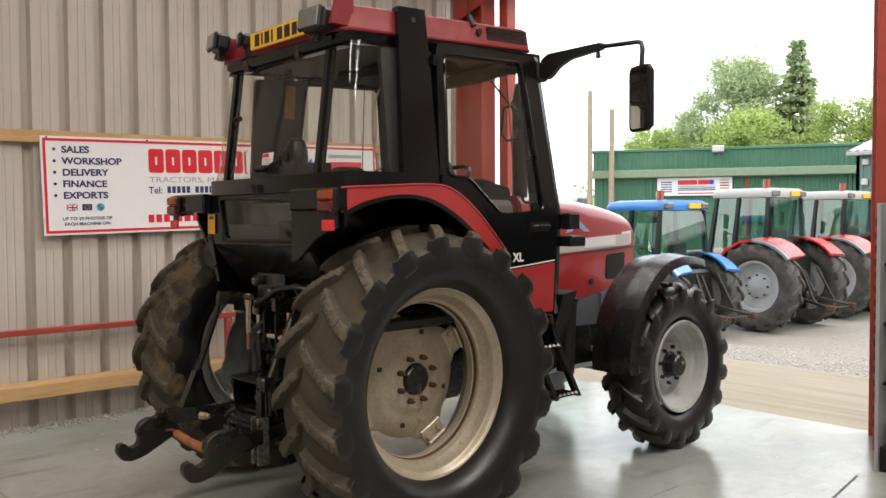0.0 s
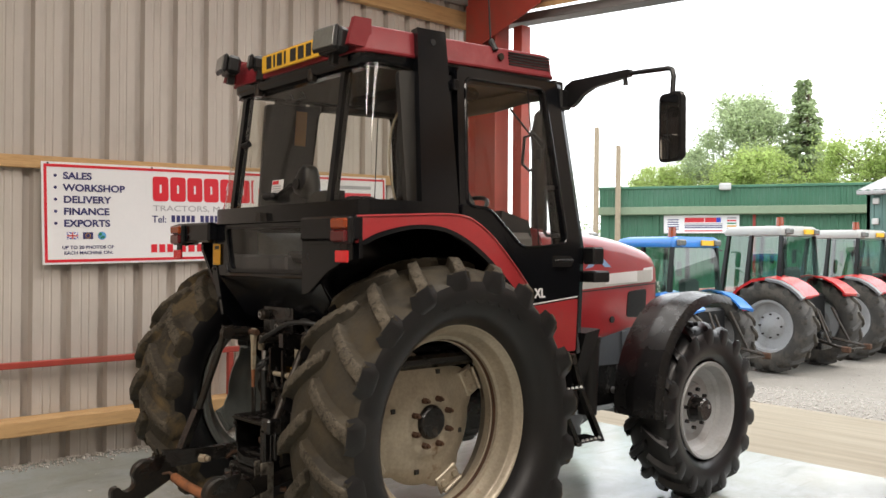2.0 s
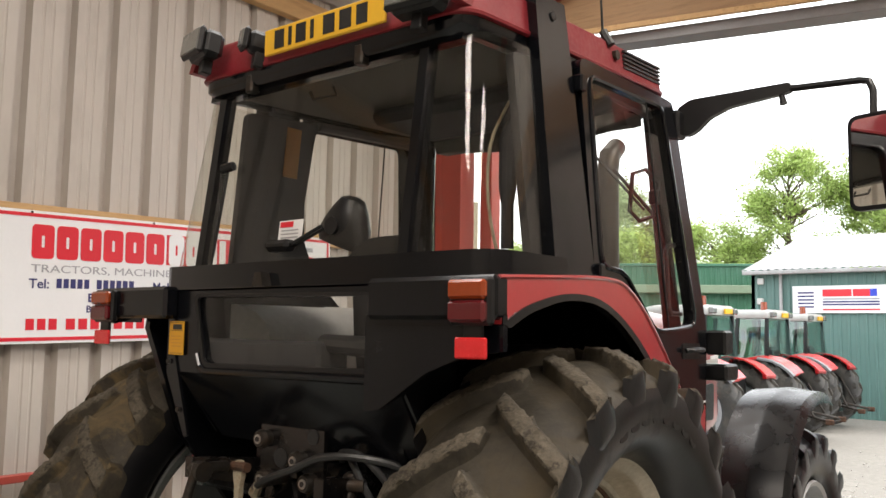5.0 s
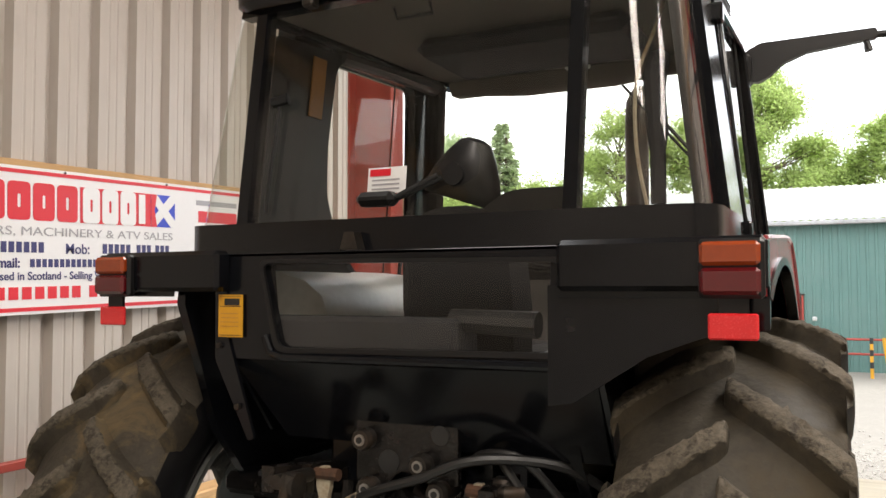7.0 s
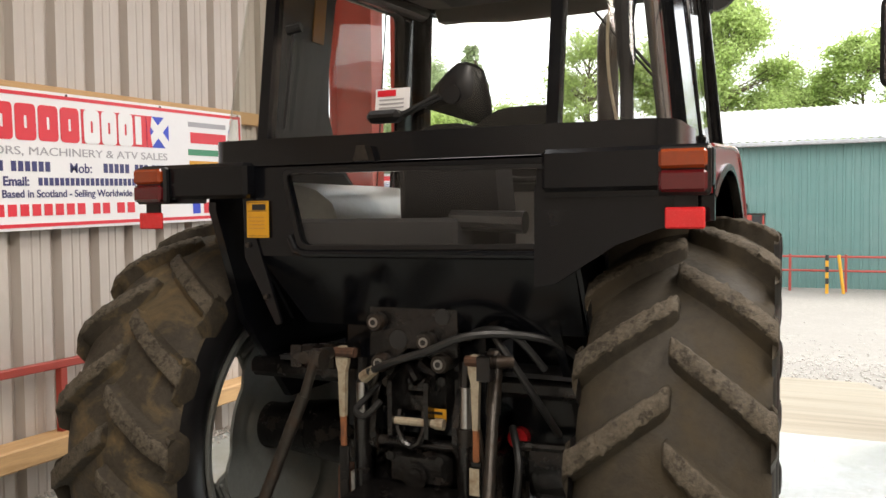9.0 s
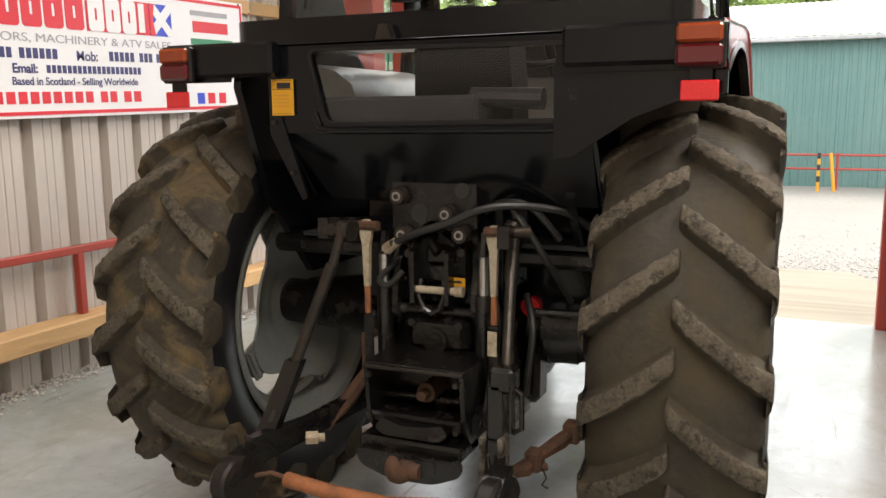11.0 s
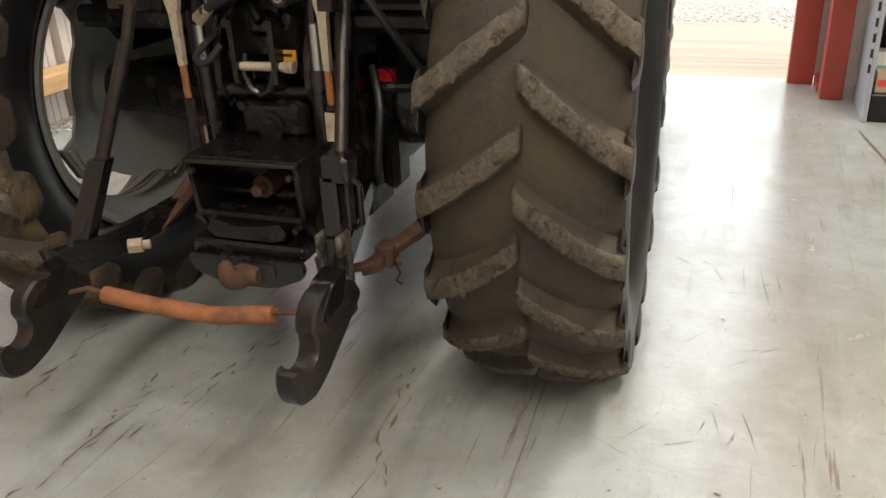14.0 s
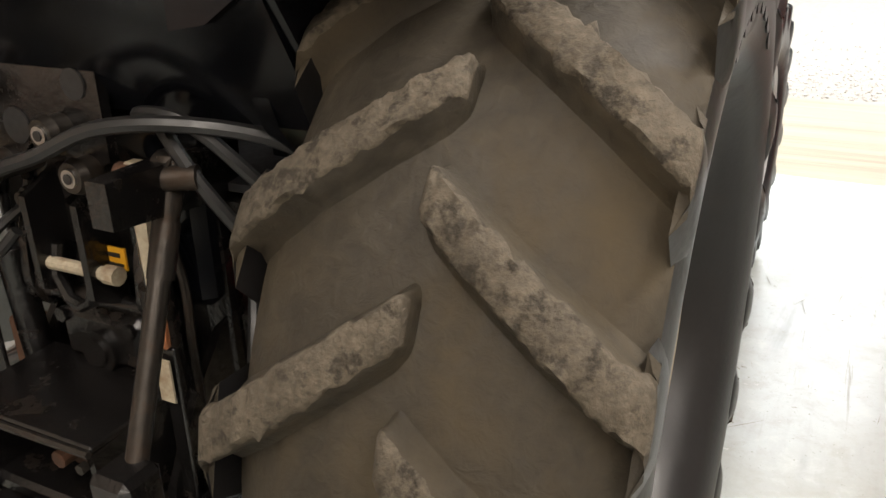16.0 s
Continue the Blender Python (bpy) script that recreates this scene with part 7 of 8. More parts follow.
part("gable_wall", Shape().prism([(TY, YARD), (TY, 3.5), (TY + 6, 5.0), (TY + 6, YARD)], 0.1, "x", -5.95), TEAL_SHEET, teal)
part("gutter", Shape().box((-6.1, TY - 0.36, 3.47), (16.2, TY - 0.22, 3.58), 0.02), FIBRE_ROOF, teal, "pale gutter")
part("downpipe", Shape().tube([(-5.09, TY - 0.12, 3.5), (-5.09, TY - 0.12, YARD)], 0.045, 8), FIBRE_ROOF, teal, "white downpipe")
side_door = part("side_door", Shape().box((-1.42, TY - 0.09, YARD), (-0.74, TY - 0.04, 1.56), 0.01), TEAL_SHEET, teal, "grey-green side door")
part("door_edge", Shape().box((-1.46, TY - 0.1, YARD), (-1.42, TY - 0.04, 1.57), 0.005), FRAME_RED, side_door)
part("door_post", Shape().box((-0.78, TY - 0.13, YARD), (-0.64, TY - 0.04, 1.57), 0.01), FRAME_RED, teal, "red door post")
# Black panel on the wall paints the shade inside the open door.
part("door_opening", Shape().box((-0.64, TY - 0.06, YARD), (-0.36, TY - 0.035, 1.54), 0), INK_AND_HOLE_BLACK, teal, "open side door, its dark inside drawn as a black panel")
part("door_post", Shape().box((-0.36, TY - 0.1, YARD), (-0.31, TY - 0.04, 1.57), 0.005), FRAME_RED, teal)
part("door_head", Shape().box((-1.5, TY - 0.12, 1.57), (-0.27, TY - 0.04, 1.62), 0.01), DARK_STEEL, teal)
for z, h in ((1.25, 0.04), (0.95, 0.05), (0.42, 0.1)):
    part("rack_shelf", Shape().box((-0.63, TY - 0.09, z), (-0.37, TY - 0.06, z + h), 0.005), FRAME_RED, teal, "red shelf inside the door")
ext_board = part("safety_notice", Shape().box((-1.2, TY - 0.12, 0.78), (-0.97, TY - 0.09, 1.24), 0.005), SIGN_WHITE, teal, "safety notice with coloured bands")
for z, mat in ((1.12, SIGN_RED), (0.99, YELLOW_STICKER), (0.9, SIGN_BLUE), (0.8, SIGN_RED)):
    part("notice_band", Shape().box((-1.19, TY - 0.125, z), (-0.98, TY - 0.12, z + (0.1 if mat is not SIGN_RED else 0.07)), 0), mat, ext_board)
part("extinguisher", Shape().tube([(-1.085, TY - 0.2, 1.14), (-1.085, TY - 0.2, 1.4), (-1.085, TY - 0.2, 1.46), (-1.085, TY - 0.2, 1.54)], [0.09, 0.09, 0.035, 0.05], 12), REFLECTOR, ext_board, "red fire extinguisher")
part("wall_lamp", Shape().box((-0.95, TY - 0.18, 1.74), (-0.75, TY - 0.04, 1.9), 0.03), DARK_STEEL, teal)
for hy, hx in ((3.2, -5.75), (2.62, -5.77)):
    part("wall_box", Shape().box((hx, TY - 0.12, hy), (hx + 0.18, TY - 0.04, hy + 0.18), 0.02), PALE_PLASTIC, teal)
part("door_knob", Shape().box((-0.1, TY - 0.1, 0.88), (0.02, TY - 0.04, 1.0), 0.02), PALE_PLASTIC, teal)


def small_sign(name, m, width, height, label):
    ob = thing(name, label, "sign")
    ob.matrix_world = m
    part("board", Shape().box((0, -0.03, 0), (width, 0.0, height), 0.005), SIGN_WHITE, ob)
    for k in range(5):
        part("text_bar", Shape().box((width * 0.05, -0.034, height * (0.2 + 0.13 * k)), (width * 0.2, -0.031, height * (0.26 + 0.13 * k)), 0), SIGN_NAVY, ob)
    part("name_bar", Shape().box((width * 0.28, -0.034, height * 0.6), (width * 0.54, -0.031, height * 0.86), 0), SIGN_RED, ob)
    part("name_bar", Shape().box((width * 0.55, -0.034, height * 0.6), (width * 0.7, -0.031, height * 0.86), 0), SIGN_RED, ob)
    part("flag_panel", Shape().box((width * 0.7, -0.034, height * 0.6), (width * 0.76, -0.031, height * 0.86), 0), SIGN_BLUE, ob)
    for k, mat in ((0.48, SIGN_GREY), (0.38, SIGN_NAVY), (0.28, SIGN_NAVY), (0.1, SIGN_RED)):
        part("text_bar", Shape().box((width * 0.28, -0.034, height * k), (width * 0.78, -0.031, height * (k + 0.06)), 0), mat, ob)
    for k, mat in ((0.8, SIGN_GREY), (0.65, SIGN_RED), (0.5, SIGN_GREEN), (0.35, YELLOW_STICKER), (0.2, SIGN_NAVY)):
        part("maker_bar", Shape().box((width * 0.84, -0.034, height * k), (width * 0.96, -0.031, height * (k + 0.08)), 0), mat, ob)
    return ob


small_sign("shed_sign", pose(-4.78, TY - 0.06, 2.37), 2.85, 0.76, "white and red sign board on the grey-green shed")

# long green shed
gm = pose(-19.95, 28.1, 0, 0, 0, 30)
green = thing("green_shed", "long green sheet steel shed with pale rail and sliding doors", "shed")
part("wall", place(ribbed_sheet(0, 15.5, YARD - 0.2, 3.55, 0, 0.32, 0.04), gm), GREEN_SHEET, green, "green profiled lower wall")
part("fascia", place(ribbed_sheet(-0.1, 15.5, 3.85, 4.68, -0.35, 0.22, 0.05), gm), GREEN_SHEET, green, "green profiled fascia")
part("cap", place(Shape().box((-0.2, -0.45, 4.66), (15.6, 1.0, 4.78), 0.02), gm), GREEN_SHEET, green)
part("door_rail", place(Shape().box((-0.2, -0.5, 3.5), (15.6, -0.1, 3.86), 0.03), gm), material("pale_green_rail", (0.2, 0.26, 0.17), 0.6), green, "pale green sliding door rail")
for dx in (2.4, 6.5, 10.6):
    part("door_edge", place(Shape().box((dx, -0.09, YARD - 0.2), (dx + 0.12, -0.03, 3.5), 0.01), gm), FRAME_RED if dx == 6.5 else GREEN_SHEET, green)
part("lamp", place(Shape().box((5.1, -0.7, 4.55), (5.6, -0.4, 4.85), 0.05), gm), PALE_PLASTIC, green, "flood lamp on the fascia")
part("end_wall", place(Shape().box((-0.1, 0.0, YARD - 0.2), (0.0, 9, 4.6), 0), gm), GREEN_SHEET, green)
small_sign("long_shed_sign", gm @ pose(2.75, -0.16, 2.68), 3.2, 0.8, "white and red sign board on the green shed")

# ---- fence and bollards ----
fence = thing("red_fence", "red painted tubular yard fence", "fence")
for z in (0.05, 0.42):
    part("fence_rail", Shape().tube([(0.2, TY - 1.0, YARD + 0.5 + z), (14, TY - 1.0, YARD + 0.5 + z)], 0.03, 8), FRAME_RED, fence)
for k in range(10):
    part("fence_post", Shape().tube([(0.4 + k * 1.35, TY - 1.0, YARD), (0.4 + k * 1.35, TY - 1.0, YARD + 0.98)], 0.035, 8), FRAME_RED, fence)
for bx, lean in ((1.3, 0.0), (1.69, 0.12)):
    b = thing("bollard", "yellow post with black bands by the fence", "bollard", "yellow bollards")
    b.location = (bx, TY - 1.6, YARD)
    part("post", Shape().tube([(0, 0, 0), (-lean, 0, 1.0)], 0.042, 10), YELLOW_STICKER, b)
    if lean == 0:
        for k in range(3):
            part("band", Shape().tube([(0, 0, 0.25 + k * 0.3), (0, 0, 0.4 + k * 0.3)], 0.044, 10), INK_AND_HOLE_BLACK, b)

# ---- poles ----
for px, py, h in ((-19.5, 27.0, 7.4), (-18.9, 27.8, 6.6)):
    pl = structure("trim_yard_pole", Shape().tube([(px, py, -1), (px + 0.05, py, h)], [0.14, 0.11], 10), POLE, "weathered round timber pole", "pole")

# ---- parked tractors ----
YARD_LUGS = {}


def parked_tractor(m, label, body, roof_mat, big, guard, beacon=True, plate=True):
    """A cab tractor heading along +y of its own axes, rear axle over the origin."""
    ob = thing("parked_tractor", label, "tractor", "parked tractors in the yard")
    ob.matrix_world = m
    R, rw = (0.86, 0.46) if big else (0.74, 0.4)
    fr = 0.6 if big else 0.52
    wb = 2.5 if big else 2.2

    def P(name, shape, mat, parent=ob, lab="", smooth=35):
        return part(name, shape, mat, parent, lab, smooth)

    for sx in (-1, 1):
        for kind, r, wd, y, x in (("rear_wheel", R, rw, 0.0, 0.88 if big else 0.74), ("front_wheel", fr, 0.34, wb, 0.8 if big else 0.66)):
            wh = new(kind)
            wh.parent = ob
            wh.matrix_local = Matrix.Translation((sx * x, y, r))
            carcass, band, lugs = tyre_shapes(r, wd, r * 0.56, 16, 0.045, 3, lug_t=0.06)
            tyre_part = P("tyre", Shape().add(carcass.v, carcass.f).add(band.v, band.f), YARD_RUBBER, wh)
            for lug_side in (0, 1):
                key = (round(r, 3), round(wd, 3), lug_side)
                if key not in YARD_LUGS:
                    YARD_LUGS[key] = lugs[16 * lug_side].mesh("lug", YARD_RUBBER, 40)
                for k in range(16):
                    lug_ob = new("lug", YARD_LUGS[key])
                    lug_ob.parent = tyre_part
                    lug_ob.matrix_local = Matrix.Rotation(-math.radians(22.5 * k), 4, "X")
            P("rim", Shape().lathe([(sx * vx, rr * r) for vx, rr in ((wd * 0.3, 0.57), (wd * 0.28, 0.52), (0.0, 0.5), (-0.02, 0.3), (0.03, 0.2), (0.05, 0.0))], 32), RIM_GREY, wh)
            for i in range(8):
                a = i * math.pi / 4
                P("wheel_nut", Shape().tube([(sx * 0.02, 0.25 * r * math.cos(a), 0.25 * r * math.sin(a)), (sx * 0.06, 0.25 * r * math.cos(a), 0.25 * r * math.sin(a))], 0.018, 6), DARK_STEEL, wh)
        # fender
        arch = [(R + 0.08) * Vector((math.cos(radians(a)), math.sin(radians(a)))) for a in (140, 131, 121, 108, 90, 70, 50, 35)]
        f0, f1 = sx * 0.5, sx * (0.88 + rw * 0.35 if big else 0.84)
        fend = P("fender", Shape().loft([[(f0, v.x, R + v.y), (f1, v.x, R + v.y - 0.03), (f1, v.x * 0.97, R + v.y - 0.08), (f0, v.x * 0.97, R + v.y - 0.03)] for v in arch]), body, ob, "painted rear fender")
        P("fender_flare", Shape().loft([[(f1 * 0.96, v.x * 1.01, R + v.y - 0.03), (f1 * 1.08, v.x * 1.0, R + v.y - 0.06), (f1 * 1.08, v.x * 0.96, R + v.y - 0.1), (f1 * 0.96, v.x * 0.96, R + v.y - 0.08)] for v in arch[:5]]), guard, fend)
        P("tail_lamp", Shape().box((min(f0 * 1.3, f1 * 0.95), -R * 0.72 - 0.06, R * 1.62), (max(f0 * 1.3, f1 * 0.95), -R * 0.72 + 0.03, R * 1.62 + 0.09), 0.015), REFLECTOR, fend, "red tail lamp")
        for y0, z1 in ((-0.05, 2.55), (0.62, 2.6), (1.15, 2.6)):
            zt = z1 if big else z1 - 0.25
            P("cab_post", Shape().loft([[(sx * (0.72 + dx), y0 + dy, 1.45 if big else 1.25) for dx, dy in ((-0.04, -0.04), (0.04, -0.04), (0.04, 0.04), (-0.04, 0.04))], [(sx * (0.62 + dx), y0 * 0.9 + dy, zt) for dx, dy in ((-0.03, -0.03), (0.03, -0.03), (0.03, 0.03), (-0.03, 0.03))]]), PLASTIC)
        zt, zb = (2.55, 1.45) if big else (2.3, 1.25)
        P("side_window", Shape().add([(sx * 0.72, -0.05, zb), (sx * 0.72, 1.15, zb - 0.2), (sx * 0.62, 1.05, zt), (sx * 0.62, -0.05, zt)], [(0, 1, 2, 3)]), GLASS_GREEN).visible_shadow = False
        P("door_sill", Shape().box((min(sx * 0.5, sx * 0.74), 0.45, 1.0), (max(sx * 0.5, sx * 0.74), 1.15, zb - 0.15), 0.03), PLASTIC)
    zt, zb = (2.55, 1.45) if big else (2.3, 1.25)
    P("rear_window", Shape().add([(-0.7, -0.2, zb), (0.7, -0.2, zb), (0.6, -0.05, zt), (-0.6, -0.05, zt)], [(0, 1, 2, 3)]), GLASS_GREEN, ob, "green-tinted rear window").visible_shadow = False
    P("windscreen", Shape().add([(-0.7, 1.15, zb - 0.1), (0.7, 1.15, zb - 0.1), (0.6, 1.05, zt), (-0.6, 1.05, zt)], [(0, 1, 2, 3)]), GLASS_GREEN).visible_shadow = False
    rf = Shape()
    ol = rounded([(-0.68, -0.1), (0.68, -0.1), (0.66, 1.14), (-0.66, 1.14)], 0.1)
    rf.loft([[(px, py, zt) for px, py in ol], [(px * 1.03, py * 1.02, zt + 0.06) for px, py in ol], [(px * 0.98, py * 0.98, zt + 0.14) for px, py in ol], [(px * 0.8, py * 0.85, zt + 0.18) for px, py in ol]])
    cab_roof = P("cab_roof", rf, roof_mat, ob, "moulded cab roof", 50)
    for lx in (-0.5, 0.5):
        P("roof_lamp", Shape().box((lx - 0.09, -0.19, zt + 0.02), (lx + 0.09, -0.09, zt + 0.13), 0.02), LAMP_GLASS, cab_roof)
    if plate:
        P("plate", Shape().box((0.08, -0.15, zt + 0.03), (0.42, -0.115, zt + 0.12), 0), PLATE_YELLOW, cab_roof, "yellow registration plate")
    if beacon:
        P("beacon", Shape().tube([(-0.5, 0.05, zt + 0.14), (-0.5, 0.05, zt + 0.34)], [0.075, 0.065], 12), AMBER, cab_roof, "amber beacon")
    bw = 0.36 if big else 0.3
    P("bonnet", Shape().loft([[(px, y, pz) for px, pz in rounded([(-bw, 0.8), (-bw, top - 0.08), (-bw * 0.6, top), (bw * 0.6, top), (bw, top - 0.08), (bw, 0.8)], 0.06)] for y, top in ((1.1, zb + 0.1), (2.2, zb), (3.0, zb - 0.15), (3.2, zb - 0.35))]), body, ob, "painted bonnet", 50)
    P("rear_housing", Shape().box((-0.5, -0.35, 0.6), (0.5, 1.2, zb), 0.05), PLASTIC)
    P("chassis", Shape().box((-0.22, -0.45, 0.45), (0.22, 3.0, 1.0), 0.05), CHASSIS_BLACK)
    P("front_axle", Shape().box((-0.75, wb - 0.1, 0.45), (0.75, wb + 0.1, 0.65), 0.03), CHASSIS_BLACK)
    P("rear_axle", Shape().tube([(-0.8, 0, R), (0.8, 0, R)], 0.12, 12), CHASSIS_BLACK)
    P("seat_back", Shape().box((-0.25, 0.0, zb - 0.1), (0.25, 0.14, zb + 0.5), 0.06), SEAT)
    P("steering_wheel", Shape().tube([(0.2 * math.cos(a), 0.72 + 0.17 * math.sin(a), zb + 0.25 + 0.1 * math.sin(a)) for a in [2 * math.pi * i / 20 for i in range(20)]], 0.014, 6, close=True), PLASTIC)
    for sx in (-1, 1):
        P("lower_link", Shape().tube([(sx * 0.25, -0.4, 0.65), (sx * 0.42, -1.15, 0.5)], 0.03, 8), DARK_STEEL)
        P("lift_rod", Shape().tube([(sx * 0.3, -0.55, 1.2), (sx * 0.38, -0.85, 0.58)], 0.025, 8), DARK_STEEL)
        P("link_ball", Shape().box((sx * 0.42 - 0.03, -1.25, 0.44), (sx * 0.42 + 0.03, -1.08, 0.55), 0.02), RUST)
        P("tail_mirror", Shape().tube([(sx * 0.7, 1.15, zt - 0.3), (sx * 1.1, 1.1, zt - 0.25)], 0.012, 6).box((sx * 1.1 - 0.08, 1.08, zt - 0.55), (sx * 1.1 + 0.08, 1.12, zt - 0.25), 0.02), PLASTIC)
    P("top_link", Shape().tube([(0, -0.45, 1.15), (0.02, -0.62, 0.75)], 0.03, 8), DARK_STEEL)
    P("draw_frame", Shape().box((-0.2, -0.62, 0.42), (0.2, -0.45, 0.75), 0.02), CHASSIS_BLACK)
    P("cross_bar", Shape().tube([(-0.42, -1.15, 0.5), (0.42, -1.15, 0.48)], 0.014, 8), DARK_STEEL)
    return ob


YARD_RUBBER = material("dusty_yard_tyre", (0.045, 0.042, 0.038), 0.75, vary=0.25, bump=0.1, second=(0.12, 0.105, 0.085), second_at=0.58, second_scale=3, second_rough=0.9)
YARD_RED = material("bright_red_tractor_paint", (0.5, 0.018, 0.02), 0.3, vary=0.05, coat=0.4)
YARD_BLUE = material("blue_tractor_paint", (0.03, 0.17, 0.5), 0.35, vary=0.06, coat=0.3)
YARD_GREEN = material("light_green_tractor_paint", (0.08, 0.38, 0.07), 0.35, vary=0.06, coat=0.3)
FLARE = material("grey_flare_moulding", (0.16, 0.16, 0.165), 0.5)
ROOF_GREY = material("light_grey_roof_moulding", (0.36, 0.36, 0.34), 0.45, vary=0.06)
parked_tractor(pose(-4.0, 10.05, YARD, 0, 0, 86), "blue cab tractor parked on the gravel", YARD_BLUE, YARD_BLUE, False, YARD_BLUE)
parked_tractor(pose(-3.5, 12.85, YARD, 0, 0, 88), "red cab tractor with grey roof and amber beacon parked on gravel", YARD_RED, ROOF_GREY, True, FLARE)
parked_tractor(pose(-3.4, 16.0, YARD, 0, 0, 88), "red cab tractor with grey roof and amber beacon parked on gravel", YARD_RED, ROOF_GREY, True, FLARE)
parked_tractor(pose(-3.5, 19.2, YARD, 0, 0, 88), "red cab tractor with grey roof and amber beacon parked on gravel", YARD_RED, ROOF_GREY, True, FLARE)
parked_tractor(pose(-5.3, 8.2, YARD + 0.1, 0, 0, 82), "light green cab tractor parked beside the blue one", YARD_GREEN, PALE_PLASTIC, False, YARD_GREEN, False, False)

# ---- trees ----
def foliage(centres, count, size, seed, flat=0.55, droop=0.0):
    """Many small leaf blades scattered through lobes (x, y, z, radius, height)."""
    rng = random.Random(seed)
    s = Shape()
    vs, fs = [], []
    total = sum(c[3] ** 2 for c in centres)
    for cx, cy, cz, r, h in centres:
        k = int(count * r * r / total)
        for _ in range(k):
            u, v = rng.uniform(0, 2 * math.pi), rng.uniform(-1, 1)
            rad = r * min(1.6, abs(rng.gauss(0, 0.62)) + 0.12) * (1 + 0.25 * math.sin(3 * u + cx) * math.cos(4 * v + cz))
            q = math.sqrt(1 - v * v)
            p = Vector((cx + rad * q * math.cos(u), cy + rad * q * math.sin(u), cz + h * rad / r * v))
            a, b = Vector((rng.gauss(0, 1), rng.gauss(0, 1), rng.gauss(0, flat))).normalized(), Vector((rng.gauss(0, 1), rng.gauss(0, 1), rng.gauss(0, flat) - droop)).normalized()
            b = (b - a * b.dot(a)).normalized()
            l, w = size * rng.uniform(0.6, 1.4), size * rng.uniform(0.25, 0.55)
            i = len(vs)
            vs += [p - a * l / 2, p + b * w / 2, p + a * l / 2, p - b * w / 2]
            fs.append((i, i + 1, i + 2, i + 3))
    return s.add(vs, fs)


def tree(x, y, h, spread, seed, mat, name="broadleaf_tree", label="leafy green broadleaf tree behind the sheds", count=24000, conifer=False, size=0.24):
    rng = random.Random(seed)
    ob = thing(name, label, "tree", "trees behind the yard")
    ob.location = (x, y, YARD)
    lobes, limbs = [], Shape()
    limbs.tube([(0, 0, 0), (rng.uniform(-0.2, 0.2), 0, h * 0.4), (rng.uniform(-0.3, 0.3), 0, h * (0.98 if conifer else 0.8))], [0.022 * h, 0.016 * h, 0.004 * h], 8)
    if conifer:
        vs, fs = [], []
        levels = int(h * 3.2)
        for lev in range(levels):
            t = 0.1 + 0.9 * lev / levels
            full = spread * ((1.0 - t) ** (0.72 if spread > 4 else 0.9)) + 0.12
            for k in range(7 if full > 1 else 5):
                a = rng.uniform(0, 2 * math.pi)
                reach = full * rng.uniform(0.5, 1.12)
                d, side = Vector((math.cos(a), math.sin(a), 0)), Vector((-math.sin(a), math.cos(a), 0))
                z0, rise = h * t, rng.uniform(0.0, 0.25)
                limbs.tube([(0, 0, z0), tuple(d * reach * 0.5 + Vector((0, 0, z0 + rise * reach * 0.3))), tuple(d * reach + Vector((0, 0, z0 + rise * reach * 0.25)))], [0.004 * h, 0.0025 * h, 0.001 * h], 4)
                for _ in range(int(14 + reach * 34)):
                    u = rng.uniform(0.12, 1.05) ** 0.7
                    wide = (0.12 + 0.3 * reach * u * (1.25 - u)) * rng.gauss(0, 0.75)
                    p = d * reach * u + side * wide + Vector((0, 0, z0 + rise * reach * 0.5 * u * (1.2 - u) - abs(rng.gauss(0, 0.11)) - 0.1 * abs(wide)))
                    ax = (d * rng.uniform(0.3, 1.0) + side * (0.9 if wide > 0 else -0.9) * rng.uniform(0.2, 1.0) + Vector((0, 0, rng.uniform(-0.9, 0.15)))).normalized()
                    bx = ax.cross(Vector((rng.gauss(0, 1), rng.gauss(0, 1), rng.gauss(0, 1)))).normalized()
                    l, w = rng.uniform(0.22, 0.5), rng.uniform(0.06, 0.13)
                    i = len(vs)
                    vs += [p, p + ax * l * 0.5 + bx * w, p + ax * l, p + ax * l * 0.5 - bx * w]
                    fs.append((i, i + 1, i + 2, i + 3))
        part("trunk", limbs, BARK, ob)
        part("crown", Shape().add(vs, fs), mat, ob, "", None)
        return ob
    for i in range(90):
        t = rng.uniform(0.12, 0.98)
        a = rng.uniform(0, 2 * math.pi)
        reach = spread * math.sin(math.pi * min(0.97, 0.18 + t * 0.75)) ** 0.7 * rng.uniform(0.45, 1.05)
        top = (reach * math.cos(a), reach * math.sin(a), h * t + 0.15 * reach)
        limbs.tube([(0, 0, h * t * 0.9), tuple(0.55 * c if j < 2 else 0.5 * (c + h * t * 0.9) for j, c in enumerate(top)), top], [0.0045 * h, 0.0028 * h, 0.001 * h], 5)
        lobes.append((top[0] * 0.9, top[1] * 0.9, top[2], spread * rng.uniform(0.16, 0.34), spread * rng.uniform(0.14, 0.28)))
    part("trunk", limbs, BARK, ob)
    part("crown", foliage(lobes, count, size, seed + 1, 0.7, 0.3), mat, ob, "", None)
    return ob


tree(-23.0, 46.0, 12.0, 4.6, 1, LEAF, "cypress_tree", "tall grey-green evergreen tree behind the green shed", 52000, size=0.22)
tree(-26.6, 48.0, 9.2, 3.4, 8, LEAF, "cypress_tree", "tall grey-green evergreen tree behind the green shed", 26000, size=0.22)
tree(-19.2, 46.5, 13.0, 2.9, 2, LEAF, "fir_tree", "slender green spruce behind the green shed", 14000, True, 0.32)
tree(-26.8, 42.5, 7.6, 3.0, 3, LEAF_LIGHT, count=26000, size=0.21)
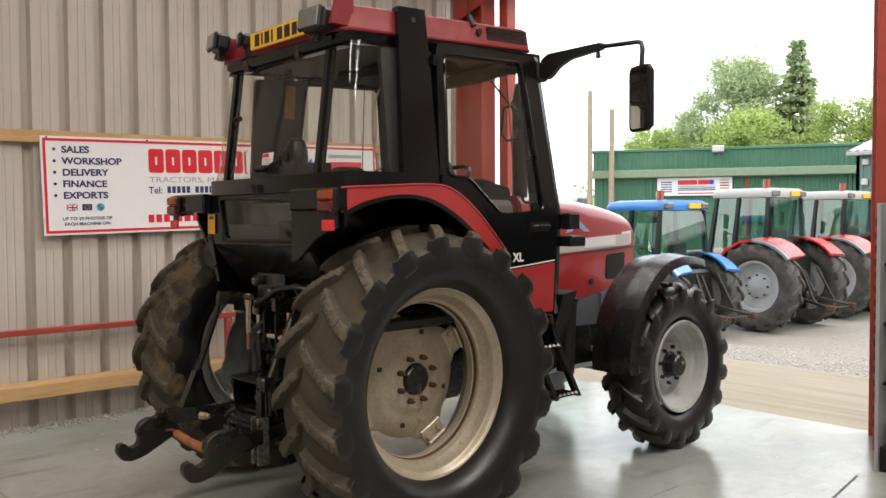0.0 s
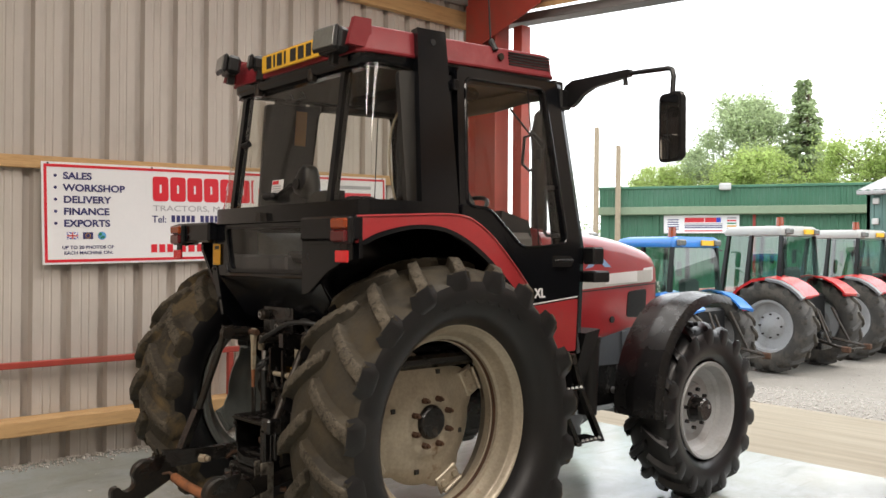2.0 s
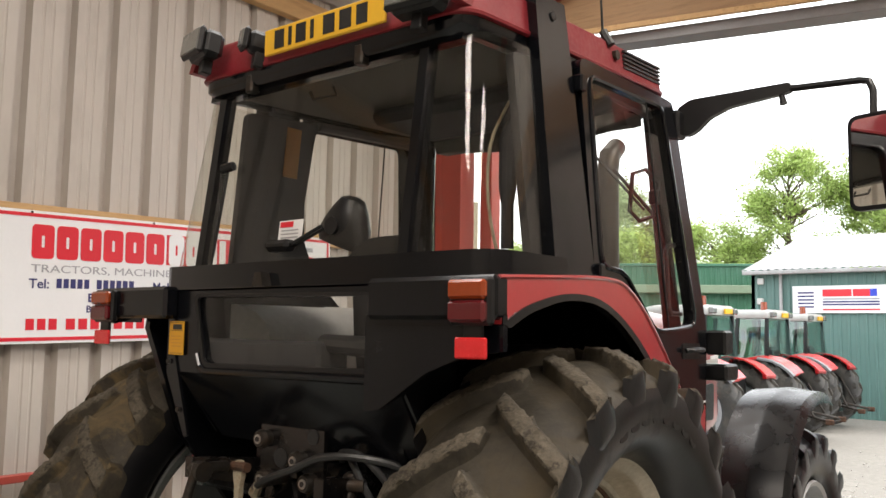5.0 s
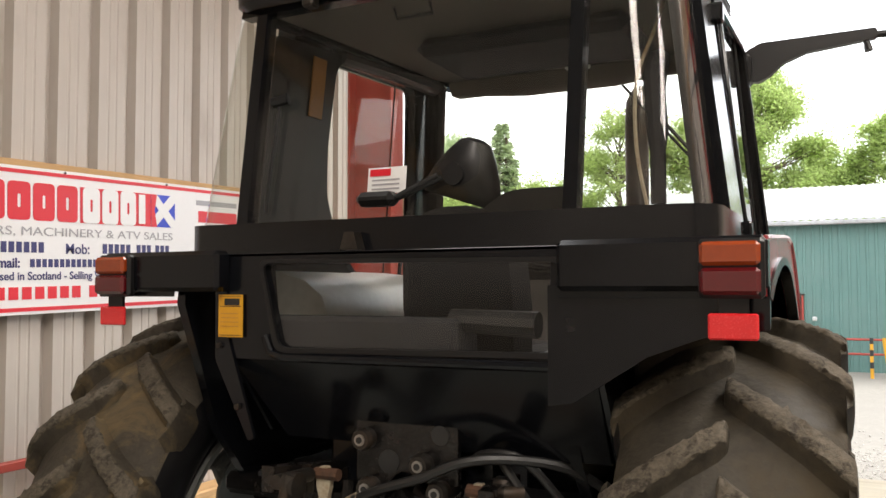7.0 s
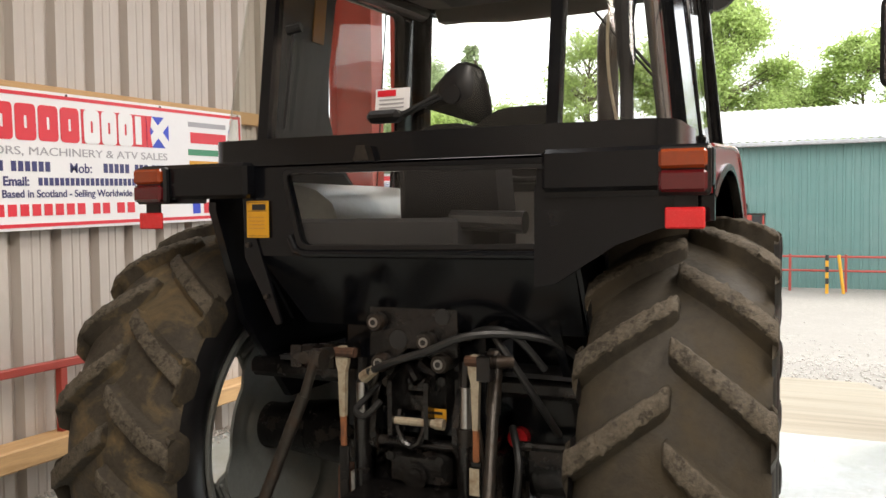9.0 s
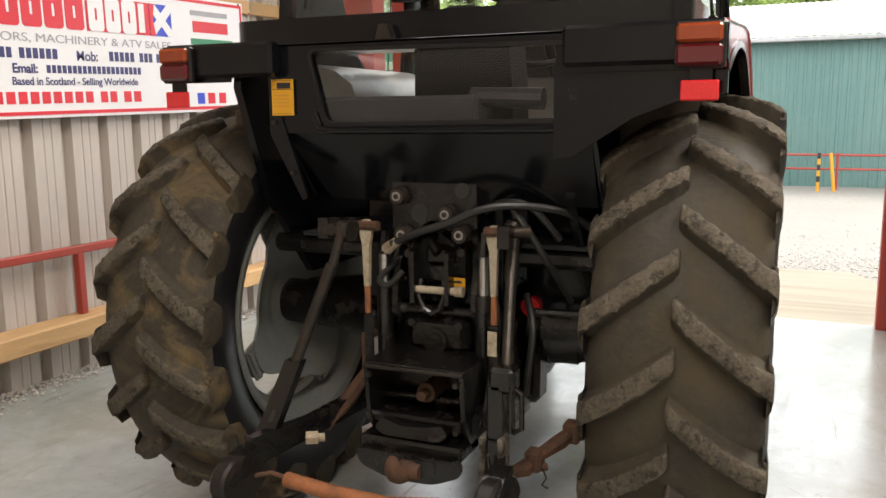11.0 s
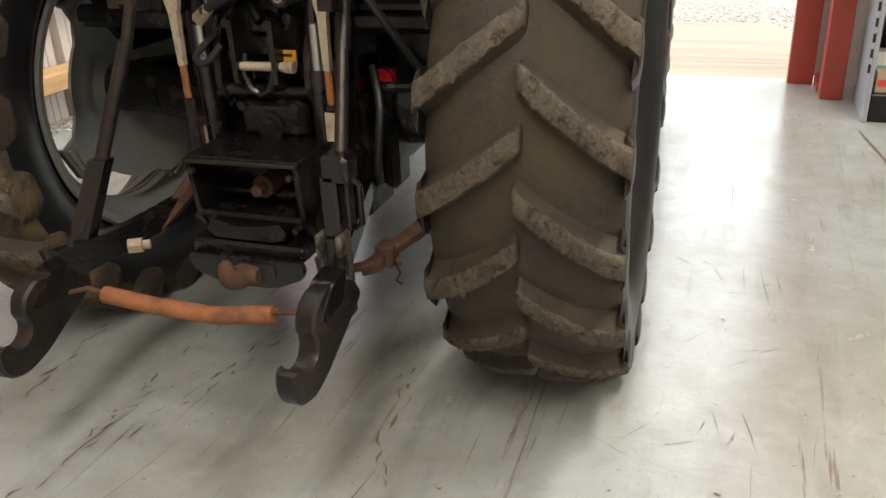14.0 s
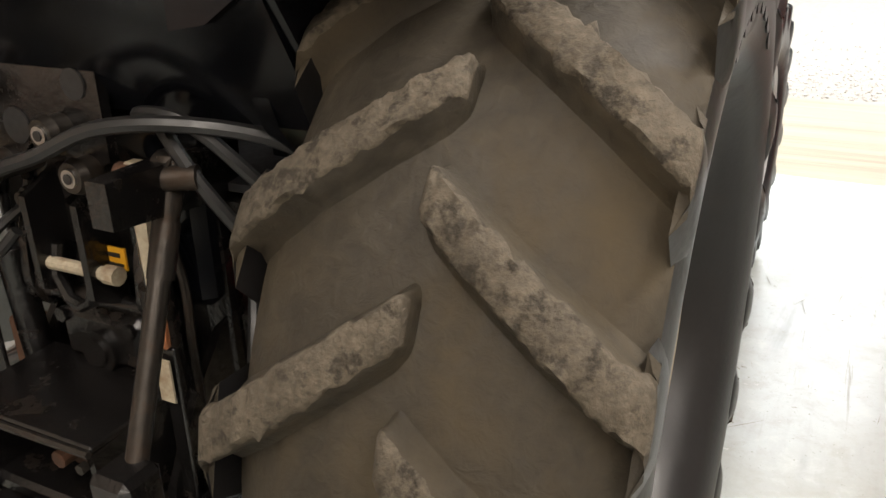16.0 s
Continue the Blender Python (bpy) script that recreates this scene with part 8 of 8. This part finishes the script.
tree(-19.4, 41.0, 7.7, 3.3, 4, LEAF_LIGHT, count=26000, size=0.21)
tree(-14.6, 43.0, 8.2, 3.6, 5, LEAF_LIGHT, count=26000, size=0.21)
tree(-11.0, 44.0, 12.6, 3.2, 15, LEAF_LIGHT, count=30000, size=0.21)
tree(-6.6, 45.0, 11.6, 3.6, 6, LEAF_LIGHT, count=50000, size=0.21)
tree(-3.5, 43.0, 13.2, 3.8, 7, LEAF_LIGHT, count=78000, size=0.2)
tree(-0.4, 46.0, 9.2, 3.4, 13, LEAF_LIGHT, count=46000, size=0.2)
tree(3.0, 44.0, 10.7, 3.2, 9, LEAF_LIGHT, count=60000, size=0.2)
tree(7.6, 43.0, 9.8, 3.6, 10, LEAF_LIGHT, count=28000, size=0.21)
tree(12.5, 43.0, 10.8, 4.0, 12, LEAF_LIGHT, count=24000, size=0.22)

# ---- distance ----
random.seed(9)
hill = Shape()
pts = []
for i in range(81):
    a = radians(-100 + 2.5 * i)
    pts.append((a, 62 + 22 * math.sin(a * 3.1 + 1) + 9 * math.sin(a * 9) + 5 * math.sin(a * 23)))
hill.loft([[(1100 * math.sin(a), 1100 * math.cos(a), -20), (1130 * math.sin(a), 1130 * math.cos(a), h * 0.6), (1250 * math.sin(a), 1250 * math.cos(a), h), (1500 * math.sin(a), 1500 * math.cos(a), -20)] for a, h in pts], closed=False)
# Haze of the distance is put into the hills' pale blue base colour.
structure("backdrop_hills", hill, material("haze_tinted_hills", (0.5, 0.56, 0.58), 1.0, vary=0.08, scale=0.01), "pale hazy hills on the horizon", "hills")
lobes = [(-120 + i * 3.6 + random.uniform(-1, 1), 150 + random.uniform(-12, 12), 2 + random.uniform(-1, 2), random.uniform(3, 5), random.uniform(3.5, 6.5)) for i in range(60)]
tagged(part("far_woods", foliage(lobes, 26000, 1.5, 77), LEAF, None, "", None), "belt of dark green woods beyond the yard", "woods", kind="stuff")

# stones of the yard close to the apron
random.seed(31)
loose = Shape()
for i in range(5200):
    px, py = random.uniform(-2.5, 6.0), 5.3 + abs(random.gauss(0, 3.0))
    if py < 6.45 and px < 1.95 - max(0, py - 5.35) * 0.38:
        continue
    r = random.uniform(0.008, 0.024)
    gz = yard_z(py)
    vs = [(px + r * dx * random.uniform(0.7, 1.3), py + r * dy * random.uniform(0.7, 1.3), gz + max(-0.004, r * 0.4 + r * dz * random.uniform(0.5, 0.9))) for dx, dy, dz in ((1, 0, 0), (-1, 0, 0), (0, 1, 0), (0, -1, 0), (0, 0, 1), (0, 0, -0.7))]
    loose.add(vs, [(0, 2, 4), (2, 1, 4), (1, 3, 4), (3, 0, 4), (2, 0, 5), (1, 2, 5), (3, 1, 5), (0, 3, 5)])
tagged(part("loose_gravel", loose, STONE, None, "", None), "loose grey gravel on the yard by the apron", "gravel", kind="stuff")
